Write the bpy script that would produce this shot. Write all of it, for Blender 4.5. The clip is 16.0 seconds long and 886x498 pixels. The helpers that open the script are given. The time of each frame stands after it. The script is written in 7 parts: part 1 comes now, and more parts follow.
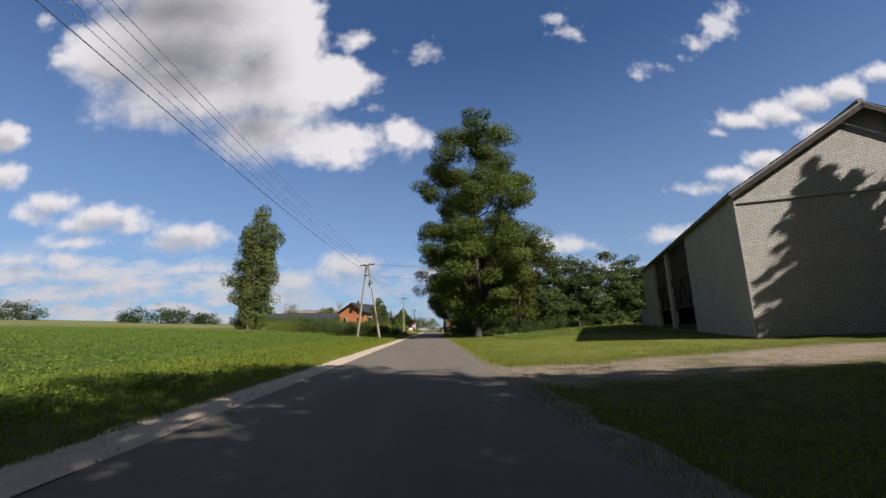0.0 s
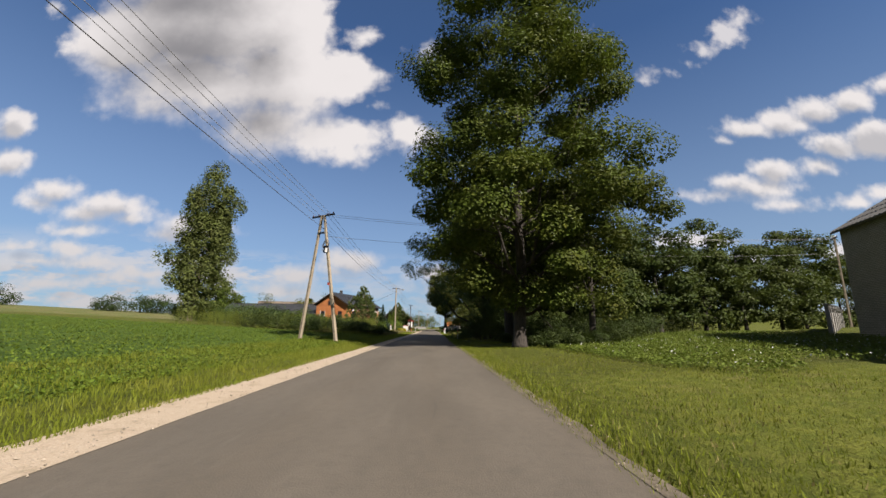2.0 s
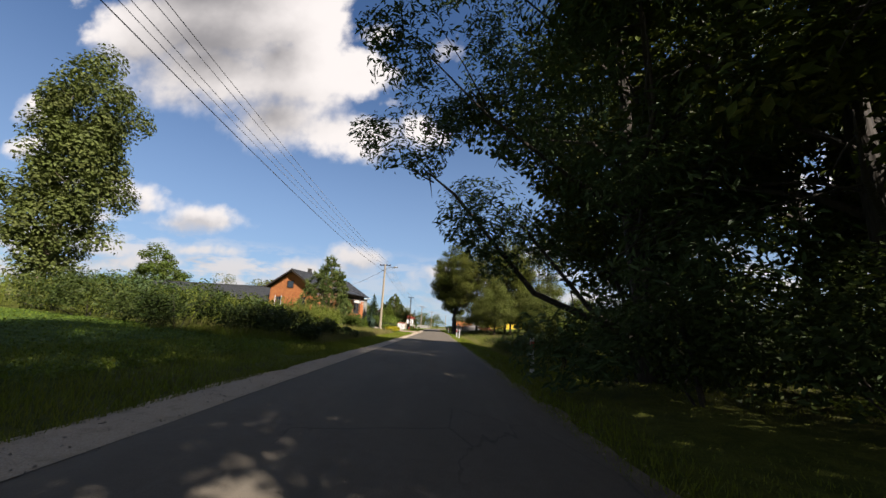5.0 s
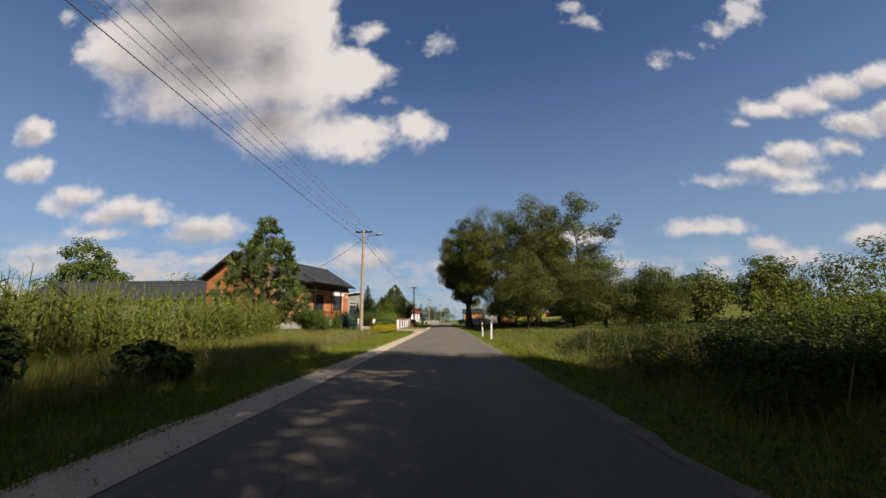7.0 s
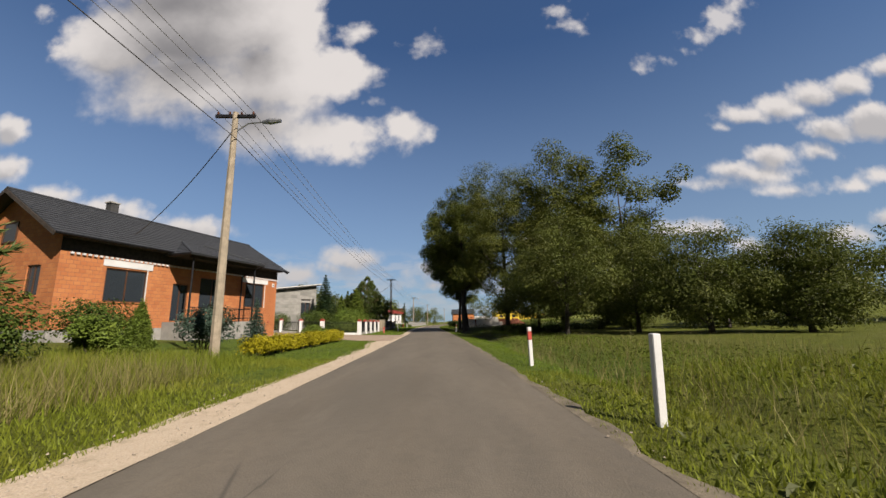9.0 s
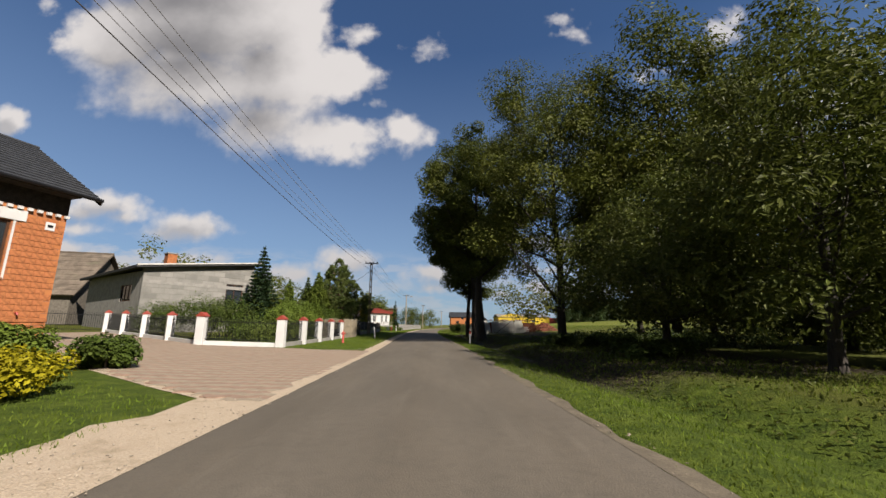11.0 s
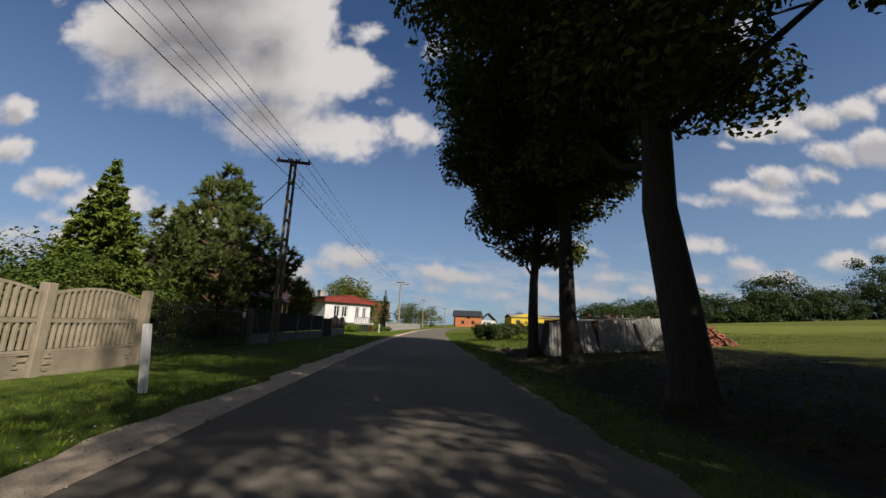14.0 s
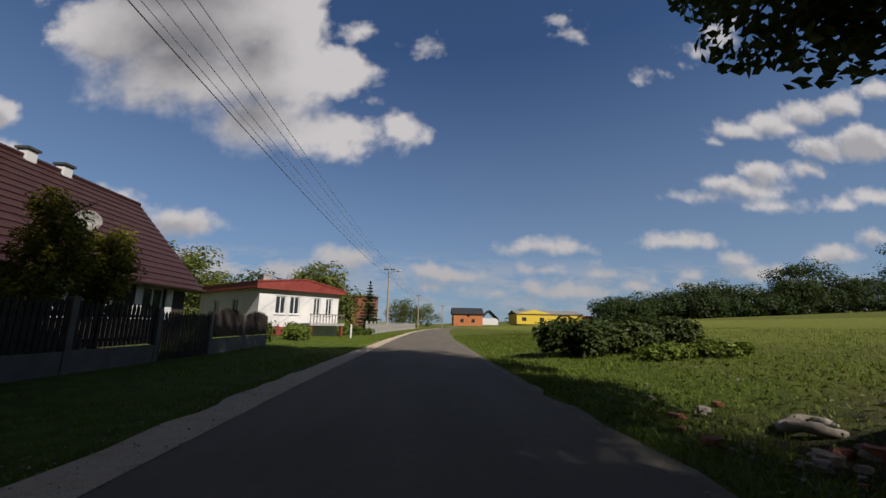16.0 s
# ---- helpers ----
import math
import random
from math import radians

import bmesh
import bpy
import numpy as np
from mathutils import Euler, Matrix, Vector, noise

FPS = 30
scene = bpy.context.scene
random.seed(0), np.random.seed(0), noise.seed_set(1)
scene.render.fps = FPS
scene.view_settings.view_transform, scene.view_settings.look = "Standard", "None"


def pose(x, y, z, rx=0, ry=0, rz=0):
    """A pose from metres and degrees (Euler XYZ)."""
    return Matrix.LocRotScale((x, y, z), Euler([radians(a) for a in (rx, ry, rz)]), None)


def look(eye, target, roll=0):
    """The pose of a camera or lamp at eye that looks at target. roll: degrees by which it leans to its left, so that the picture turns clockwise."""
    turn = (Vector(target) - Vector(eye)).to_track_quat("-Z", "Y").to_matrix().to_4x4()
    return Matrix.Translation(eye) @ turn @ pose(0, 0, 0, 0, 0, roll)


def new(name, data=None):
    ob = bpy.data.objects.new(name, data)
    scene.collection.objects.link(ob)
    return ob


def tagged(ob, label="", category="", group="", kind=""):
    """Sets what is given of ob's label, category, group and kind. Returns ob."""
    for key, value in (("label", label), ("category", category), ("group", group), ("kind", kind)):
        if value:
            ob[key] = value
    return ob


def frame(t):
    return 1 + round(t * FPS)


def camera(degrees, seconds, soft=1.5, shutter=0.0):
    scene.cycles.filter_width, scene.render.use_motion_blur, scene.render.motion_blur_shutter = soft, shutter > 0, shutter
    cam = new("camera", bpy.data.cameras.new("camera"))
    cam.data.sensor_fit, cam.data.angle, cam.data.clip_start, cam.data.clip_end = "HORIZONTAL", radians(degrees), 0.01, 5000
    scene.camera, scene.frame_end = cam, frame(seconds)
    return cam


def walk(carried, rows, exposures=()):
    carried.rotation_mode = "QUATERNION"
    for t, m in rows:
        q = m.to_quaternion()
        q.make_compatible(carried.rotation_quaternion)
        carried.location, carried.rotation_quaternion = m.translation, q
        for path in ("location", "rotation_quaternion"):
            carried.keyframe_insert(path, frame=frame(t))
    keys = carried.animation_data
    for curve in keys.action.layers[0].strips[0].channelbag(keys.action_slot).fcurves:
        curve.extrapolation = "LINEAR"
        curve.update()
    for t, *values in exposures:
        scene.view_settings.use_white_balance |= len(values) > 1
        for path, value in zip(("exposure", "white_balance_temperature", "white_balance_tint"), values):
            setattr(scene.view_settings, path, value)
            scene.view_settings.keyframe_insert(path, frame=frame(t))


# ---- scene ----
cam = camera(98.13, 16.0, soft=1.5)
PATH = [
    (0, (-0.212, -0.000, 1.200), (0.150, 9.789, 3.213), -1.19),
    (0.5, (-0.213, 5.552, 1.200), (0.039, 15.343, 3.218), -0.27),
    (1, (-0.161, 11.060, 1.200), (0.219, 20.849, 3.208), 2.39),
    (1.5, (-0.159, 16.495, 1.200), (0.018, 26.287, 3.223), 1.31),
    (2, (-0.061, 21.852, 1.200), (0.266, 31.646, 3.195), 0.64),
    (2.5, (0.041, 27.065, 1.200), (0.374, 36.858, 3.195), 0.44),
    (3, (0.118, 32.133, 1.200), (0.416, 41.938, 3.141), 1.60),
    (3.5, (0.143, 36.870, 1.200), (0.271, 46.690, 3.081), 0.63),
    (4, (0.069, 41.487, 1.200), (0.490, 51.278, 3.190), 1.63),
    (4.5, (0.004, 46.191, 1.200), (0.168, 55.988, 3.198), 3.51),
    (7, (-0.109, 70.205, 1.200), (-0.085, 80.035, 3.033), -0.58),
    (7.5, (0.018, 75.132, 1.200), (0.251, 84.953, 3.071), -0.66),
    (8, (0.160, 80.158, 1.200), (0.627, 89.971, 3.065), -1.79),
    (10.5, (0.286, 105.496, 1.200), (0.426, 115.316, 3.085), 0.66),
    (11, (0.213, 110.518, 1.200), (0.616, 120.317, 3.156), 0.51),
    (11.5, (0.206, 115.606, 1.200), (0.291, 125.411, 3.165), 1.48),
    (12, (0.164, 120.646, 1.200), (-0.016, 130.460, 3.109), 3.32),
    (12.5, (0.033, 125.401, 1.200), (0.378, 135.198, 3.176), 1.88),
    (13, (0.043, 130.206, 1.200), (0.296, 140.007, 3.170), 2.02),
    (13.5, (0.131, 134.793, 1.200), (0.123, 144.609, 3.110), 2.30),
    (14, (0.076, 139.427, 1.200), (0.422, 149.230, 3.148), 2.06),
    (14.5, (-0.029, 144.018, 1.200), (0.284, 153.820, 3.157), 1.12),
    (15, (-0.164, 148.456, 1.200), (-0.325, 158.264, 3.147), 2.68),
    (15.5, (-0.266, 152.757, 1.200), (-0.033, 162.564, 3.143), 2.65),
    (16, (-0.331, 156.998, 1.200), (0.183, 166.796, 3.129), 1.04),
]
walk(cam, [(t, look(eye, aim, roll)) for t, eye, aim, roll in PATH],
     exposures=[(0.0, 1.10, 6350, 16), (1.5, 1.12, 6600, 15), (3.5, 1.25, 6800, 15), (4.6, 1.40, 6800, 15), (6.8, 0.98, 6900, 15), (11.0, 0.95, 6750, 14), (13.5, 0.86, 6700, 14), (14.5, 0.75, 6650, 14), (15.5, 0.62, 6550, 15), (16.0, 0.58, 6550, 15)])

# ---- daylight: afternoon sun from the right and behind, broken cumulus ----
SUN_AZ = math.atan2(0.64, -0.768)
SUN_EL = radians(39.0)
sun_way = Vector((math.sin(SUN_AZ) * math.cos(SUN_EL), math.cos(SUN_AZ) * math.cos(SUN_EL), math.sin(SUN_EL)))
sun = new("sun", bpy.data.lights.new("sun", "SUN"))
sun.data.energy, sun.data.angle, sun.data.color = 5.0, radians(0.6), (1.0, 0.95, 0.87)
sun.matrix_world = look(sun_way * 100, (0, 0, 0))

world = bpy.data.worlds.new("sky")
scene.world = world
world.use_nodes = True


class Graph:
    """Short hand for building node trees."""

    def __init__(self, tree):
        self.t = tree
        tree.nodes.clear()

    def n(self, kind, **sets):
        node = self.t.nodes.new(kind)
        for k, v in sets.items():
            if k in ("operation", "blend_type", "data_type", "sky_type", "noise_dimensions", "feature", "distance", "interpolation_type", "clamp", "use_clamp", "normalize", "vector_type", "wave_type", "bands_direction", "musgrave_type"):
                if k == "operation":
                    node.operation = v
                elif k == "blend_type":
                    node.blend_type = v
                elif k == "data_type":
                    node.data_type = v
                elif k == "noise_dimensions":
                    node.noise_dimensions = v
                elif k == "feature":
                    node.feature = v
                elif k == "interpolation_type":
                    node.interpolation_type = v
                elif k == "use_clamp":
                    node.use_clamp = v
                elif k == "clamp":
                    node.clamp = v
                elif k == "wave_type":
                    node.wave_type = v
                elif k == "bands_direction":
                    node.bands_direction = v
        return node

    def put(self, sock, value):
        if isinstance(value, bpy.types.NodeSocket):
            self.t.links.new(value, sock)
        elif value is not None:
            sock.default_value = value

    def math(self, op, a, b=None, c=None, clamp=False):
        node = self.n("ShaderNodeMath", operation=op, use_clamp=clamp)
        for i, v in enumerate((a, b, c)):
            self.put(node.inputs[i], v)
        return node.outputs[0]

    def vmath(self, op, a, b=None):
        node = self.n("ShaderNodeVectorMath", operation=op)
        self.put(node.inputs[0], a)
        if b is not None:
            self.put(node.inputs[1], b)
        return node.outputs["Value"] if op in ("LENGTH", "DOT_PRODUCT") else node.outputs["Vector"]

    def noise(self, vec, scale, detail=4.0, rough=0.55, dist=0.0):
        node = self.n("ShaderNodeTexNoise")
        self.put(node.inputs["Vector"], vec)
        for k, v in (("Scale", scale), ("Detail", detail), ("Roughness", rough), ("Distortion", dist)):
            node.inputs[k].default_value = v
        return node.outputs["Fac"]

    def voronoi(self, vec, scale, out="Distance", feature="F1"):
        node = self.n("ShaderNodeTexVoronoi", feature=feature)
        self.put(node.inputs["Vector"], vec)
        node.inputs["Scale"].default_value = scale
        return node.outputs[out]

    def ramp(self, v, lo, hi, a=0.0, b=1.0, smooth=True):
        node = self.n("ShaderNodeMapRange", interpolation_type="SMOOTHSTEP" if smooth else "LINEAR")
        for i, x in enumerate((v, lo, hi, a, b)):
            self.put(node.inputs[i], x)
        return node.outputs[0]

    def mix(self, f, a, b, kind="MIX"):
        node = self.n("ShaderNodeMix", data_type="RGBA", blend_type=kind)
        self.put(node.inputs[0], f)
        self.put(node.inputs[6], a if isinstance(a, bpy.types.NodeSocket) else (*a, 1))
        self.put(node.inputs[7], b if isinstance(b, bpy.types.NodeSocket) else (*b, 1))
        return node.outputs[2]


# clouds as (across, up, half width, half height) on the plane one unit ahead
BIG_CLOUD = [(-1.004, 0.789, 0.06, 0.055), (-0.872, 0.809, 0.171, 0.16), (-0.661, 0.894, 0.307, 0.216), (-0.451, 0.876, 0.163, 0.176),
             (-0.673, 0.675, 0.288, 0.13), (-0.441, 0.692, 0.206, 0.156), (-0.251, 0.71, 0.088, 0.088), (-0.208, 0.836, 0.045, 0.036),
             (-0.168, 0.706, 0.045, 0.03), (-0.464, 0.545, 0.169, 0.104), (-0.317, 0.518, 0.132, 0.077), (-0.213, 0.524, 0.097, 0.058),
             (-0.07, 0.535, 0.063, 0.057), (-0.02, 0.499, 0.036, 0.024), (-0.246, 0.476, 0.093, 0.036), (-0.772, 0.607, 0.167, 0.066),
             (-0.693, 1.068, 0.4, 0.186)]
LEFT_CLOUDS = [(-1.136, 0.517, 0.053, 0.055), (-1.125, 0.413, 0.049, 0.043), (-1.086, 0.435, 0.017, 0.013), (-0.993, 0.34, 0.061, 0.035),
               (-1.032, 0.305, 0.046, 0.022), (-0.845, 0.295, 0.095, 0.038), (-0.898, 0.283, 0.065, 0.034), (-0.788, 0.267, 0.049, 0.025),
               (-0.627, 0.246, 0.096, 0.043), (-0.682, 0.229, 0.069, 0.024), (-0.573, 0.24, 0.038, 0.028), (-0.911, 0.232, 0.06, 0.017),
               (-1.029, 0.189, 0.064, 0.018), (-0.925, 0.176, 0.042, 0.019), (-1.001, 0.151, 0.1, 0.019), (-0.875, 0.143, 0.084, 0.021),
               (-0.719, 0.126, 0.056, 0.015), (-0.624, 0.16, 0.074, 0.015), (-0.807, 0.105, 0.112, 0.017), (-0.95, 0.096, 0.11, 0.014),
               (-0.35, 0.12, 0.058, 0.019), (-0.359, 0.088, 0.072, 0.02), (-0.195, 0.155, 0.072, 0.03), (-1.3, 0.25, 0.1, 0.04)]
RIGHT_CLOUDS = [(0.923, 0.579, 0.08, 0.032), (1.033, 0.604, 0.074, 0.038), (1.146, 0.64, 0.089, 0.042), (1.26, 0.67, 0.058, 0.047),
                (0.84, 0.536, 0.024, 0.016), (1.174, 0.526, 0.081, 0.048), (1.308, 0.549, 0.103, 0.069), (1.124, 0.461, 0.055, 0.027),
                (1.389, 0.728, 0.048, 0.036), (0.98, 0.443, 0.071, 0.045), (0.858, 0.403, 0.064, 0.028), (0.791, 0.37, 0.076, 0.017),
                (0.924, 0.394, 0.104, 0.03), (1.02, 0.346, 0.071, 0.021), (1.201, 0.361, 0.044, 0.019), (1.311, 0.387, 0.052, 0.016),
                (0.713, 0.237, 0.088, 0.021), (0.896, 0.157, 0.074, 0.022), (1.283, 0.262, 0.051, 0.031), (0.727, 0.117, 0.028, 0.012)]
HIGH_WISPS = [(0.897, 0.896, 0.062, 0.058), (0.947, 0.954, 0.059, 0.042), (0.822, 0.834, 0.054, 0.028), (0.705, 0.758, 0.044, 0.021),
              (0.763, 0.793, 0.028, 0.02), (0.631, 0.724, 0.031, 0.013), (0.433, 0.882, 0.044, 0.028), (0.413, 0.933, 0.07, 0.028),
              (0.459, 0.862, 0.021, 0.016), (0.01, 0.799, 0.045, 0.032), (-0.098, 0.812, 0.016, 0.014), (-0.186, 0.621, 0.03, 0.013),
              (-1.114, 0.902, 0.031, 0.03)]
AHEAD_CLOUDS = [(0.328, 0.206, 0.095, 0.023), (0.327, 0.144, 0.042, 0.012), (0.486, 0.135, 0.058, 0.02), (0.297, 0.099, 0.024, 0.021),
                (0.193, 0.079, 0.033, 0.016), (0.394, 0.089, 0.093, 0.018), (0.018, 0.13, 0.062, 0.021), (0.058, 0.12, 0.089, 0.021),
                (0.113, 0.12, 0.06, 0.013), (0.011, 0.094, 0.062, 0.013), (-0.248, 0.137, 0.05, 0.016), (0.858, 0.187, 0.05, 0.023),
                (1.16, 0.211, 0.067, 0.032), (0.625, 0.128, 0.014, 0.015), (0.731, 0.147, 0.025, 0.014), (-0.383, 0.134, 0.029, 0.012),
                (0.575, 0.106, 0.046, 0.012)]
SKY, CLOUD = 0.04, 0.345


def build_sky():
    g = Graph(world.node_tree)
    way = g.n("ShaderNodeTexCoord").outputs["Generated"]
    sep = g.n("ShaderNodeSeparateXYZ")
    g.put(sep.inputs[0], way)
    ahead = g.math("MAXIMUM", sep.outputs[1], 0.02)
    across, up = g.math("DIVIDE", sep.outputs[0], ahead), g.math("DIVIDE", sep.outputs[2], ahead)
    flat = g.n("ShaderNodeCombineXYZ")
    g.put(flat.inputs[0], across)
    g.put(flat.inputs[1], up)
    uv = flat.outputs[0]
    # billows push the outlines about
    warp = g.n("ShaderNodeTexNoise")
    g.put(warp.inputs["Vector"], uv)
    warp.inputs["Scale"].default_value, warp.inputs["Detail"].default_value = 8.0, 5.0
    push = g.vmath("SCALE", g.vmath("SUBTRACT", warp.outputs["Color"], (0.5, 0.5, 0.5)))
    push.node.inputs["Scale"].default_value = 0.045
    uvw = g.vmath("ADD", uv, push)

    def field(blobs, at, base=0.0, blend=0.02):
        """How far inside the nearest billow a direction lies; base flattens the undersides."""
        best = None
        for x, y, a, b in blobs:
            d = g.vmath("MULTIPLY", g.vmath("SUBTRACT", at, (x, y, 0)), (1 / a, 1 / b, 0))
            if base:
                d = g.vmath("ADD", d, g.vmath("MULTIPLY", g.vmath("MINIMUM", d, (0, 0, 0)), (0, base, 0)))
            f = g.math("MULTIPLY", g.math("SUBTRACT", 1.0, g.vmath("LENGTH", d)), min(a, b))
            best = f if best is None else g.math("SMOOTH_MAX", best, f, blend)
        return best

    def either(a, b):
        return g.math("MAXIMUM", a, b)

    puff = g.math("SUBTRACT", g.noise(uv, 9.0, 8.0, 0.52), 0.5)
    fine = g.math("SUBTRACT", g.noise(uv, 34.0, 6.0, 0.55), 0.5)
    round_heads = g.math("SUBTRACT", 0.38, g.voronoi(uvw, 17.0))
    small_heads = g.math("SUBTRACT", 0.38, g.voronoi(uvw, 44.0))
    heads = g.math("ADD", round_heads, g.math("MULTIPLY", small_heads, 0.5))
    rough = g.math("ADD", g.math("ADD", puff, g.math("MULTIPLY", fine, 0.4)), g.math("MULTIPLY", heads, 0.22))
    big = field(BIG_CLOUD, uvw, 0.0, 0.05)
    above = field(BIG_CLOUD, g.vmath("ADD", g.vmath("ADD", uv, g.vmath("MULTIPLY", push, (1.4, 1.4, 0))), (0.05, 0.13, 0)), 0.0, 0.1)
    lifted = g.vmath("ADD", uvw, (0.01, 0.022, 0))
    small = either(either(field(LEFT_CLOUDS, uvw, 0.5), field(RIGHT_CLOUDS, uvw, 0.4)), field(AHEAD_CLOUDS, uvw, 0.6))
    over = either(either(field(LEFT_CLOUDS, lifted), field(RIGHT_CLOUDS, lifted)), field(AHEAD_CLOUDS, lifted))
    wisp = field(HIGH_WISPS, uvw)
    # rows of small far cumulus low over the land
    rows = g.noise(g.vmath("MULTIPLY", uv, (1.0, 3.4, 1.0)), 8.0, 8.0, 0.6)
    band = g.math("MULTIPLY", g.ramp(up, 0.0, 0.04), g.ramp(up, 0.12, g.ramp(across, -0.4, -0.8, 0.2, 0.26), 1.0, 0.0))
    side = g.ramp(across, -0.25, -0.45, 0.45, 1.0)
    far = g.math("MULTIPLY", g.ramp(rows, 0.42, 0.58), g.math("MULTIPLY", band, g.math("MULTIPLY", side, 0.92)))
    soft = g.ramp(above, 0.0, 0.12, 0.028, 0.085)
    mask_big = g.ramp(g.math("ADD", big, g.math("MULTIPLY", rough, 0.085)), -0.014, soft)
    mask_small = g.ramp(g.math("ADD", small, g.math("MULTIPLY", rough, 0.06)), -0.02, g.ramp(over, -0.01, 0.03, 0.014, 0.03))
    mask_wisp = g.math("MULTIPLY", g.ramp(g.math("ADD", wisp, g.math("MULTIPLY", rough, 0.11)), -0.012, 0.034), 0.8)
    mask = either(either(either(mask_big, mask_small), mask_wisp), far)
    # haze thickens towards the horizon
    veil = g.math("MULTIPLY", g.math("POWER", g.ramp(sep.outputs[2], -0.02, 0.62, 1.0, 0.17, False), 1.5), 0.8)
    # sun-lit rims and grey undersides
    depth = g.math("ADD", g.math("MINIMUM", above, g.math("ADD", g.math("MULTIPLY", big, 2.2), 0.01)), g.math("MULTIPLY", rough, -0.05))
    grey = g.math("MULTIPLY", g.ramp(depth, 0.015, 0.2), g.ramp(across, -0.33, -0.2, 1.0, 0.35))
    tone = g.mix(grey, (1.08, 1.07, 1.06), (0.36, 0.365, 0.385))
    tone = g.mix(g.ramp(g.math("ADD", over, g.math("MULTIPLY", rough, -0.05)), 0.0, 0.032, 0.0, 0.75), tone, (0.56, 0.58, 0.62))
    tone = g.mix(g.ramp(up, 0.34, 0.06, 0.0, 0.55), tone, (0.56, 0.585, 0.62))
    sky = g.n("ShaderNodeTexSky")
    sky.sky_type, sky.sun_disc = "NISHITA", False
    sky.sun_elevation, sky.sun_rotation = SUN_EL, SUN_AZ
    sky.air_density, sky.dust_density, sky.ozone_density = 1.0, 0.35, 3.0
    blue = g.n("ShaderNodeBackground")
    g.put(blue.inputs[0], g.mix(1.0, sky.outputs[0], (0.47, 0.81, 1.15), "MULTIPLY"))
    blue.inputs[1].default_value = SKY
    white = g.n("ShaderNodeBackground")
    g.put(white.inputs[0], tone)
    white.inputs[1].default_value = CLOUD
    pale = g.n("ShaderNodeBackground")
    pale.inputs[0].default_value, pale.inputs[1].default_value = (0.54, 0.74, 0.94, 1), 0.31
    a, b = g.n("ShaderNodeMixShader"), g.n("ShaderNodeMixShader")
    g.put(a.inputs[0], veil)
    g.put(a.inputs[1], blue.outputs[0])
    g.put(a.inputs[2], pale.outputs[0])
    # broken cloud carried on overhead and behind, unseen, added to neutralise blue fill light
    rest = g.ramp(g.noise(g.vmath("MULTIPLY", way, (1, 1, 1.6)), 2.6, 6.0, 0.55), 0.45, 0.56)
    fill_cloud = g.n("ShaderNodeBackground")
    fill_cloud.inputs[0].default_value, fill_cloud.inputs[1].default_value = (0.36, 0.345, 0.33, 1), CLOUD
    c = g.n("ShaderNodeMixShader")
    g.put(c.inputs[0], g.math("MULTIPLY", rest, g.math("MAXIMUM", g.ramp(sep.outputs[1], 0.3, 0.05), g.ramp(sep.outputs[2], 0.76, 0.9))))
    g.put(c.inputs[1], a.outputs[0])
    g.put(c.inputs[2], fill_cloud.outputs[0])
    g.put(b.inputs[0], g.math("MULTIPLY", mask, g.ramp(sep.outputs[1], 0.1, 0.3)))
    g.put(b.inputs[1], c.outputs[0])
    g.put(b.inputs[2], white.outputs[0])
    out = g.n("ShaderNodeOutputWorld")
    g.put(out.inputs[0], b.outputs[0])


build_sky()

# ---- materials ----
def material(name):
    m = bpy.data.materials.new(name)
    m.use_nodes = True
    g = Graph(m.node_tree)
    out = g.n("ShaderNodeOutputMaterial")
    return m, g, out


def solid(name, colour, rough=0.75, metal=0.0, vary=0.25, scale=3.0, bump=0.15, fine=40.0, dirt=None, spec=0.3):
    """A plain surface with blotches, grain, a little relief and a shift from thing to thing."""
    m, g, out = material(name)
    pos = g.n("ShaderNodeTexCoord").outputs["Object"]
    big, small = g.noise(pos, scale, 5), g.noise(pos, fine, 3)
    rnd = g.n("ShaderNodeObjectInfo").outputs["Random"]
    colour = tuple(c * 0.62 for c in colour)
    lo, hi = tuple(c * (1 - vary) for c in colour), tuple(min(1, c * (1 + vary)) for c in colour)
    col = g.mix(g.ramp(big, 0.3, 0.7), lo, hi)
    col = g.mix(g.ramp(small, 0.35, 0.65, 0.0, 0.35), col, tuple(c * (1 - vary) for c in lo))
    col = g.mix(g.math("MULTIPLY", rnd, 0.25), col, lo)
    if dirt:
        col = g.mix(g.ramp(g.noise(pos, scale * 0.37, 6, 0.7), 0.52, 0.72, 0.0, 0.7), col, dirt)
    b = g.n("ShaderNodeBsdfPrincipled")
    g.put(b.inputs["Base Color"], col)
    g.put(b.inputs["Roughness"], g.ramp(small, 0.2, 0.8, max(0.05, rough - 0.1), min(1, rough + 0.1)))
    b.inputs["Metallic"].default_value = metal
    b.inputs["Specular IOR Level"].default_value = spec
    if bump:
        bp = g.n("ShaderNodeBump")
        bp.inputs["Strength"].default_value, bp.inputs["Distance"].default_value = bump, 0.02
        g.put(bp.inputs["Height"], g.math("ADD", g.math("MULTIPLY", big, 0.6), small))
        g.put(b.inputs["Normal"], bp.outputs[0])
    g.put(out.inputs[0], b.outputs[0])
    return m


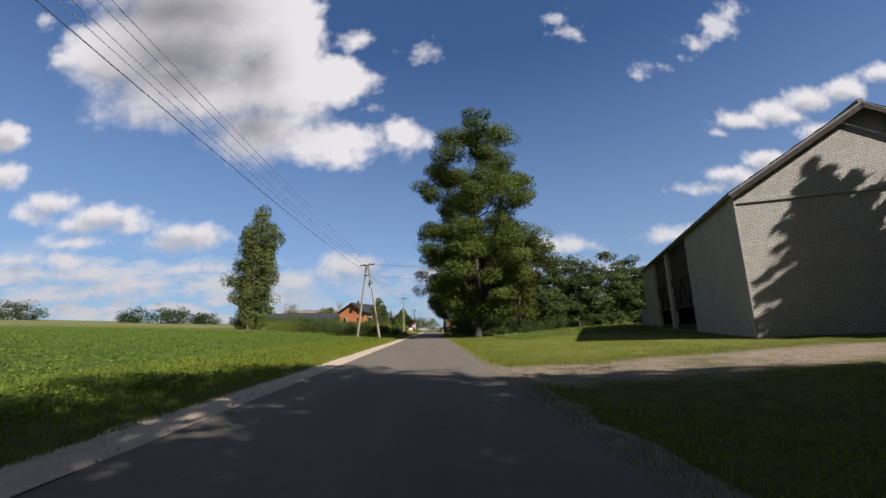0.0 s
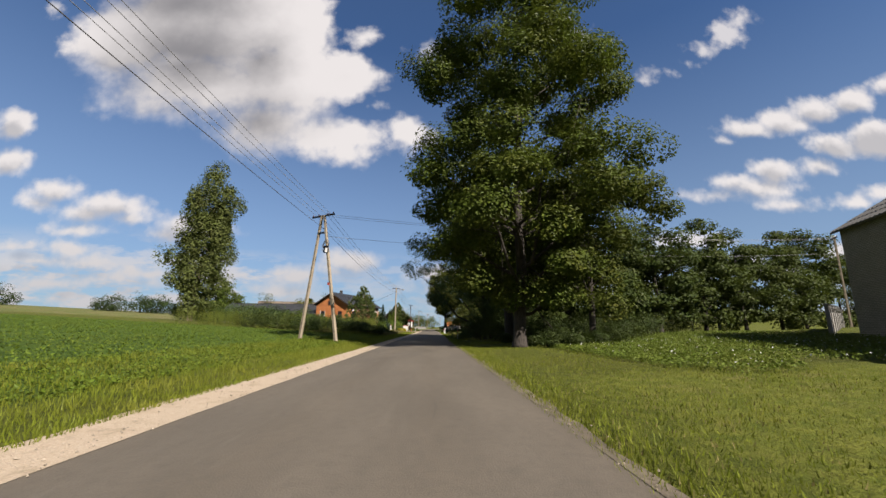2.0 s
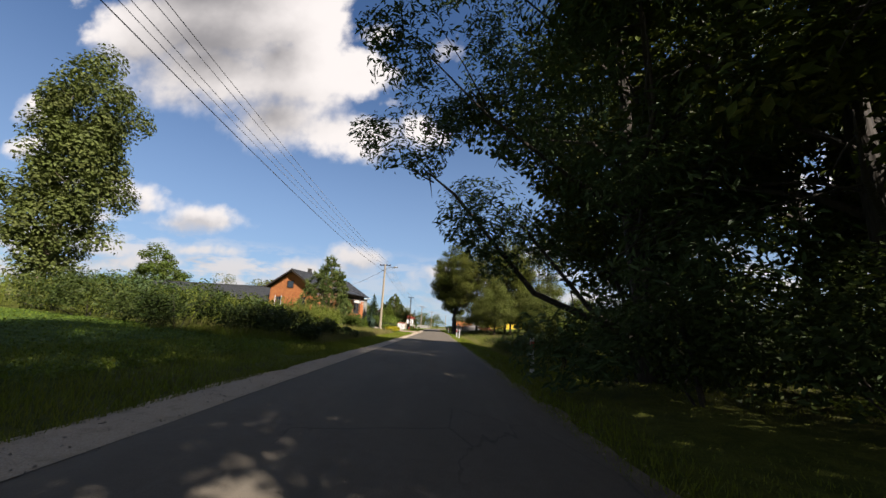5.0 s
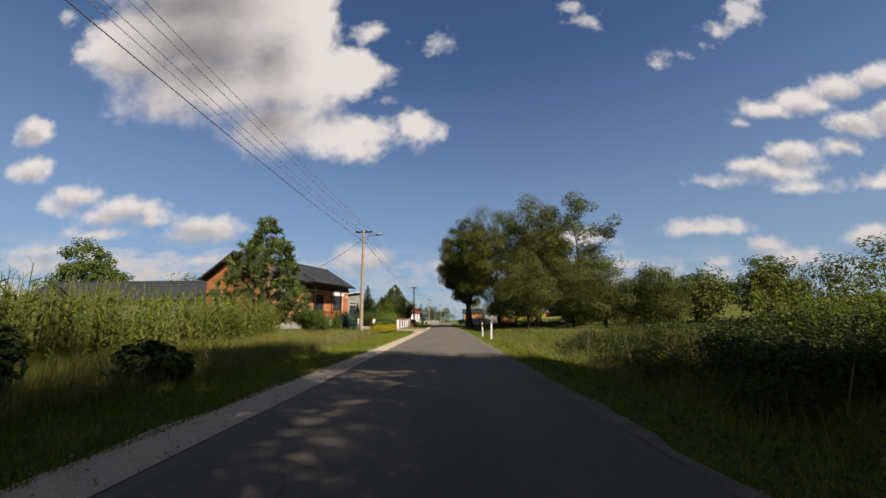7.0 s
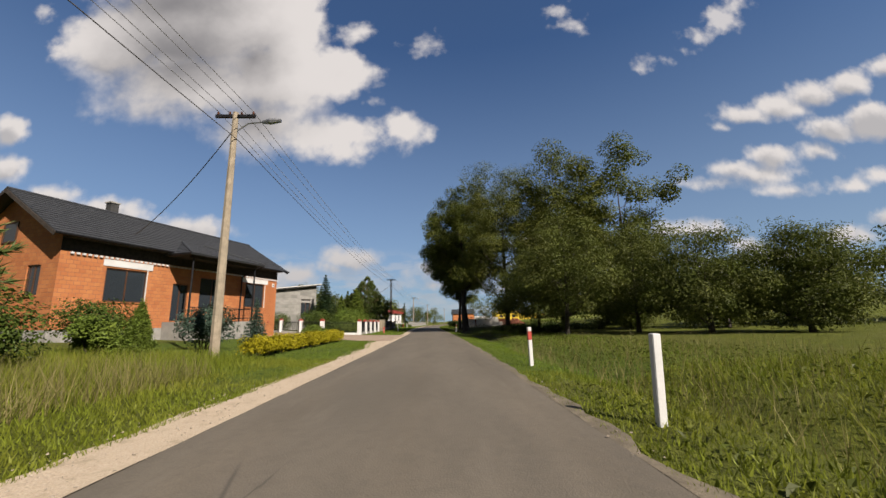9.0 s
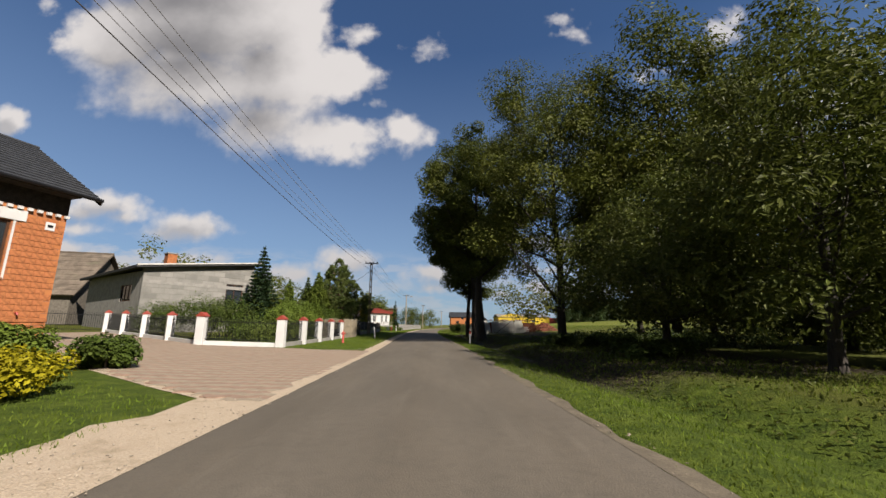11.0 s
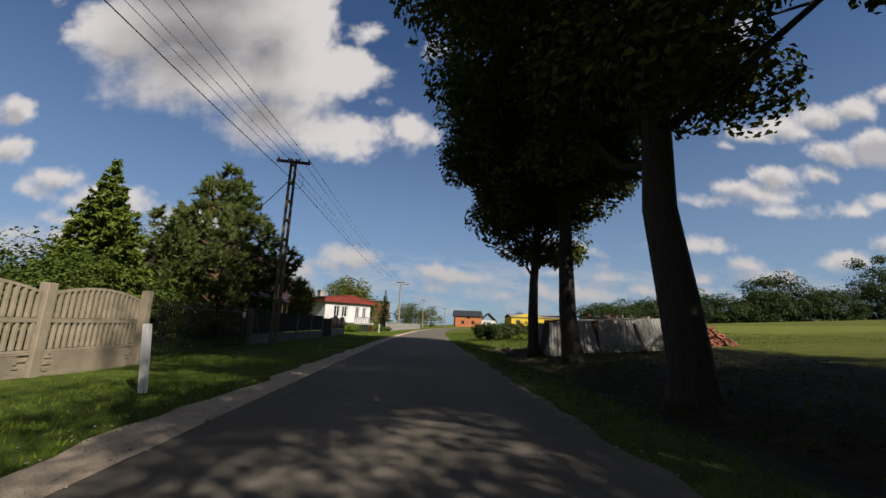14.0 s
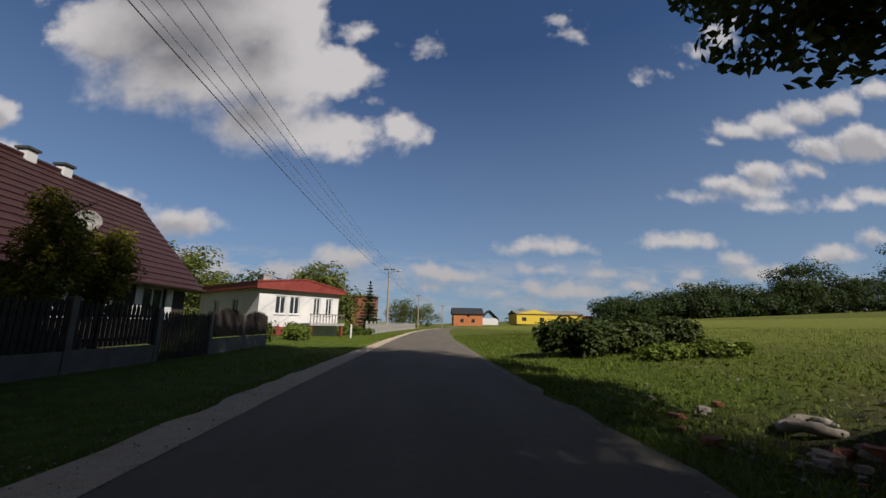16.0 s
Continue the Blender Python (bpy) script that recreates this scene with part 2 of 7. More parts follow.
def leafy(name, colour, other, through_light=0.25, vary=0.45, gloss=0.1):
    """Leaves: each island its own shade, some light comes through."""
    colour, other = tuple(c * 0.8 for c in colour), tuple(c * 0.8 for c in other)
    m, g, out = material(name)
    rnd = g.n("ShaderNodeNewGeometry").outputs["Random Per Island"]
    own = g.n("ShaderNodeObjectInfo").outputs["Random"]
    pos = g.n("ShaderNodeTexCoord").outputs["Object"]
    patch = g.noise(pos, 0.55, 3)
    col = g.mix(rnd, tuple(c * (1 - vary) for c in colour), tuple(c * (1 + vary) for c in colour))
    col = g.mix(g.math("MULTIPLY", g.ramp(patch, 0.4, 0.7), g.math("MULTIPLY", rnd, 0.9)), col, other)
    col = g.mix(g.math("MULTIPLY", own, 0.22), col, other)
    d = g.n("ShaderNodeBsdfPrincipled")
    g.put(d.inputs["Base Color"], col)
    d.inputs["Roughness"].default_value = 0.5
    d.inputs["Specular IOR Level"].default_value = gloss
    t = g.n("ShaderNodeBsdfTranslucent")
    g.put(t.inputs[0], g.mix(0.35, col, (0.1, 0.13, 0.012)))
    s = g.n("ShaderNodeMixShader")
    s.inputs[0].default_value = through_light
    g.put(s.inputs[1], d.outputs[0])
    g.put(s.inputs[2], t.outputs[0])
    g.put(out.inputs[0], s.outputs[0])
    return m


def bark(name, colour, ridge=14.0):
    m, g, out = material(name)
    pos = g.n("ShaderNodeTexCoord").outputs["Object"]
    stretched = g.vmath("MULTIPLY", pos, (1, 1, 0.16))
    cracks = g.voronoi(stretched, ridge)
    blot = g.noise(pos, 1.3, 5)
    col = g.mix(g.ramp(cracks, 0.05, 0.5), tuple(c * 0.35 for c in colour), colour)
    col = g.mix(g.ramp(blot, 0.5, 0.75, 0, 0.6), col, tuple(c * 1.2 for c in colour))
    b = g.n("ShaderNodeBsdfPrincipled")
    g.put(b.inputs["Base Color"], col)
    b.inputs["Roughness"].default_value = 0.95
    bp = g.n("ShaderNodeBump")
    bp.inputs["Strength"].default_value, bp.inputs["Distance"].default_value = 0.8, 0.04
    g.put(bp.inputs["Height"], g.math("ADD", cracks, g.math("MULTIPLY", blot, 0.5)))
    g.put(b.inputs["Normal"], bp.outputs[0])
    g.put(out.inputs[0], b.outputs[0])
    return m


def asphalt_mat():
    m, g, out = material("asphalt")
    pos = g.n("ShaderNodeNewGeometry").outputs["Position"]
    grit = g.noise(pos, 90, 3, 0.7)
    stones = g.voronoi(pos, 55)
    blot = g.noise(g.vmath("MULTIPLY", pos, (1.0, 0.25, 1)), 0.8, 6, 0.6)
    lanes = g.n("ShaderNodeSeparateXYZ")
    g.put(lanes.inputs[0], pos)
    track = g.math("ABSOLUTE", g.math("SINE", g.math("MULTIPLY", lanes.outputs[0], 1.9)))
    col = g.mix(g.ramp(blot, 0.3, 0.7), (0.0963, 0.0814, 0.0609), (0.135, 0.113, 0.0846))
    col = g.mix(g.ramp(grit, 0.35, 0.7, 0, 0.6), col, (0.0619, 0.0534, 0.042))
    col = g.mix(g.ramp(stones, 0.0, 0.22, 0.35, 0.0), col, (0.181, 0.169, 0.15))
    col = g.mix(g.math("MULTIPLY", track, 0.12), col, (0.142, 0.13, 0.11))
    mottle = g.noise(pos, 6.5, 6, 0.7)
    col = g.mix(g.ramp(mottle, 0.42, 0.7, 0.0, 0.42), col, (0.075, 0.066, 0.0515))
    col = g.mix(g.ramp(g.noise(g.vmath("MULTIPLY", pos, (1, 0.12, 1)), 3.0, 5, 0.65), 0.55, 0.75, 0.0, 0.35), col, (0.15, 0.13, 0.101))
    cracks = g.voronoi(g.vmath("ADD", g.vmath("MULTIPLY", pos, (1, 0.5, 1)), blot), 0.45, "Distance", "DISTANCE_TO_EDGE")
    col = g.mix(g.math("MULTIPLY", g.ramp(cracks, 0.0, 0.007, 0.55, 0), g.ramp(g.noise(pos, 0.17, 2), 0.55, 0.62)), col, (0.0344, 0.0313, 0.0277))
    b = g.n("ShaderNodeBsdfPrincipled")
    g.put(b.inputs["Base Color"], g.mix(1.0, col, (0.9, 0.9, 0.9), "MULTIPLY"))
    b.inputs["Roughness"].default_value = 0.9
    b.inputs["Specular IOR Level"].default_value = 0.25
    bp = g.n("ShaderNodeBump")
    bp.inputs["Strength"].default_value, bp.inputs["Distance"].default_value = 0.35, 0.01
    g.put(bp.inputs["Height"], g.math("ADD", grit, stones))
    g.put(b.inputs["Normal"], bp.outputs[0])
    g.put(out.inputs[0], b.outputs[0])
    return m


def gravel_mat():
    m, g, out = material("pale_gravel")
    pos = g.n("ShaderNodeNewGeometry").outputs["Position"]
    cell = g.n("ShaderNodeTexVoronoi")
    g.put(cell.inputs["Vector"], pos)
    cell.inputs["Scale"].default_value = 48
    blot = g.noise(pos, 1.6, 6, 0.65)
    col = g.mix(cell.outputs["Distance"], (0.416, 0.339, 0.242), (0.271, 0.211, 0.142))
    col = g.mix(g.ramp(g.noise(pos, 60, 2), 0.3, 0.7, 0, 0.5), col, (0.469, 0.406, 0.309))
    col = g.mix(g.ramp(blot, 0.5, 0.75, 0, 0.6), col, (0.253, 0.194, 0.125))
    big = g.noise(pos, 26.0, 4, 0.7)
    col = g.mix(g.ramp(big, 0.45, 0.7, 0.0, 0.5), col, (0.284, 0.22, 0.146))
    col = g.mix(g.ramp(g.noise(pos, 3.2, 7, 0.7), 0.52, 0.7, 0.0, 0.6), col, (0.21, 0.174, 0.107))
    b = g.n("ShaderNodeBsdfPrincipled")
    g.put(b.inputs["Base Color"], g.mix(1.0, col, (0.95, 0.93, 0.92), "MULTIPLY"))
    b.inputs["Roughness"].default_value = 0.95
    bp = g.n("ShaderNodeBump")
    bp.inputs["Strength"].default_value, bp.inputs["Distance"].default_value = 0.6, 0.02
    g.put(bp.inputs["Height"], g.math("ADD", cell.outputs["Distance"], big))
    g.put(b.inputs["Normal"], bp.outputs[0])
    g.put(out.inputs[0], b.outputs[0])
    return m


def ground_mat():
    m, g, out = material("meadow_ground")
    pos = g.n("ShaderNodeNewGeometry").outputs["Position"]
    warp = g.n("ShaderNodeTexNoise")
    g.put(warp.inputs["Vector"], pos)
    warp.inputs["Scale"].default_value, warp.inputs["Detail"].default_value = 0.5, 5
    off = g.vmath("SCALE", g.vmath("SUBTRACT", warp.outputs["Color"], (0.5, 0.5, 0.5)))
    off.node.inputs["Scale"].default_value = 3.0
    sep = g.n("ShaderNodeSeparateXYZ")
    g.put(sep.inputs[0], g.vmath("ADD", pos, off))
    x, y = sep.outputs[0], sep.outputs[1]

    def zone(x0, x1, y0, y1, s=0.5):
        a = g.math("MINIMUM", g.ramp(x, x0 - s, x0 + s), g.ramp(x, x1 - s, x1 + s, 1, 0))
        b = g.math("MINIMUM", g.ramp(y, y0 - s, y0 + s), g.ramp(y, y1 - s, y1 + s, 1, 0))
        return g.math("MULTIPLY", a, b)

    blades = g.noise(g.vmath("MULTIPLY", pos, (1, 1, 0.2)), 22, 4, 0.7)
    clump = g.noise(pos, 2.6, 5, 0.6)
    wide = g.noise(pos, 0.16, 4, 0.6)
    grass = g.mix(g.ramp(clump, 0.3, 0.72), (0.072, 0.0903, 0.0138), (0.14, 0.159, 0.0241))
    grass = g.mix(g.ramp(wide, 0.42, 0.7, 0, 0.6), grass, (0.125, 0.135, 0.037))
    crop = g.mix(g.ramp(clump, 0.35, 0.65), (0.05, 0.098, 0.014), (0.1, 0.16, 0.023))
    hay = g.mix(g.ramp(clump, 0.3, 0.7), (0.12, 0.155, 0.022), (0.195, 0.21, 0.038))
    hay = g.mix(g.ramp(g.noise(pos, 0.9, 5, 0.6), 0.54, 0.72, 0, 0.5), hay, (0.25, 0.215, 0.08))
    stubble = g.mix(g.ramp(wide, 0.4, 0.6), (0.172, 0.163, 0.0645), (0.12, 0.146, 0.043))
    sand = g.mix(g.ramp(clump, 0.3, 0.7), (0.258, 0.206, 0.138), (0.378, 0.314, 0.228))
    # dark soil that also carries the shade beneath the trees in its tone
    shaded_soil = g.mix(g.ramp(clump, 0.3, 0.7), (0.0344, 0.0275, 0.0189), (0.0731, 0.0602, 0.0361))
    lawn = g.mix(g.ramp(clump, 0.3, 0.72), (0.062, 0.1, 0.0138), (0.125, 0.172, 0.0241))
    col = g.mix(zone(-75, -6.2, -200, 74, 1.0), grass, crop)
    col = g.mix(zone(-14, 6.5, 99, 210, 1.0), col, lawn)
    col = g.mix(zone(-900, -75, -300, 900, 12), col, stubble)
    col = g.mix(zone(3.0, 14, 13.5, 32, 1.5), col, hay)
    col = g.mix(zone(14, 60, 170, 400, 3.0), col, hay)
    col = g.mix(g.math("MULTIPLY", zone(1.2, 13.5, 8.4, 12.0, 0.8), g.ramp(wide, 0.25, 0.45)), col, sand)
    # darkened ground under orchard, alders and maples, then under the tree row
    col = g.mix(zone(3.4, 14, 120, 163, 1.5), col, shaded_soil)
    col = g.mix(g.math("MULTIPLY", zone(5.5, 30, 50, 66, 2.0), 0.6), col, shaded_soil)
    col = g.mix(g.ramp(blades, 0.35, 0.7, 0.0, 0.6), col, g.mix(1.0, col, (0.4, 0.4, 0.4), "MULTIPLY"))
    b = g.n("ShaderNodeBsdfPrincipled")
    g.put(b.inputs["Base Color"], g.mix(1.0, col, (0.82, 0.8, 0.8), "MULTIPLY"))
    b.inputs["Roughness"].default_value = 0.95
    b.inputs["Specular IOR Level"].default_value = 0.1
    bp = g.n("ShaderNodeBump")
    bp.inputs["Strength"].default_value, bp.inputs["Distance"].default_value = 1.0, 0.08
    g.put(bp.inputs["Height"], g.math("ADD", blades, clump))
    g.put(b.inputs["Normal"], bp.outputs[0])
    g.put(out.inputs[0], b.outputs[0])
    return m


def coursed(name, colour, other, joint, w, h, rough=0.85, gap=0.012, axis="xy"):
    """Masonry far off: courses with joints, on upright faces in any heading."""
    colour, other, joint = (tuple(c * 0.62 for c in q) for q in (colour, other, joint))
    m, g, out = material(name)
    tc = g.n("ShaderNodeTexCoord").outputs["Object"]
    nrm = g.n("ShaderNodeNewGeometry").outputs["Normal"]
    sn, sp = g.n("ShaderNodeSeparateXYZ"), g.n("ShaderNodeSeparateXYZ")
    g.put(sn.inputs[0], nrm)
    g.put(sp.inputs[0], tc)
    along = g.math("ADD", sp.outputs[0], sp.outputs[1])
    flat = g.n("ShaderNodeCombineXYZ")
    g.put(flat.inputs[0], along)
    g.put(flat.inputs[1], sp.outputs[2])
    br = g.n("ShaderNodeTexBrick")
    g.put(br.inputs["Vector"], flat.outputs[0])
    br.inputs["Scale"].default_value = 1.0
    br.inputs["Brick Width"].default_value, br.inputs["Row Height"].default_value = w, h
    br.inputs["Mortar Size"].default_value, br.inputs["Mortar Smooth"].default_value = gap, 0.3
    br.inputs["Color1"].default_value, br.inputs["Color2"].default_value, br.inputs["Mortar"].default_value = (*colour, 1), (*other, 1), (*joint, 1)
    blot = g.noise(tc, 0.8, 6, 0.65)
    fine = g.noise(tc, 30, 4)
    col = g.mix(g.ramp(blot, 0.35, 0.75, 0, 0.45), br.outputs["Color"], tuple(c * 0.6 for c in colour))
    col = g.mix(g.ramp(fine, 0.4, 0.7, 0, 0.3), col, tuple(c * 0.7 for c in colour))
    b = g.n("ShaderNodeBsdfPrincipled")
    g.put(b.inputs["Base Color"], col)
    b.inputs["Roughness"].default_value = rough
    b.inputs["Specular IOR Level"].default_value = 0.2
    bp = g.n("ShaderNodeBump")
    bp.inputs["Strength"].default_value, bp.inputs["Distance"].default_value = 0.7, 0.02
    g.put(bp.inputs["Height"], g.math("SUBTRACT", g.math("MULTIPLY", fine, 0.4), br.outputs["Fac"]))
    g.put(b.inputs["Normal"], bp.outputs[0])
    g.put(out.inputs[0], b.outputs[0])
    return m


def glass_mat():
    m, g, out = material("window_glass")
    b = g.n("ShaderNodeBsdfPrincipled")
    b.inputs["Base Color"].default_value = (0.02, 0.025, 0.03, 1)
    b.inputs["Roughness"].default_value = 0.06
    b.inputs["Specular IOR Level"].default_value = 0.9
    g.put(out.inputs[0], b.outputs[0])
    return m


M = dict(
    asphalt=asphalt_mat(), gravel=gravel_mat(), ground=ground_mat(), glass=glass_mat(),
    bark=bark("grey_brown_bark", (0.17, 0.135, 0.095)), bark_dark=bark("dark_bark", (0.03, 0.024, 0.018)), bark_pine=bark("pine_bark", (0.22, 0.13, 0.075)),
    leaf_maple=leafy("maple_leaves", (0.0555, 0.0777, 0.0126), (0.133, 0.13, 0.0259)),
    leaf_chestnut=leafy("chestnut_leaves", (0.06, 0.095, 0.014), (0.125, 0.125, 0.0222)),
    leaf_poplar=leafy("poplar_leaves", (0.081, 0.104, 0.027), (0.153, 0.162, 0.054)),
    leaf_willow=leafy("grey_green_leaves", (0.0558, 0.09, 0.0378), (0.09, 0.135, 0.054)),
    leaf_alder=leafy("alder_leaves", (0.072, 0.092, 0.016), (0.155, 0.148, 0.03)),
    leaf_fruit=leafy("fruit_tree_leaves", (0.07, 0.09, 0.018), (0.155, 0.158, 0.042)),
    leaf_bush=leafy("bush_leaves", (0.054, 0.0855, 0.0144), (0.117, 0.14, 0.027)),
    leaf_light=leafy("light_green_leaves", (0.099, 0.149, 0.0225), (0.18, 0.207, 0.036)),
    leaf_gold=leafy("golden_privet_leaves", (0.342, 0.297, 0.0135), (0.45, 0.378, 0.027), 0.4),
    leaf_olive=leafy("yellow_green_leaves", (0.18, 0.18, 0.018), (0.306, 0.27, 0.027), 0.35),
    leaf_robinia=leafy("locust_leaves", (0.045, 0.068, 0.016), (0.095, 0.11, 0.025)),
    # darkest leaf tone: dark shrubs, and plants whose shade is put into the colour
    leaf_dark_shaded=leafy("dark_and_shaded_leaves", (0.03, 0.048, 0.012), (0.07, 0.085, 0.02), 0.2),
    leaf_far=leafy("far_leaves", (0.03, 0.052, 0.016), (0.06, 0.08, 0.025), 0.25),
    needle_pine=leafy("pine_needles", (0.085, 0.12, 0.035), (0.16, 0.18, 0.045), 0.25),
    needle_blue=leafy("blue_spruce_needles", (0.045, 0.0765, 0.054), (0.081, 0.117, 0.081), 0.15),
    needle_dark=leafy("spruce_needles", (0.0198, 0.0405, 0.018), (0.045, 0.072, 0.0225), 0.15),
    leaf_corn=leafy("corn_leaves", (0.135, 0.18, 0.028), (0.27, 0.26, 0.07), 0.45, 0.5),
    tassel=leafy("dry_seed_heads", (0.198, 0.144, 0.072), (0.27, 0.216, 0.108), 0.3),
    grass=leafy("grass_blades", (0.148, 0.19, 0.019), (0.26, 0.25, 0.042), 0.4, 0.5),
    lawn=leafy("lawn_blades", (0.115, 0.18, 0.018), (0.2, 0.225, 0.035), 0.4, 0.5),
    grass_dry=leafy("dry_grass", (0.234, 0.198, 0.081), (0.144, 0.153, 0.045), 0.4, 0.5),
    crop=leafy("field_crop_leaves", (0.1, 0.158, 0.018), (0.175, 0.2, 0.03), 0.35),
    pole_wood=solid("weathered_pole_wood", (0.22, 0.165, 0.1), 0.9, 0, 0.3, 6, 0.3, 30),
    pole_concrete=solid("pole_concrete", (0.38, 0.315, 0.225), 0.9, 0, 0.2, 5, 0.3, 50),
    iron=solid("dark_iron", (0.03, 0.03, 0.032), 0.5, 0.6, 0.4, 8, 0.1),
    wire=solid("weathered_aluminium_wire", (0.34, 0.34, 0.345), 0.6, 0.3, 0.1, 5, 0),
    steel=solid("galvanised_steel", (0.45, 0.46, 0.47), 0.45, 0.8, 0.2, 6, 0.1),
    cable=solid("black_cable", (0.1, 0.095, 0.09), 0.6, 0, 0.1, 5, 0),
    porcelain=solid("brown_insulator", (0.12, 0.05, 0.03), 0.25, 0, 0.2, 5, 0),
    white=solid("white_render", (0.72, 0.71, 0.68), 0.85, 0, 0.1, 1.2, 0.2, 60, (0.5, 0.47, 0.42)),
    white_post=solid("whitewashed_post", (0.8, 0.79, 0.76), 0.85, 0, 0.08, 2, 0.25, 50, (0.55, 0.52, 0.46)),
    cap_red=solid("red_cap_tile", (0.4, 0.07, 0.045), 0.6, 0, 0.25, 6, 0.2),
    concrete=solid("grey_concrete", (0.36, 0.345, 0.31), 0.92, 0, 0.2, 2.5, 0.3, 50, (0.22, 0.21, 0.18)),
    # the grey concrete again, darkened for fence parts standing in shade
    concrete_shaded=solid("shaded_concrete", (0.2, 0.185, 0.155), 0.92, 0, 0.25, 2.5, 0.3, 50, (0.12, 0.11, 0.09)),
    concrete_tan=solid("tan_concrete_panel", (0.34, 0.285, 0.2), 0.92, 0, 0.2, 3, 0.3, 50, (0.2, 0.18, 0.13)),
    brick_orange=coursed("orange_block", (0.52, 0.18, 0.065), (0.63, 0.25, 0.09), (0.36, 0.17, 0.1), 0.31, 0.215),
    orange=solid("fired_clay_block", (0.5, 0.18, 0.065), 0.85, 0, 0.3, 8, 0.35, 45, (0.36, 0.12, 0.05)),
    brick_white=coursed("silicate_brick", (0.5, 0.47, 0.4), (0.6, 0.565, 0.49), (0.2, 0.18, 0.15), 0.27, 0.09),
    block_grey=coursed("aerated_block", (0.24, 0.235, 0.21), (0.4, 0.385, 0.345), (0.3, 0.285, 0.25), 0.95, 0.46, 0.9, 0.025),
    red_brick=coursed("red_brick", (0.3, 0.095, 0.05), (0.38, 0.13, 0.07), (0.3, 0.2, 0.15), 0.27, 0.085),
    roof_dark=solid("anthracite_roof_tile", (0.045, 0.048, 0.052), 0.55, 0, 0.25, 3, 0.3, 30),
    roof_brown=solid("brown_metal_tile", (0.055, 0.022, 0.02), 0.5, 0, 0.2, 3, 0.15, 30),
    roof_red=solid("red_sheet_roof", (0.25, 0.045, 0.032), 0.5, 0, 0.2, 2, 0.15, 30),
    roof_grey=solid("asbestos_cement_roof", (0.27, 0.26, 0.24), 0.9, 0, 0.25, 2, 0.3, 30, (0.15, 0.15, 0.12)),
    roof_old=solid("mossy_brown_roof", (0.2, 0.16, 0.12), 0.95, 0, 0.35, 1.2, 0.5, 25, (0.1, 0.095, 0.06)),
    eternit=solid("corrugated_cement_sheet", (0.8, 0.775, 0.7), 0.9, 0, 0.15, 2.5, 0.3, 40, (0.3, 0.29, 0.23)),
    tar=solid("bitumen_felt", (0.06, 0.06, 0.058), 0.85, 0, 0.3, 2, 0.3),
    wood_dark=solid("old_dark_boards", (0.055, 0.042, 0.032), 0.9, 0, 0.4, 5, 0.4, 25),
    wood_grey=solid("grey_boards", (0.2, 0.175, 0.14), 0.9, 0, 0.3, 5, 0.4, 25),
    frame_brown=solid("brown_window_frame", (0.1, 0.045, 0.022), 0.5, 0, 0.2, 6, 0.1),
    frame_white=solid("white_window_frame", (0.78, 0.78, 0.76), 0.4, 0, 0.06, 6, 0.05),
    plaster_yellow=solid("yellow_render", (0.75, 0.53, 0.05), 0.85, 0, 0.1, 1.5, 0.2),
    red_paint=solid("red_paint", (0.55, 0.085, 0.06), 0.5, 0, 0.2, 6, 0.1, 40, (0.3, 0.05, 0.03)),
    paver_pink=solid("pinkish_paver", (0.37, 0.25, 0.18), 0.9, 0, 0.15, 5, 0.3, 50),
    paver_grey=solid("buff_paver", (0.39, 0.32, 0.23), 0.9, 0, 0.15, 5, 0.3, 50),
    dirt=solid("road_edge_dirt", (0.2, 0.165, 0.115), 0.95, 0, 0.35, 3, 0.4, 45, (0.1, 0.1, 0.05)),
    old_brick=solid("old_dirty_brick", (0.3, 0.105, 0.06), 0.9, 0, 0.35, 6, 0.4, 40, (0.16, 0.085, 0.06)),
    pebble=solid("pale_pebbles", (0.44, 0.37, 0.28), 0.9, 0, 0.35, 9, 0.2, 60),
    stone=solid("field_stone", (0.25, 0.22, 0.18), 0.9, 0, 0.3, 4, 0.5, 25),
)

# ---- building helpers ----
def link_mesh(name, mesh, mat, parent=None, label=""):
    if mat is not None:
        mesh.materials.append(mat)
    ob = new(name, mesh)
    ob.parent = parent
    if label:
        ob["label"] = label
    return ob


def part(name, bm, mat, parent=None, label="", smooth=False):
    mesh = bpy.data.meshes.new(name)
    bm.normal_update()
    bm.to_mesh(mesh)
    bm.free()
    if smooth:
        mesh.polygons.foreach_set("use_smooth", [True] * len(mesh.polygons))
    return link_mesh(name, mesh, mat, parent, label)


def from_arrays(name, verts, faces, mat, parent=None, label=""):
    """A mesh from numpy arrays: verts (n, 3), faces (m, 3 or 4)."""
    mesh = bpy.data.meshes.new(name)
    verts, faces = np.ascontiguousarray(verts, dtype=np.float32), np.ascontiguousarray(faces, dtype=np.int32)
    k = faces.shape[1]
    mesh.vertices.add(len(verts))
    mesh.vertices.foreach_set("co", verts.ravel())
    mesh.loops.add(faces.size)
    mesh.loops.foreach_set("vertex_index", faces.ravel())
    mesh.polygons.add(len(faces))
    mesh.polygons.foreach_set("loop_start", np.arange(0, faces.size, k, dtype=np.int32))
    mesh.polygons.foreach_set("loop_total", np.full(len(faces), k, dtype=np.int32))
    mesh.polygons.foreach_set("use_smooth", [False] * len(faces))
    mesh.update(calc_edges=True)
    return link_mesh(name, mesh, mat, parent, label)


def thing(name, at, label, category, group="", turn=0.0):
    ob = new(name)
    ob.matrix_basis = pose(*at, 0, 0, turn)
    ob.empty_display_size = 0.2
    return tagged(ob, label, category, group)


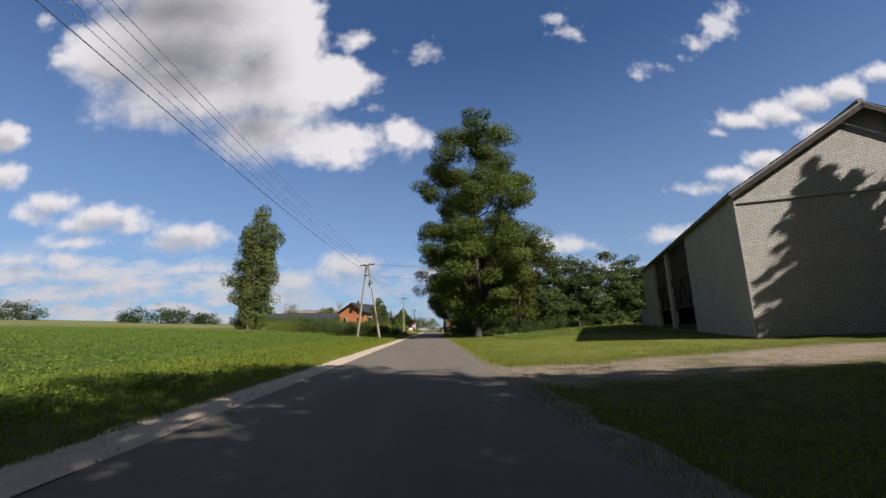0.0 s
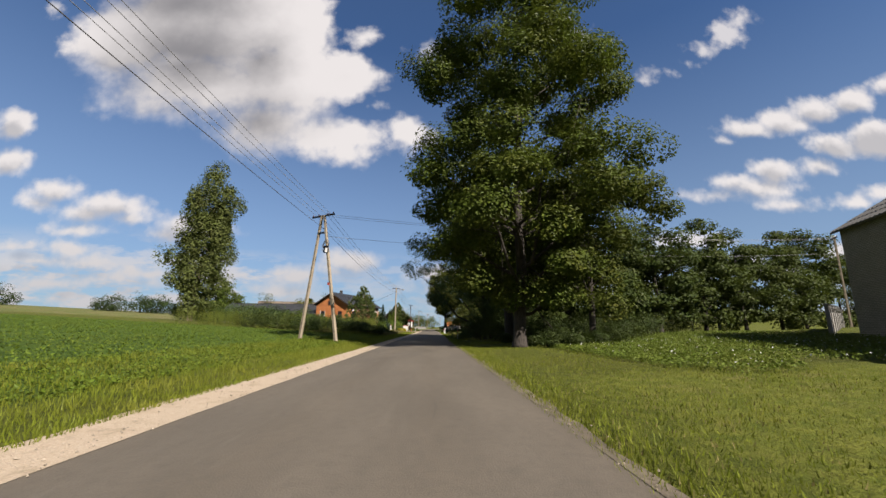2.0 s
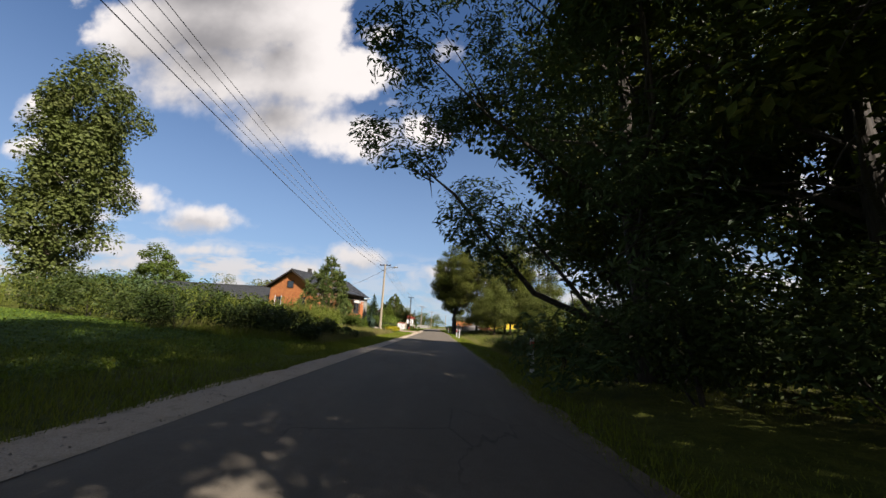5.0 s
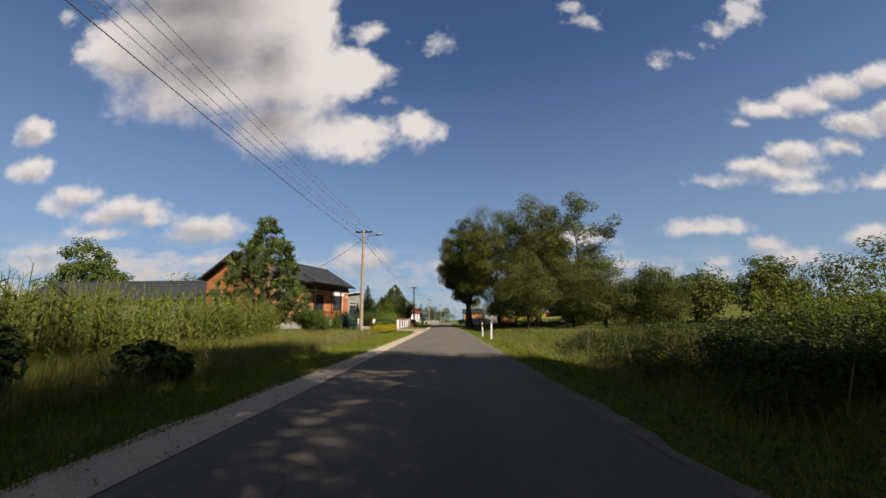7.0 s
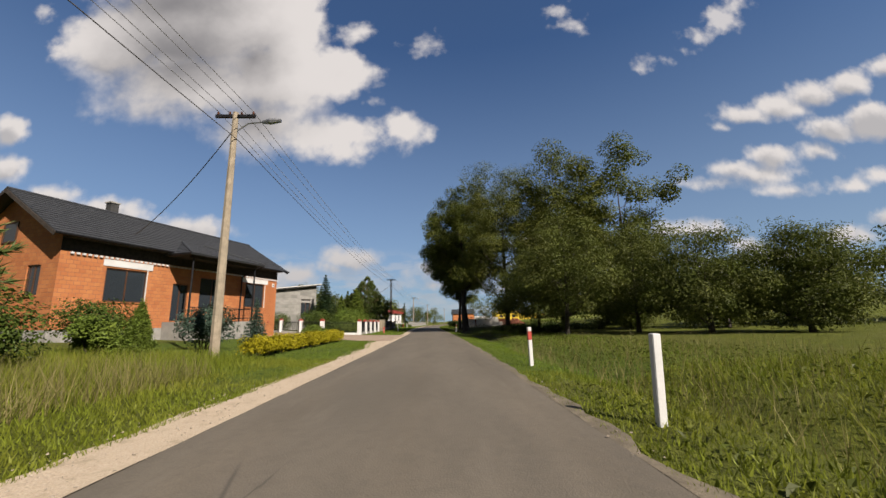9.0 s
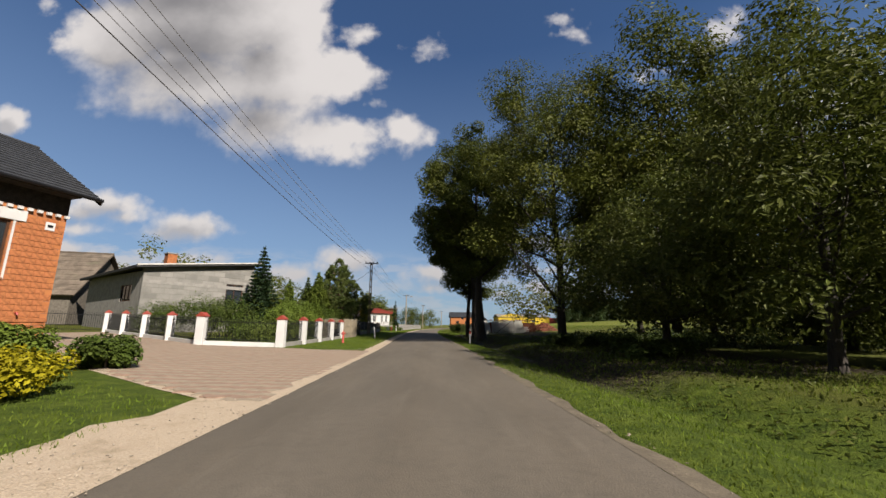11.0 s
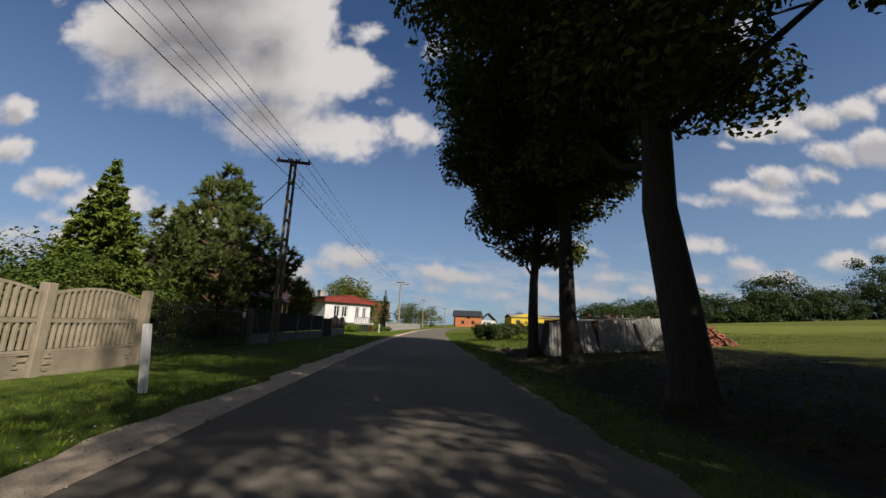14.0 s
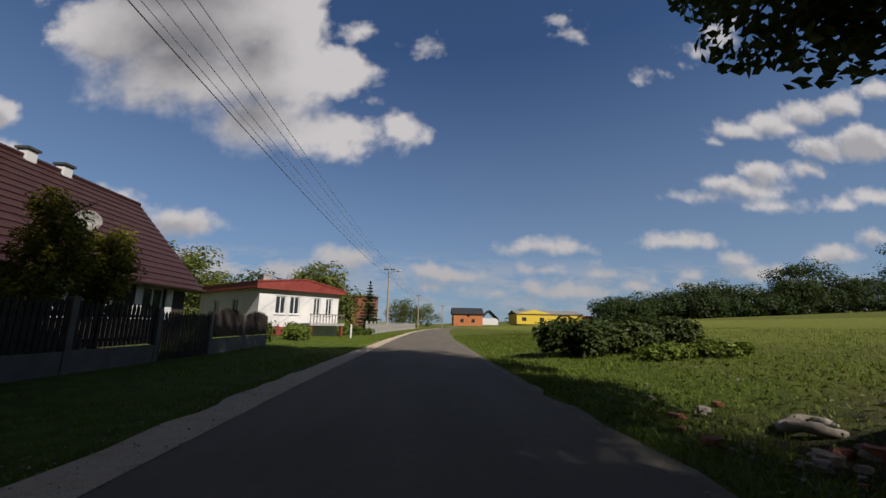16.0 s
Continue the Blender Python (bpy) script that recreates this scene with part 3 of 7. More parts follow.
def box(bm, x0, x1, y0, y1, z0, z1, m=None):
    vs = [bm.verts.new((x, y, z)) for z in (z0, z1) for y in (y0, y1) for x in (x0, x1)]
    if m is not None:
        for v in vs:
            v.co = m @ v.co
    for f in ((0, 2, 3, 1), (4, 5, 7, 6), (0, 1, 5, 4), (2, 6, 7, 3), (0, 4, 6, 2), (1, 3, 7, 5)):
        bm.faces.new([vs[i] for i in f])
    return vs


def boxed(*dims, m=None, bevel=0.0):
    bm = bmesh.new()
    box(bm, *dims, m=m)
    if bevel:
        bmesh.ops.bevel(bm, geom=list(bm.edges), offset=bevel, segments=1, affect="EDGES")
    return bm


def tube(bm, points, radii, n=8, cap=True):
    """A tapered tube through points."""
    rings = []
    pts = [Vector(p) for p in points]
    side = None
    for i, p in enumerate(pts):
        d = (pts[min(i + 1, len(pts) - 1)] - pts[max(i - 1, 0)]).normalized()
        if side is None or abs(side.dot(d)) > 0.95:
            side = d.orthogonal().normalized()
        a = (side - d * side.dot(d)).normalized()
        side = a
        b = d.cross(a)
        rings.append([bm.verts.new(p + (a * math.cos(2 * math.pi * k / n) + b * math.sin(2 * math.pi * k / n)) * radii[i]) for k in range(n)])
    for r, s in zip(rings, rings[1:]):
        for k in range(n):
            bm.faces.new((r[k], r[(k + 1) % n], s[(k + 1) % n], s[k]))
    if cap:
        bm.faces.new(rings[0][::-1])
        bm.faces.new(rings[-1])


def tubed(points, radii, n=8):
    bm = bmesh.new()
    tube(bm, points, radii if isinstance(radii, (list, tuple)) else [radii] * len(points), n)
    return bm


def prism(bm, outline, y0, y1, swap=False):
    """An outline of (a, z) pulled along y (or x when swap)."""
    put = (lambda a, y, z: (y, a, z)) if swap else (lambda a, y, z: (a, y, z))
    p, q = [bm.verts.new(put(a, y0, z)) for a, z in outline], [bm.verts.new(put(a, y1, z)) for a, z in outline]
    n = len(outline)
    for i in range(n):
        bm.faces.new((p[i], p[(i + 1) % n], q[(i + 1) % n], q[i]))
    bm.faces.new(p[::-1])
    bm.faces.new(q)
    bmesh.ops.recalc_face_normals(bm, faces=bm.faces)


def prismed(outline, y0, y1, swap=False):
    bm = bmesh.new()
    prism(bm, outline, y0, y1, swap)
    return bm


# ---- lie of the land ----
ROAD = ((-60, -1.0, 2.5), (0, -0.95, 2.5), (25, -0.78, 2.5), (50, -0.6, 2.38), (80, -0.3, 2.25), (110, 0.02, 2.28), (130, 0.08, 2.22), (150, -0.3, 2.25),
        (165, -0.45, 2.25), (185, -0.15, 2.3), (210, 0.9, 2.5), (240, 3.0, 2.5), (280, 7.5, 2.5), (330, 15, 2.5), (420, 33, 2.5))


def road_at(y):
    for (y0, c0, w0), (y1, c1, w1) in zip(ROAD, ROAD[1:]):
        if y <= y1:
            s = min(1, max(0, (y - y0) / (y1 - y0)))
            s = s * s * (3 - 2 * s) * 0.35 + s * 0.65
            return c0 + (c1 - c0) * s, w0 + (w1 - w0) * s
    return ROAD[-1][1], ROAD[-1][2]


def gz(x, y):
    """Height of the ground."""
    c, w = road_at(y)
    d = abs(x - c) - w
    if d < 0:
        return -0.06
    z = 0.03 * min(1.0, d / 1.5) - 0.02
    if x < c:
        rise = 0.046 * max(0.0, d - 2.5)
        rise = rise if rise < 2.2 else 2.2 + (rise - 2.2) * 0.9
        near = min(1.0, max(0.0, (y - 100) / 20)) * (1 - min(1.0, max(0.0, (y - 160) / 25)))
        z += rise * (1 - 0.35 * near)
        z = min(z, 30.0)
    else:
        grow = 1.0 if y < 56 else max(0.22, 1 - (y - 56) / 22) if y < 125 else min(1.25, 0.22 + (y - 125) / 38)
        ditch = -0.35 * math.exp(-((d - 2.6) / 1.1) ** 2) * min(1, max(0, (y - 58) / 10))
        ditch *= 1 - min(1, max(0, (y - 160) / 12))
        z += 0.045 * grow * max(0.0, d - 1.5) + ditch
        z = min(z, 26.0)
    return z


def structure(ob, label, category):
    return tagged(ob, label, category, "", "structure")


def build_ground():
    xs = sorted({round(v, 3) for v in [*np.arange(-14, 14.01, 0.5), *np.arange(-60, -14, 2.0), *np.arange(14, 60.1, 2.0), *(s * 60 * 1.13 ** k for k in range(1, 32) for s in (-1, 1))]})
    ys = sorted({round(v, 3) for v in [*np.arange(-40, 260, 1.5), *np.arange(260, 420, 5.0), *(420 * 1.13 ** k for k in range(1, 18)), *(-40 - 12 * 1.3 ** k for k in range(1, 18))]})
    rnd = random.Random(3)
    verts = []
    for y in ys:
        for x in xs:
            z = gz(x, y)
            c, w = road_at(y)
            if abs(x - c) > w + 0.8 and abs(x) < 120 and not (-24 < x < 0 and 113 < y < 142):
                z += noise.noise((x * 0.35, y * 0.35, 0)) * 0.07 + noise.noise((x * 1.3, y * 1.3, 4)) * 0.03
            verts.append((x, y, z))
    nx = len(xs)
    faces = [(j * nx + i, j * nx + i + 1, (j + 1) * nx + i + 1, (j + 1) * nx + i) for j in range(len(ys) - 1) for i in range(nx - 1)]
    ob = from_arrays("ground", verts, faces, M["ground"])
    ob.data.polygons.foreach_set("use_smooth", [True] * len(faces))
    structure(ob, "green meadow and crop fields rising gently beside the road", "ground")


def strip(name, mat, left, right, y0, y1, z, step=0.5):
    """A strip of ground cover between two edges that depend on y."""
    bm = bmesh.new()
    prev = None
    n = int((y1 - y0) / step)
    for k in range(n + 1):
        y = y0 + (y1 - y0) * k / n
        a, b = left(y), right(y)
        row = [bm.verts.new((a + (b - a) * s, y, z(a + (b - a) * s, y))) for s in (0, 0.33, 0.67, 1)]
        if prev:
            for i in range(3):
                bm.faces.new((prev[i], prev[i + 1], row[i + 1], row[i]))
        prev = row
    return part(name, bm, mat, None, "", True)


def ragged(y, seed, amp):
    return noise.noise((y * 0.9, seed, 0)) * amp + noise.noise((y * 3.7, seed + 5, 0)) * amp * 0.5


def build_road():
    def height(x, y):
        c, w = road_at(y)
        return 0.05 - 0.04 * ((x - c) / w) ** 2
    road = strip("road", M["asphalt"], lambda y: road_at(y)[0] - road_at(y)[1] + ragged(y, 1, 0.04), lambda y: road_at(y)[0] + road_at(y)[1] + ragged(y, 2, 0.1), -60, 420, height)
    structure(road, "narrow worn grey asphalt village road without markings", "road")
    left = strip("gravel_shoulder", M["gravel"], lambda y: road_at(y)[0] - road_at(y)[1] - (0.86 if y < 60 else 0.74 if y < 116 else 0.3 if y < 129.5 else 0.6) + 0.1 * noise.noise((y * 7.0, 31, 0)) - (0.9 * max(0.0, min(1.0, (y - 109) / 8)) if y < 118 else 0.0) + ragged(y, 3, 0.2), lambda y: road_at(y)[0] - road_at(y)[1] + 0.05, -60, 300,
                 lambda x, y: 0.018 + 0.01 * noise.noise((x * 4, y * 4, 1)))
    structure(left, "pale gravel strip along the asphalt edge", "road shoulder")
    right = strip("dirt_shoulder", M["dirt"], lambda y: road_at(y)[0] + road_at(y)[1] - 0.05, lambda y: road_at(y)[0] + road_at(y)[1] + max(0.02, (0.15 if y > 13 else 0.42) + ragged(y, 4, 0.22)), -60, 300,
                  lambda x, y: 0.014 + 0.01 * noise.noise((x * 4, y * 4, 2)))
    structure(right, "thin broken edge of dirt and grit beside the asphalt", "road shoulder")


build_ground()
build_road()


# ---- plants ----
def diamond_leaves(centres, size, rng, droop=0.0, narrow=0.55, up=0.35, out=None):
    """One four-cornered leaf at each centre, folded along its rib."""
    n = len(centres)
    d = rng.normal(size=(n, 3))
    d[:, 2] = d[:, 2] * 0.6 - droop
    d /= np.linalg.norm(d, axis=1, keepdims=True)
    nor = rng.normal(size=(n, 3))
    nor[:, 2] = np.abs(nor[:, 2]) + up
    if out is not None:
        nor = nor * 0.42 + out
        nor /= np.linalg.norm(nor, axis=1, keepdims=True) + 1e-9
        d -= nor * (d * nor).sum(1, keepdims=True) * 0.85
        d /= np.linalg.norm(d, axis=1, keepdims=True) + 1e-9
    s = np.cross(d, nor)
    s /= np.linalg.norm(s, axis=1, keepdims=True) + 1e-9
    ln = size * rng.uniform(0.6, 1.35, size=(n, 1))
    lift = np.cross(s, d) * ln * 0.12
    a, c = centres - d * ln * 0.5, centres + d * ln * 0.5
    b, e = centres + s * ln * narrow * 0.5 + lift, centres - s * ln * narrow * 0.5 + lift
    return np.stack([a, b, c, e], 1).reshape(-1, 3), np.arange(n * 4).reshape(-1, 4)


def clump_points(centre, radius, count, rng, flat=0.75, shell=0.35):
    d = rng.normal(size=(count, 3))
    d /= np.linalg.norm(d, axis=1, keepdims=True)
    r = radius * rng.uniform(shell, 1.0, size=(count, 1)) ** 0.6
    return np.asarray(centre) + d * r * (1, 1, flat)


def crown_spots(profile, count, rng, inner=0.35, wobble=0.22, seed=0.0, spread=1):
    """Places for clumps in an envelope given as (height, radius) rows; a spread over 1 keeps them well apart."""
    hs = np.array([p[0] for p in profile])
    rs = np.array([p[1] for p in profile])
    steps = np.linspace(hs[0], hs[-1], 200)
    weight = np.interp(steps, hs, rs) ** 1.5 + 0.3
    cdf = np.cumsum(weight) / weight.sum()
    out = np.zeros((count, 3))
    for k in range(count):
        h = np.interp(rng.uniform(size=spread), cdf, steps)
        ang = rng.uniform(0, 2 * math.pi, spread)
        r = np.interp(h, hs, rs) * rng.uniform(inner, 1.0, spread) ** 0.55
        r *= [1 + wobble * 2 * noise.noise((math.cos(a) * 1.4 + seed, math.sin(a) * 1.4, z * 0.22 + seed)) for a, z in zip(ang, h)]
        cand = np.stack([r * np.cos(ang), r * np.sin(ang), h], 1)
        best = 0
        if k and spread > 1:
            gap = np.linalg.norm((cand[:, None, :] - out[None, :k, :]) * (1, 1, 1.35), axis=2).min(1)
            best = int(gap.argmax())
        out[k] = cand[best]
    return [tuple(p) for p in out]


def boughs_of(profile, clumps, clump_r, rng, inner, wobble, seed):
    """Boughs kept apart in the crown, each a flat-bottomed cluster of clumps; gives (clump, bough) pairs."""
    each = 5 if clumps > 90 else 3
    full = 0.55 if clumps > 90 else 0.75
    n = max(12, clumps // each)
    centres = np.array(crown_spots(profile, n, rng, inner, wobble, seed, 10))
    gap = np.linalg.norm(centres[:, None] - centres[None], axis=2) + np.eye(n) * 99
    pairs = []
    for c, near in zip(centres, np.sort(gap, 1)[:, :2].mean(1)):
        size = max(clump_r * 0.7, near * full)
        for _ in range(each):
            d = rng.normal(size=3)
            d /= np.linalg.norm(d)
            d[2] = d[2] * 0.55 + 0.12
            pairs.append((c + d * size * rng.uniform(0.55, 1.0), c - (0, 0, size * 0.35)))
    return centres, pairs


def tree(name, x, y, label, category, profile, trunk=0.3, clumps=120, clump_r=1.1, per=70, size=0.28, leaf="leaf_maple", bark_mat="bark",
         lean=(0, 0), seed=1, limbs=14, flat=0.75, narrow=0.55, droop=0.1, inner=0.35, group="", fork=None, sink=0.1, twigs=True, wobble=0.22):
    rng = np.random.default_rng(seed)
    ob = thing(name, (x, y, gz(x, y) - sink), label, category, group)
    top = profile[-1][0]
    low = profile[0][0]
    trunk_top = low + (top - low) * 0.72
    bm = bmesh.new()

    def axis(h):
        s = h / top
        return Vector((lean[0] * s + 0.25 * trunk * math.sin(h * 0.7 + seed), lean[1] * s + 0.25 * trunk * math.cos(h * 0.9 + seed), h))
    hs = [0, 0.25, 0.9, *np.linspace(2.0, trunk_top, 8)] if trunk_top > 3 else list(np.linspace(0, trunk_top, 5))
    rr = [trunk * (1.45 if h < 0.1 else 1.2 if h < 0.5 else (1.02 - 0.88 * (h / trunk_top) ** 1.1)) for h in hs]
    tube(bm, [axis(h) for h in hs], [max(0.03, r) for r in rr], 10)
    part("trunk", bm, M[bark_mat], ob, "", True)
    tilt = np.array((lean[0] / top, lean[1] / top, 0.0))
    centres, pairs = boughs_of(profile, clumps, clump_r, rng, inner, wobble, seed * 1.7)
    spots = [tuple(c + tilt * c[2]) for c in centres]
    pairs = [(p + tilt * p[2], c + tilt * c[2]) for p, c in pairs]
    order = list(range(len(spots)))
    rng.shuffle(order)
    for k in order[:limbs]:
        sx, sy, h = spots[k]
        reach = math.hypot(sx, sy)
        h0 = max(low * 0.75, min(trunk_top * 0.95, h - reach * rng.uniform(0.5, 0.9)))
        p0 = axis(h0)
        p3 = Vector((sx, sy, h))
        p1 = p0.lerp(p3, 0.35) + Vector((0, 0, -0.05 * reach)) + Vector(rng.normal(size=3)) * 0.05 * reach
        p2 = p0.lerp(p3, 0.7) + Vector(rng.normal(size=3)) * 0.06 * reach
        r0 = max(0.035, trunk * 0.42 * (1 - h0 / (top * 1.1)))
        bm = bmesh.new()
        tube(bm, [p0, p1, p2, p3], [r0, r0 * 0.7, r0 * 0.42, 0.012], 6)
        if twigs:
            for _ in range(4):
                s = p1.lerp(p3, rng.uniform(0.1, 0.9))
                e = s + Vector(rng.normal(size=3)) * clump_r * 0.8 + Vector((0, 0, 0.3))
                tube(bm, [s, s.lerp(e, 0.5) + Vector((0, 0, 0.08)), e], [r0 * 0.3, r0 * 0.18, 0.008], 4)
        part("limb", bm, M[bark_mat], ob, "", True)
    pts, way = [], []
    for p, c in pairs:
        q = clump_points(p, clump_r * (1.0 if clumps > 90 else 1.5) * rng.uniform(0.62, 1.2), int(per * rng.uniform(0.6, 1.4)), rng, flat, 0.4)
        a, b = q - p, q - c
        w = a / (np.linalg.norm(a, axis=1, keepdims=True) + 1e-6) * 0.5 + b / (np.linalg.norm(b, axis=1, keepdims=True) + 1e-6) * 0.7
        pts.append(q)
        way.append(w)
    pts, way = np.concatenate(pts), np.concatenate(way)
    v, f = diamond_leaves(pts, size, rng, droop, narrow, 0.35, way)
    from_arrays("crown", v, f, M[leaf], ob)
    return ob


def conifer(name, x, y, label, height, radius, leaf="needle_dark", seed=1, whorls=16, per=260, size=0.2, bare=0.06, group="", trunk=0.14, category="spruce tree"):
    """A conical tree: whorls of drooping boughs clad in needles."""
    rng = np.random.default_rng(seed)
    ob = thing(name, (x, y, gz(x, y) - 0.05), label, category, group)
    part("trunk", tubed([(0, 0, 0), (0, 0, height * 0.5), (0.03, 0, height * 0.97)], [trunk, trunk * 0.6, 0.01], 8), M["bark_dark"], ob, "", True)
    pts, dirs = [], []
    for k in range(whorls):
        s = k / (whorls - 1)
        h = height * (bare + (0.95 - bare) * s)
        reach = radius * (1 - s) ** 0.85 * rng.uniform(0.85, 1.12) + 0.08
        n = int(6 + 7 * (1 - s))
        for j in range(n):
            a = 2 * math.pi * (j + rng.uniform(0, 0.8)) / n
            L = reach * rng.uniform(0.75, 1.12)
            m = max(8, int(per * L / radius / 4))
            u = rng.uniform(0.12, 1.0, m)
            w = rng.normal(size=m) * 0.12 * L * (1.15 - u)
            r = u * L
            pts.append(np.stack([math.cos(a) * r - math.sin(a) * w, math.sin(a) * r + math.cos(a) * w, h - 0.32 * r + 0.22 * r * u + rng.normal(size=m) * 0.05], 1))
    pts = np.concatenate(pts)
    v, f = diamond_leaves(pts, size, rng, 0.15, 0.4)
    from_arrays("needles", v, f, M[leaf], ob)
    tip = clump_points((0, 0, height * 0.95), 0.16, 40, rng, 1.6)
    v, f = diamond_leaves(tip, size * 0.8, rng, -0.3, 0.35)
    from_arrays("tip", v, f, M[leaf], ob)
    return ob


def pine(name, x, y, label, height, radius, seed=1, clumps=110, per=150, leaf="needle_pine", low=0.12, group="", size=0.2, sparse=0.5, trunk=0.2):
    """A pine: tufts of long needles at the ends of rising boughs."""
    rng = np.random.default_rng(seed)
    ob = thing(name, (x, y, gz(x, y) - 0.05), label, "pine tree", group)
    part("trunk", tubed([(0, 0, 0), (0.05, 0.04, height * 0.5), (0, 0, height * 0.96)], [trunk, trunk * 0.65, 0.02], 9), M["bark_pine"], ob, "", True)
    prof = [(height * low, radius * 0.7), (height * 0.3, radius), (height * 0.55, radius * 0.85), (height * 0.8, radius * 0.55), (height, radius * 0.12)]
    spots = crown_spots(prof, clumps, rng, sparse, 0.3, seed)
    tufts = []
    for k, (sx, sy, h) in enumerate(spots):
        reach = math.hypot(sx, sy)
        if k % 4 == 0:
            h0 = max(0.4, h - reach * 0.55)
            part("bough", tubed([(0, 0, h0), (sx * 0.5, sy * 0.5, h0 + (h - h0) * 0.35), (sx, sy, h)], [0.055 * (1 - h0 / height) + 0.015, 0.03, 0.008], 5), M["bark_pine"], ob)
        way = np.array((sx, sy, reach * 0.5 + 0.6))
        way = way / np.linalg.norm(way)
        c = np.array((sx, sy, h))
        arms = rng.normal(size=(5, 3)) * 0.8 + way
        arms /= np.linalg.norm(arms, axis=1, keepdims=True)
        pick = rng.integers(0, 5, per)
        u = rng.uniform(0.0, 0.4, (per, 1))
        base = c - way * 0.25 + arms[pick] * u
        d = rng.normal(size=(per, 3))
        d /= np.linalg.norm(d, axis=1, keepdims=True)
        d = d * 0.8 + arms[pick] * 0.7
        tip = base + d * size * rng.uniform(0.8, 1.3, (per, 1))
        s = np.cross(d, rng.normal(size=(per, 3)))
        s = s / (np.linalg.norm(s, axis=1, keepdims=True) + 1e-9) * 0.03
        tufts.append(np.stack([base - s, base + s, tip], 1).reshape(-1, 3))
    v = np.concatenate(tufts)
    from_arrays("needles", v, np.arange(len(v)).reshape(-1, 3), M[leaf], ob)
    return ob


def shrub(name, x, y, label, rx, ry, h, leaf="leaf_bush", seed=1, count=2600, size=0.14, category="bush", group="", lumps=14, narrow=0.6, turn=0.0, stems=5):
    rng = np.random.default_rng(seed)
    ob = thing(name, (x, y, gz(x, y) - 0.03), label, category, group, turn)
    pts = []
    for k in range(lumps):
        a, r = rng.uniform(0, 2 * math.pi), math.sqrt(rng.uniform(0, 0.62))
        c = np.array((math.cos(a) * r * rx, math.sin(a) * r * ry, h * rng.uniform(0.3, 0.74) * (1 - 0.25 * r)))
        rad = min(rx, ry, h) * rng.uniform(0.3, 0.5)
        pts.append(clump_points(c, 1.0, count // lumps, rng, 1.0, 0.5) * 1.0)
        pts[-1] = c + (pts[-1] - c) * (rad * max(1, rx / max(ry, 0.1)) ** 0.5, rad, min(rad, h * 0.32))
    pts = np.concatenate(pts)
    pts[:, 2] = np.abs(pts[:, 2]) + 0.02
    way = pts - (0, 0, h * 0.35)
    way = way / (np.linalg.norm(way, axis=1, keepdims=True) + 1e-6)
    for k in range(stems):
        c = pts[rng.integers(len(pts))]
        part("stem", tubed([(c[0] * 0.25, c[1] * 0.25, 0), (c[0] * 0.6, c[1] * 0.6, c[2] * 0.6), tuple(c)], [0.03, 0.02, 0.006], 5), M["bark_dark"], ob)
    v, f = diamond_leaves(pts, size, rng, 0.05, narrow, 0.35, way * 0.6)
    from_arrays("foliage", v, f, M[leaf], ob)
    return ob

# ---- trees and bushes, along the road ----
T_BIG = [(2.6, 2.2), (6, 4.5), (9, 5.6), (12, 5.7), (14.6, 4.7), (17, 5.3), (20, 5.5), (23, 4.7), (25.4, 3.2), (27.0, 1.4)]
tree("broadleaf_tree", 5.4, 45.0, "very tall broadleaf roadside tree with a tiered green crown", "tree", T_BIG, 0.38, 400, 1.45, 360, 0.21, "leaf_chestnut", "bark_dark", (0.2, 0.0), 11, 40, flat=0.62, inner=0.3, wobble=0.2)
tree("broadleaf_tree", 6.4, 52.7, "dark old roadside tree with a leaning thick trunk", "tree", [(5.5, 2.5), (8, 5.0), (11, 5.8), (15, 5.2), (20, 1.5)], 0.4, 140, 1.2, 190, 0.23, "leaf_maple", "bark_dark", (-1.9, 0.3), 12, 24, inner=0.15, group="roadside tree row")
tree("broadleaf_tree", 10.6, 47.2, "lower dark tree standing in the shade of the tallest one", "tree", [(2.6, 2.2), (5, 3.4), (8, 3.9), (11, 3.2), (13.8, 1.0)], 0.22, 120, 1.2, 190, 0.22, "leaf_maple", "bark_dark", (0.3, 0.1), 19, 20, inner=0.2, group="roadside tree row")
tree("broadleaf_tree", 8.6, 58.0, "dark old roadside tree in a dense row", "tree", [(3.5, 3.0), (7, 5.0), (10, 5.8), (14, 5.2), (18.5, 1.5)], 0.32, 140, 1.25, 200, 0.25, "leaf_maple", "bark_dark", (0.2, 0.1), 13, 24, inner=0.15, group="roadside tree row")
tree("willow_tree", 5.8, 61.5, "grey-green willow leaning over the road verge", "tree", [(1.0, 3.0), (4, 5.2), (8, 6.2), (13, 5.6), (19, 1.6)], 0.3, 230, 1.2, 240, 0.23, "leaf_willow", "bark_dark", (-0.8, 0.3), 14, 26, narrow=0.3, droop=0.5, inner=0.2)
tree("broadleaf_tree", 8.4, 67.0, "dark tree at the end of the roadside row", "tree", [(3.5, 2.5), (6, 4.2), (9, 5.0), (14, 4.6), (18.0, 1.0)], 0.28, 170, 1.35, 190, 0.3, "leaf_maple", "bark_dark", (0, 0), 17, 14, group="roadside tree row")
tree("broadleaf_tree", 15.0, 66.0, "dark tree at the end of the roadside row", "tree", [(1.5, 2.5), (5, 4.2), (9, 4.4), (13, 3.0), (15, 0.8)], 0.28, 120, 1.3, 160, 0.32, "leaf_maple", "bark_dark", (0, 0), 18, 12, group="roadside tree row")
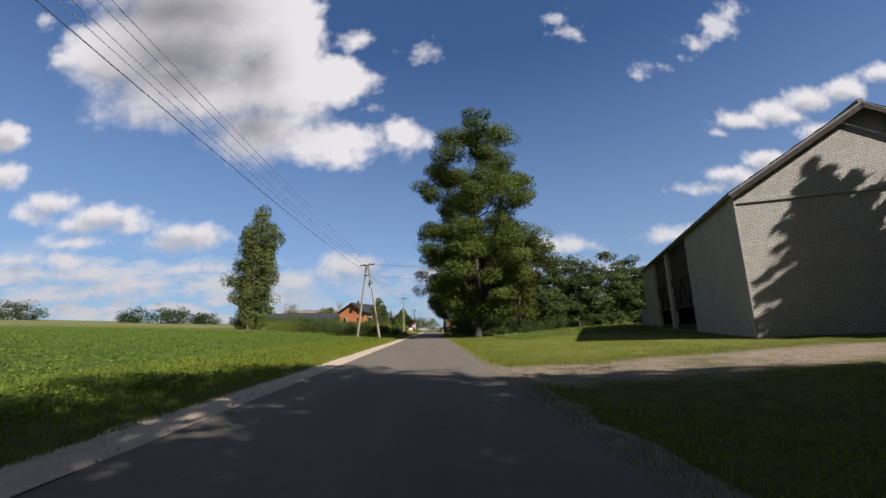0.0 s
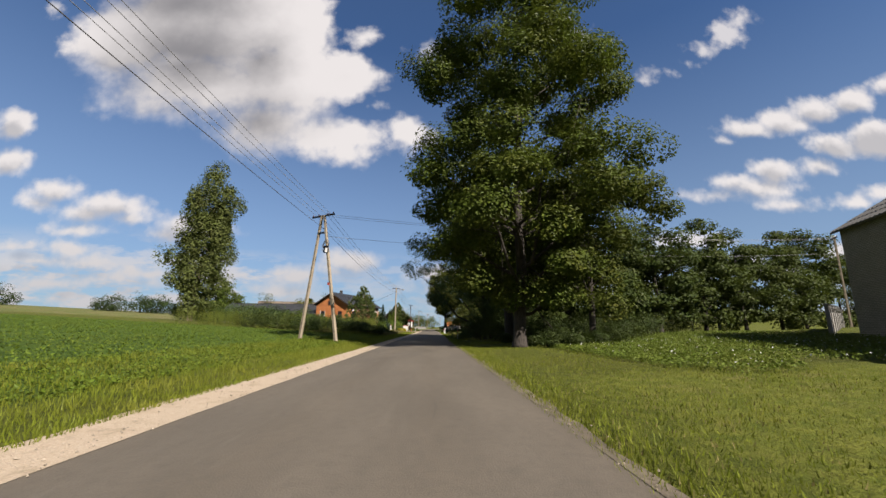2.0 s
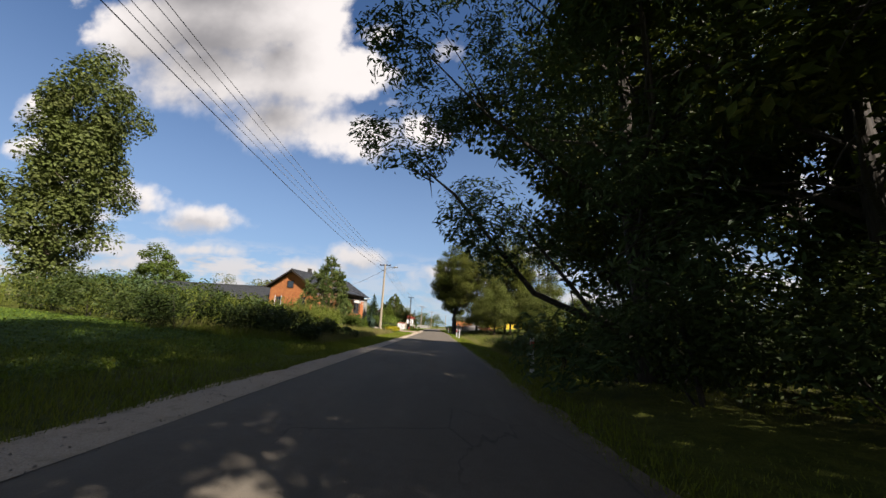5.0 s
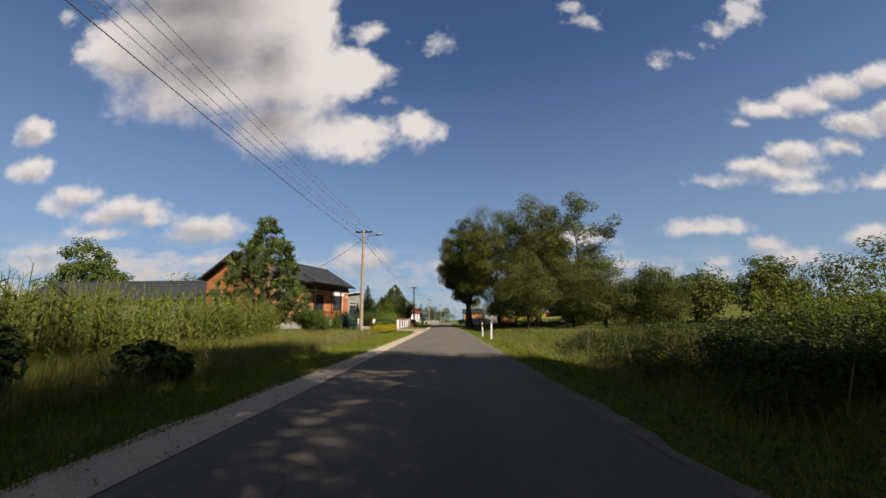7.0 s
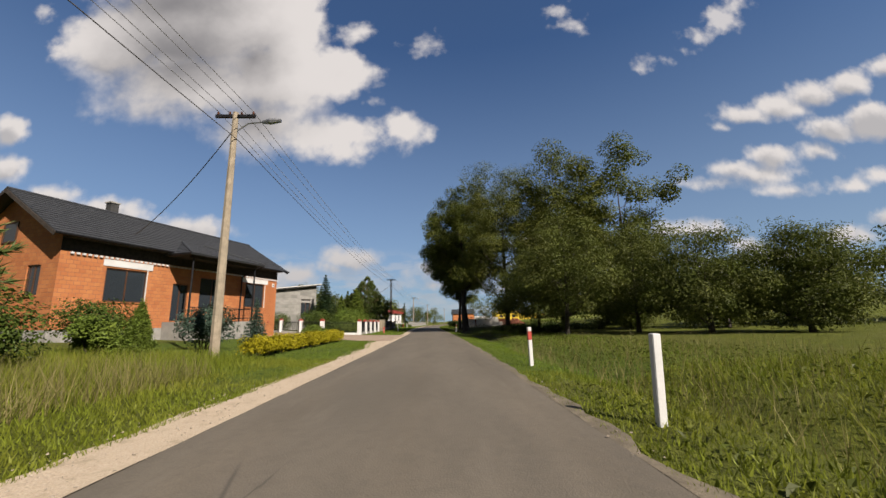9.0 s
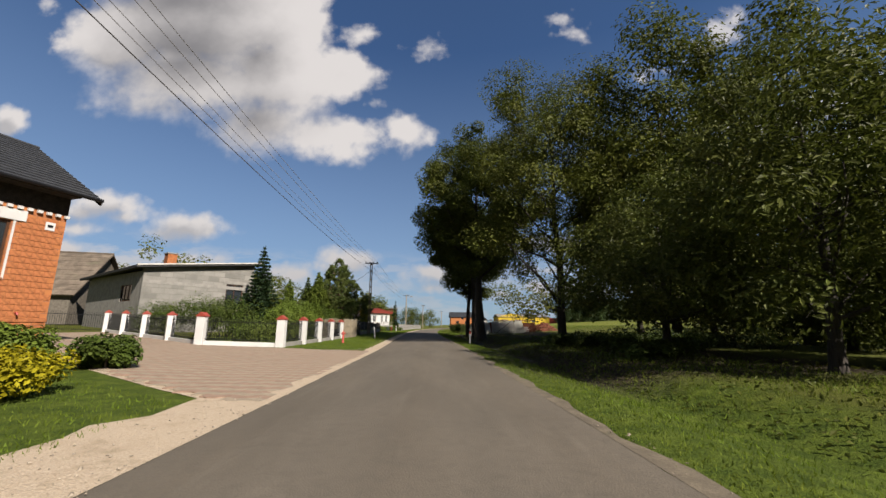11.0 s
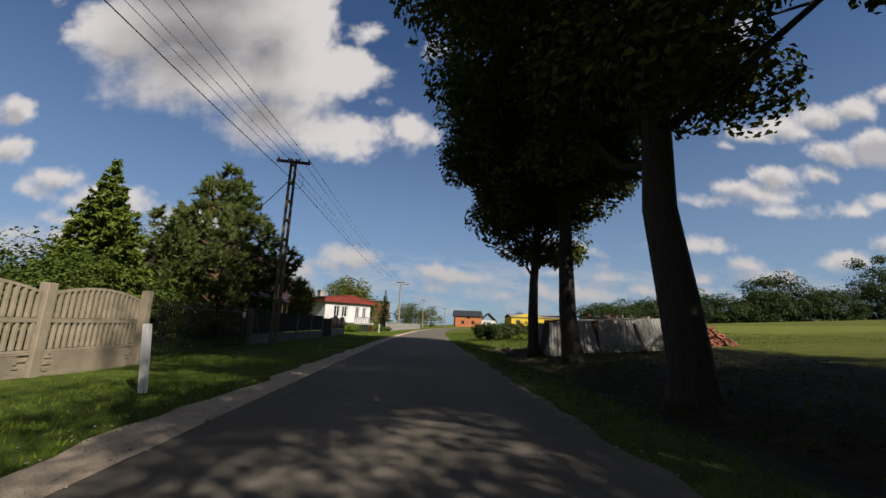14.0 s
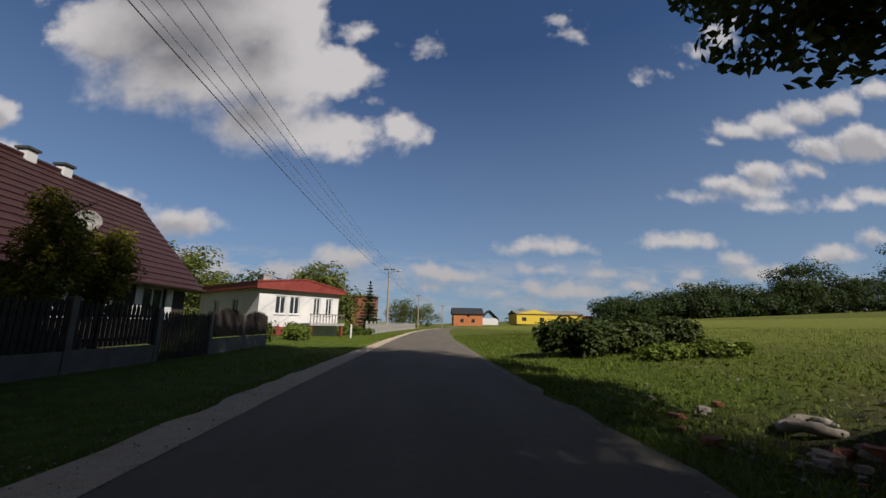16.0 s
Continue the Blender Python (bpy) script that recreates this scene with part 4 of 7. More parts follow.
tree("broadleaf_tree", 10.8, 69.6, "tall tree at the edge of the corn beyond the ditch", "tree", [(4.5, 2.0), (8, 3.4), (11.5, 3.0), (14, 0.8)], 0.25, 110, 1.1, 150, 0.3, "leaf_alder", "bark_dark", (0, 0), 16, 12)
tree("poplar_tree", -42.6, 92.7, "tall slender poplar standing alone beside the field", "tree", [(2.0, 1.2), (5, 3.2), (10, 4.1), (16, 4.5), (21, 3.9), (25, 2.4), (28.4, 0.6)], 0.4, 330, 1.5, 120, 0.42, "leaf_poplar", "bark", (2.0, 0), 15, 30, flat=1.4, inner=0.15)
rw = random.Random(7)
for k, (tx, ty, th) in enumerate(((17, 58, 10.5), (23, 60, 11), (29, 62, 11.5), (35, 64, 12), (41, 66, 11.5), (47, 69, 12.5), (54, 71, 13), (13, 60, 11), (26, 68, 12), (38, 72, 12))):
    tree("robinia_tree", tx, ty, "feathery locust tree in a dense row behind the barn", "tree", [(1.5, 2.2), (th * 0.35, 3.4), (th * 0.65, 3.2), (th * 0.85, 2.2), (th, 0.7)], 0.2, 110, 1.3, 105, 0.34, "leaf_robinia", "bark_dark",
         (rw.uniform(-0.5, 0.5), 0), 30 + k, 12, flat=0.55, inner=0.15, group="tree row behind the barn")
# orchard, alders and roadside trees past the fields
for k, (tx, ty, th, cr, lf, lab) in enumerate((
        (10.8, 120.3, 9.8, 3.7, "leaf_fruit", "cherry tree with drooping pale-backed leaves in the orchard grass"),
        (10.4, 126.9, 7.4, 3.7, "leaf_fruit", "dark-crowned orchard tree on a short trunk"),
        (17.0, 121.5, 8.6, 3.4, "leaf_fruit", "old cherry tree in the orchard grass"),
        (19.0, 116.0, 7.0, 3.2, "leaf_fruit", "old cherry tree at the near end of the orchard"),
        (24.0, 114.0, 7.0, 3.2, "leaf_fruit", "old cherry tree at the near end of the orchard"),
        (20.0, 128, 6.5, 2.8, "leaf_fruit", "low fruit tree at the back of the orchard"),
        (24.0, 137, 6.0, 2.6, "leaf_fruit", "low fruit tree at the back of the orchard"))):
    tree("fruit_tree", tx, ty, lab, "fruit tree", [(1.9 if k < 3 else 0.9, cr * 0.6), (th * 0.36, cr), (th * 0.65, cr * 0.95), (th * 0.85, cr * 0.6), (th, 0.4)], 0.17, 240, 1.1, 130, 0.19, lf, "bark_dark", (0.3, 0), 50 + k, 18, narrow=0.4, droop=0.6, inner=0.2)
ALDER = [(3.0, 2.2), (6, 4.2), (10, 5.0), (14, 4.8), (18, 3.4), (21.5, 1.0)]
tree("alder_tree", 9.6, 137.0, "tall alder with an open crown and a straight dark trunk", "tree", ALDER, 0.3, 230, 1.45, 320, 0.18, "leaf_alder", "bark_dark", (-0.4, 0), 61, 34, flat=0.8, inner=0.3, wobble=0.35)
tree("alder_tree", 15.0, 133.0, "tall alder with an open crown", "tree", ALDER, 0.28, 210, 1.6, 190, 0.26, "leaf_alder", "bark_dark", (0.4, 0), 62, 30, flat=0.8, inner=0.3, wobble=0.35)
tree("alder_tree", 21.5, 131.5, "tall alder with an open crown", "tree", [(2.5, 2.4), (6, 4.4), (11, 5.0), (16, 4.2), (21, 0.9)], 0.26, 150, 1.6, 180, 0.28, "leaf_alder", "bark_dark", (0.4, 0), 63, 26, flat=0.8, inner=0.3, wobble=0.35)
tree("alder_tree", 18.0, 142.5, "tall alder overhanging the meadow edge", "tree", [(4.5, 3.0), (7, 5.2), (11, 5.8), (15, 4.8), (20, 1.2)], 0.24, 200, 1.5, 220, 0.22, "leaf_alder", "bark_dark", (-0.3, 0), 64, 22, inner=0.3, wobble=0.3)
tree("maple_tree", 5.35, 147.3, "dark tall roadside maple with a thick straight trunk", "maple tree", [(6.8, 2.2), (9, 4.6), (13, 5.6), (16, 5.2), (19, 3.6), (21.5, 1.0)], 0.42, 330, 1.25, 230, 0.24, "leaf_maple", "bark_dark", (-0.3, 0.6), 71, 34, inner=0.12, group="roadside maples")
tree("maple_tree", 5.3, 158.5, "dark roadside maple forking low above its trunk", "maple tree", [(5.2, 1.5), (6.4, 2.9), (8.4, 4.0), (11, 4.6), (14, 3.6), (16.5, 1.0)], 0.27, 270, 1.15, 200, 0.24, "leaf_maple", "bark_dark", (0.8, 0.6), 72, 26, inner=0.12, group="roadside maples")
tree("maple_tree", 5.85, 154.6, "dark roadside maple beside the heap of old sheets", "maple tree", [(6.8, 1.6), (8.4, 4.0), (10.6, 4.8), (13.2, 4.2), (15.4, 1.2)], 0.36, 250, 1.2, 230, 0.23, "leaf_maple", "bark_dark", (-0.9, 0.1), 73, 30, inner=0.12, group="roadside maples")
# pines, spruces and garden shrubs on the house side
pine("pine_tree", -12.9, 98.2, "open-crowned young pine in front of the brick house", 8.8, 2.9, 81, 300, 110, size=0.28, sparse=0.25)
pine("pine_tree", -11.2, 160.3, "dense bushy pine behind the garden fence", 9.3, 3.6, 82, 700, 150, size=0.21, low=0.04, sparse=0.25, trunk=0.22)
conifer("spruce_tree", -14.8, 146.0, "narrow dark spruce beside the grey block building", 8.2, 2.2, "needle_dark", 83, 24, 700, 0.22)
conifer("thuja_tree", -11.8, 153.5, "yellow-green thuja in the garden", 6.9, 2.3, "leaf_light", 84, 22, 640, 0.26, category="thuja")
conifer("thuja_tree", -13.8, 156.5, "green thuja in the garden", 6.6, 1.9, "leaf_bush", 85, 22, 620, 0.22, category="thuja")

# ---- parts of buildings ----
def quad_slab(bm, a, b, c, d, thick):
    """A four-cornered slab, thickened downwards."""
    pts = [Vector(p) for p in (a, b, c, d)]
    n = (pts[1] - pts[0]).cross(pts[3] - pts[0]).normalized()
    if n.z < 0:
        n = -n
    top = [bm.verts.new(p) for p in pts]
    low = [bm.verts.new(p - n * thick) for p in pts]
    bm.faces.new(top)
    bm.faces.new(low[::-1])
    for i in range(4):
        bm.faces.new((top[i], low[i], low[(i + 1) % 4], top[(i + 1) % 4]))
    bmesh.ops.recalc_face_normals(bm, faces=bm.faces)


def roof_slope(parent, e0, e1, r1, r0, mat, courses=10, lift=0.03, thick=0.1, course_name="tile_course", wave=0):
    """A roof plane from eave e0-e1 to ridge r0-r1, with overlapping courses."""
    e0, e1, r0, r1 = (Vector(p) for p in (e0, e1, r0, r1))
    bm = bmesh.new()
    quad_slab(bm, e0, e1, r1, r0, thick)
    slope = part("roof_slope", bm, mat, parent)
    n = (e1 - e0).cross(r0 - e0).normalized()
    if n.z < 0:
        n = -n
    for k in range(courses):
        s, t = k / courses, min(1.0, (k + 1.15) / courses)
        bm = bmesh.new()
        a, b = e0.lerp(r0, s) + n * (lift + 0.012), e1.lerp(r1, s) + n * (lift + 0.012)
        c, d = e1.lerp(r1, t) + n * 0.006, e0.lerp(r0, t) + n * 0.006
        if wave:
            m = max(2, int((b - a).length / wave * 4))
            va = [bm.verts.new(a.lerp(b, i / m) + n * 0.022 * math.cos(i * math.pi / 2)) for i in range(m + 1)]
            vd = [bm.verts.new(d.lerp(c, i / m) + n * 0.022 * math.cos(i * math.pi / 2)) for i in range(m + 1)]
            for i in range(m):
                bm.faces.new((va[i], va[i + 1], vd[i + 1], vd[i]))
        else:
            quad_slab(bm, a, b, c, d, lift)
        part(course_name, bm, mat, slope)
    return slope


def pierced(a0, a1, z0, z1, holes, t0, t1, face):
    """A wall with holes; face tells how (along, across, up) map to the local axes."""
    bm = bmesh.new()
    cuts_a = sorted({a0, a1, *(v for h in holes for v in h[:2])})
    cuts_z = sorted({z0, z1, *(v for h in holes for v in h[2:4])})
    for p, q in zip(cuts_a, cuts_a[1:]):
        for s, t in zip(cuts_z, cuts_z[1:]):
            ma, mz = (p + q) / 2, (s + t) / 2
            if any(h[0] < ma < h[1] and h[2] < mz < h[3] for h in holes):
                continue
            if face in "EW":
                box(bm, t0, t1, p, q, s, t)
            else:
                box(bm, p, q, t0, t1, s, t)
    bmesh.ops.remove_doubles(bm, verts=bm.verts, dist=0.0005)
    return bm


def window(parent, face, plane, a0, a1, z0, z1, frame_mat="frame_white", sill="concrete", bars=1, lintel=None, door=False):
    """A framed, glazed opening set into a wall plane; out is the wall's outward sense."""
    out = {"E": 1, "N": 1, "W": -1, "S": -1}[face]

    def slab(a, b, c, d, near, far):
        lo, hi = sorted((plane + out * near, plane + out * far))
        return boxed(lo, hi, a, b, c, d) if face in "EW" else boxed(a, b, lo, hi, c, d)
    w = new("door" if door else "window")
    w.parent = parent
    f = 0.07
    for dims in ((a0, a1, z0, z0 + f), (a0, a1, z1 - f, z1), (a0, a0 + f, z0 + f, z1 - f), (a1 - f, a1, z0 + f, z1 - f)):
        part("frame", slab(*dims, -0.14, -0.06), M[frame_mat], w)
    for k in range(1, bars + 1):
        m = a0 + (a1 - a0) * k / (bars + 1)
        part("mullion", slab(m - 0.035, m + 0.035, z0 + f, z1 - f, -0.135, -0.065), M[frame_mat], w)
    for k in range(bars + 1):
        p, q = a0 + (a1 - a0) * k / (bars + 1), a0 + (a1 - a0) * (k + 1) / (bars + 1)
        part("pane", slab(p + 0.02, q - 0.02, z0 + 0.03, z1 - 0.03, -0.115, -0.1), M["glass"], w)
    if sill:
        part("sill", slab(a0 - 0.06, a1 + 0.06, z0 - 0.06, z0 - 0.005, -0.05, 0.07), M[sill], w)
    if lintel:
        part("lintel", slab(a0 - 0.14, a1 + 0.14, z1 + 0.004, z1 + 0.34, -0.04, 0.02), M[lintel], w)
    return w


def shell(ob, W, L, z0, z1, holes, wall, t=0.3, gables=None, skip=""):
    """Four walls of a block: local x from -W to 0, y from 0 to L. gables: (ridge height, faces)."""
    spec = dict(E=(0.0, L, -t, 0.0), W=(0.0, L, -W, -W + t), S=(-W, 0.0, 0.0, t), N=(-W, 0.0, L - t, L))
    for face, (a0, a1, t0, t1) in spec.items():
        if face in skip:
            continue
        if face in "EW":
            a0, a1 = a0 + t, a1 - t
        bm = pierced(a0, a1, z0, z1, [h[1:5] for h in holes if h[0] == face], t0, t1, face)
        if gables and face in gables[1]:
            ridge = gables[0]
            if face in "SN":
                prism(bm, [(-W, z1), (0, z1), (-W / 2, ridge)], t0, t1)
            else:
                prism(bm, [(0, z1), (L, z1), (L / 2, ridge)], t0, t1, True)
        part("wall", bm, M[wall], ob)


def gable_roof(ob, W, L, eave, ridge, mat, over=0.5, courses=10, along="y", wave=0, thick=0.12, course_name="tile_course"):
    """Two slopes; the ridge runs along y (or x)."""
    if along == "y":
        s = (ridge - eave) / (W / 2)
        z = eave - over * s
        for sx, xo in ((1, over), (-1, -W - over)):
            roof_slope(ob, (xo, -over, z), (xo, L + over, z), (-W / 2, L + over, ridge), (-W / 2, -over, ridge), M[mat], courses, 0.03, thick, course_name, wave)
        part("ridge_cap", tubed([(-W / 2, -over, ridge + 0.02), (-W / 2, L + over, ridge + 0.02)], 0.1, 8), M[mat], ob)
    else:
        s = (ridge - eave) / (L / 2)
        z = eave - over * s
        for yo in (-over, L + over):
            roof_slope(ob, (-W - over, yo, z), (over, yo, z), (over, L / 2, ridge), (-W - over, L / 2, ridge), M[mat], courses, 0.03, thick, course_name, wave)
        part("ridge_cap", tubed([(-W - over, L / 2, ridge + 0.02), (over, L / 2, ridge + 0.02)], 0.1, 8), M[mat], ob)


def chimney(ob, x, y, z0, z1, w=0.45, mat="red_brick", cap="concrete"):
    c = part("chimney", boxed(x - w / 2, x + w / 2, y - w / 2, y + w / 2, z0, z1), M[mat], ob)
    part("chimney_cap", boxed(x - w / 2 - 0.06, x + w / 2 + 0.06, y - w / 2 - 0.06, y + w / 2 + 0.06, z1 + 0.003, z1 + 0.09), M[cap], c)


# ---- the white brick barn ----
def build_barn():
    x, y = 14.16, 16.8
    ob = thing("barn", (x, y, 0.0), "large white brick barn with dark boarded bays and a grey roof", "barn", "", -21.07)
    W, L, eave, ridge = 10.3, 28.4, 7.25, 10.6
    bays = [("W", 9.3, 15.3, 0.2, 7.0), ("W", 16.3, 21.6, 0.2, 7.0)]
    # local x runs away from the road here, so the road side is x = 0
    spec_holes = [h[1:5] for h in bays]
    part("wall", pierced(0.3, L - 0.3, 0.0, eave, spec_holes, 0.0, 0.3, "E"), M["brick_white"], ob)
    part("wall", pierced(0.3, L - 0.3, 0.0, eave, [], W - 0.3, W, "E"), M["brick_white"], ob)
    for t0, t1 in ((0.0, 0.3), (L - 0.3, L)):
        bm = pierced(0, W, 0.0, eave, [], t0, t1, "S")
        prism(bm, [(0, eave), (W, eave), (W / 2, ridge)], t0, t1)
        part("wall", bm, M["brick_white"], ob)
    part("ledge", boxed(0, W, -0.07, -0.003, 6.62, 6.84), M["brick_white"], ob, "projecting course of bricks across the gable")
    part("pilaster", boxed(-0.07, -0.003, -0.07, 0.45, 0.0, eave), M["brick_white"], ob)
    over, s = 0.3, (ridge - eave) / (W / 2)
    for xo, xr in ((-over, W / 2), (W + over, W / 2)):
        roof_slope(ob, (xo, -0.35, eave - over * s), (xo, L + 0.4, eave - over * s), (xr, L + 0.4, ridge), (xr, -0.35, ridge), M["roof_grey"], 6, 0.03, 0.1, "roof_sheet", 0.35)
    part("ridge_cap", tubed([(W / 2, -0.35, ridge + 0.05), (W / 2, L + 0.4, ridge + 0.05)], 0.12, 8), M["roof_grey"], ob)
    for xa, xb in ((-over, W / 2), (W + over, W / 2)):
        bm = bmesh.new()
        za = eave - over * s - 0.1
        quad_slab(bm, (xa, -0.42, za), (xa, -0.36, za), (xb, -0.36, ridge - 0.1), (xb, -0.42, ridge - 0.1), 0.2)
        part("barge_board", bm, M["wood_dark"], ob)
    rnd = random.Random(5)
    for _, a0, a1, z0, z1 in bays:
        d = new("door")
        d.parent = ob
        k = a0 + 0.02
        while k < a1 - 0.1:
            w = rnd.uniform(0.16, 0.24)
            part("board", boxed(0.2 + rnd.uniform(0, 0.03), 0.25, k, min(k + w, a1 - 0.02), 2.4 + rnd.uniform(-0.05, 0.05), z1 - 0.02), M["wood_dark"], d)
            k += w + 0.015
        for z in (2.3, 4.5):
            part("rail", boxed(0.13, 0.19, a0, a1, z, z + 0.16), M["wood_dark"], d)
        n = 4
        for j in range(n):
            p, q = a0 + (a1 - a0) * j / n, a0 + (a1 - a0) * (j + 1) / n
            z_a, z_b = (2.46, 4.5) if j % 2 else (4.5, 2.46)
            part("brace", tubed([(0.15, p + 0.1, z_a), (0.15, q - 0.1, z_b)], 0.06, 4), M["wood_dark"], d)
        part("low_gate", boxed(0.18, 0.22, a0, a1, 0.25, 1.1), M["wood_dark"], d)
    floor = part("barn_floor", boxed(0.3, W - 0.3, 0.3, L - 0.3, -0.2, 0.22), M["concrete"], ob)


# ---- the orange block house ----
def build_brick_house():
    ob = thing("house", (-18.6, 110.2, 0.0), "unrendered orange clay-block house with a dark tiled roof and a porch", "house", "", -18.5)
    W, L, eave, ridge, over = 8.0, 15.9, 5.95, 8.75, 0.65
    holes = [("E", 2.2, 4.5, 2.65, 4.55), ("E", 12.35, 14.4, 2.65, 4.6), ("E", 6.2, 7.3, 1.55, 4.0), ("E", 8.2, 10.3, 2.4, 4.6),
             ("S", -6.8, -5.8, 2.9, 4.5), ("S", -2.4, -1.3, 2.9, 4.5)]
    shell(ob, W, L, 0.2, eave, holes, "brick_orange", 0.3)
    for y0, y1 in ((0.0, 0.3), (L - 0.3, L)):
        part("gable_wall", prismed([(-W, eave), (0, eave), (-W / 2, ridge - 0.05)], y0, y1), M["brick_orange"], ob)
    part("plinth", boxed(0.003, 0.05, 0.0, 14.6, 0.0, 1.15), M["concrete"], ob, "grey cement plinth")
    part("plinth", boxed(-W, 0.05, -0.05, -0.003, 0.0, 1.15), M["concrete"], ob, "grey cement plinth")
    part("cut_course", boxed(0.003, 0.035, 11.8, L, 1.2, 1.34), M["orange"], ob, "course of upright bricks above the plinth")
    for face, a0, a1, z0, z1 in holes:
        window(ob, face, 0.0, a0, a1, z0, z1, "frame_brown", "orange", 1, None, door=(a0 == 6.2))
    attic = new("window")
    attic.parent = ob
    for dims in ((-4.9, -3.7, 5.85, 5.92), (-4.9, -3.7, 6.93, 7.0), (-4.9, -4.83, 5.92, 6.93), (-3.77, -3.7, 5.92, 6.93)):
        part("frame", boxed(dims[0], dims[1], -0.06, -0.003, dims[2], dims[3]), M["frame_brown"], attic)
    part("pane", boxed(-4.82, -3.78, -0.03, -0.004, 5.93, 6.92), M["glass"], attic)
    # pale frieze, reveals and dentils
    for y0, y1 in ((11.85, 14.75), (2.0, 4.75)):
        part("frieze", boxed(0.022, 0.05, y0, y1, 4.64, 5.02), M["white"], ob, "whitewashed band above the window")
        part("reveal", boxed(0.004, 0.03, y1 - 0.31, y1 - 0.25, 2.6, 4.638), M["white"], ob)
    for face_x in (-6.95, -5.75):
        part("reveal", boxed(face_x, face_x + 0.13, -0.04, -0.004, 2.85, 4.7), M["white"], ob)
    k = 0.4
    while k < L - 0.1:
        part("dentil", boxed(0.024, 0.11, k, k + 0.14, 5.05, 5.15), M["white"], ob)
        k += 0.27
    part("upper_band", boxed(0.005, 0.03, 0, L, 5.18, eave - 0.06), M["wood_dark"], ob, "dark board band under the eave")
    part("soffit", boxed(0.031, 0.6, 0, L, eave - 0.12, eave - 0.07), M["wood_dark"], ob)
    s = (ridge - eave) / (W / 2)
    z = eave - over * s + 0.45
    xr = -W / 2
    for sx in (over, -W - over):
        roof_slope(ob, (sx, -over, z), (sx, L + over, z), (xr, L + over, ridge), (xr, -over, ridge), M["roof_dark"], 16, 0.03)
        for ya, yb in ((-over - 0.05, -over - 0.006), (L + over + 0.006, L + over + 0.05)):
            bm = bmesh.new()
            quad_slab(bm, (sx, ya, z - 0.02), (sx, yb, z - 0.02), (xr, yb, ridge - 0.02), (xr, ya, ridge - 0.02), 0.2)
            part("barge_board", bm, M["wood_dark"], ob)
    part("ridge_cap", tubed([(xr, -over, ridge + 0.02), (xr, L + over, ridge + 0.02)], 0.09, 8), M["roof_dark"], ob)
    part("gutter", tubed([(over + 0.05, -over, z - 0.03), (over + 0.05, L + over, z - 0.03)], 0.07, 8), M["iron"], ob)
    chimney(ob, xr - 0.8, 5.0, 7.6, 9.6, 0.5, "tar")
    # porch with a hipped roof, terrace, rail and posts
    y0, y1, d = 5.7, 11.3, 1.9
    part("terrace", boxed(0.06, d + 0.1, y0, y1, 0.0, 1.5), M["concrete"], ob, "grey concrete terrace")
    for yy in (y0 + 0.2, y1 - 0.15):
        part("porch_post", tubed([(d, yy, 1.502), (d, yy, 5.5)], 0.06, 8), M["iron"], ob)
    part("porch_beam", boxed(d - 0.08, d + 0.08, y0, y1, 5.502, 5.68), M["wood_dark"], ob)
    part("porch_ceiling", boxed(0.05, d + 0.4, y0 - 0.3, y1 + 0.3, 5.69, 5.72), M["wood_dark"], ob)
    roof_slope(ob, (d + 0.45, y0 - 0.4, 5.78), (d + 0.45, y1 + 0.4, 5.78), (-1.4, y1 - 1.9, 7.15), (-1.4, y0 + 1.9, 7.15), M["roof_dark"], 8, 0.025)
    for ya, yb in ((y0 - 0.4, y0 + 1.9), (y1 + 0.4, y1 - 1.9)):
        roof_slope(ob, (-0.6, ya, 5.78), (d + 0.45, ya, 5.78), (-1.38, yb, 7.15), (-1.42, yb, 7.15), M["roof_dark"], 8, 0.025)
        part("hip_cap", tubed([(d + 0.45, ya, 5.83), (-1.4, yb, 7.2)], 0.06, 6), M["roof_dark"], ob)
    for zz in (1.75, 2.4):
        part("rail", tubed([(d, y0 + 0.3, zz), (d, y1 - 0.3, zz)], 0.025, 6), M["iron"], ob)
        part("rail", tubed([(0.1, y1 - 0.15, zz), (d, y1 - 0.15, zz)], 0.025, 6), M["iron"], ob)
    k = y0 + 0.45
    while k < y1 - 0.3:
        part("baluster", tubed([(d, k, 1.5), (d, k, 2.4)], 0.012, 5), M["iron"], ob)
        k += 0.16
    part("downpipe", tubed([(d + 0.4, y1 + 0.3, 5.7), (0.12, y1 + 0.5, 5.0), (0.12, y1 + 0.5, 0.4)], 0.05, 6), M["iron"], ob)
    part("number_plate", boxed(0.02, 0.04, 15.3, 15.58, 4.5, 4.8), M["frame_white"], ob, "small white plate on the corner")
    part("plate_bar", boxed(0.041, 0.046, 15.36, 15.52, 4.6, 4.7), M["iron"], ob)
    part("wall_tap", tubed([(0.02, 15.0, 1.5), (0.14, 15.0, 1.5), (0.16, 15.0, 1.42)], 0.03, 6), M["red_paint"], ob)
    return ob


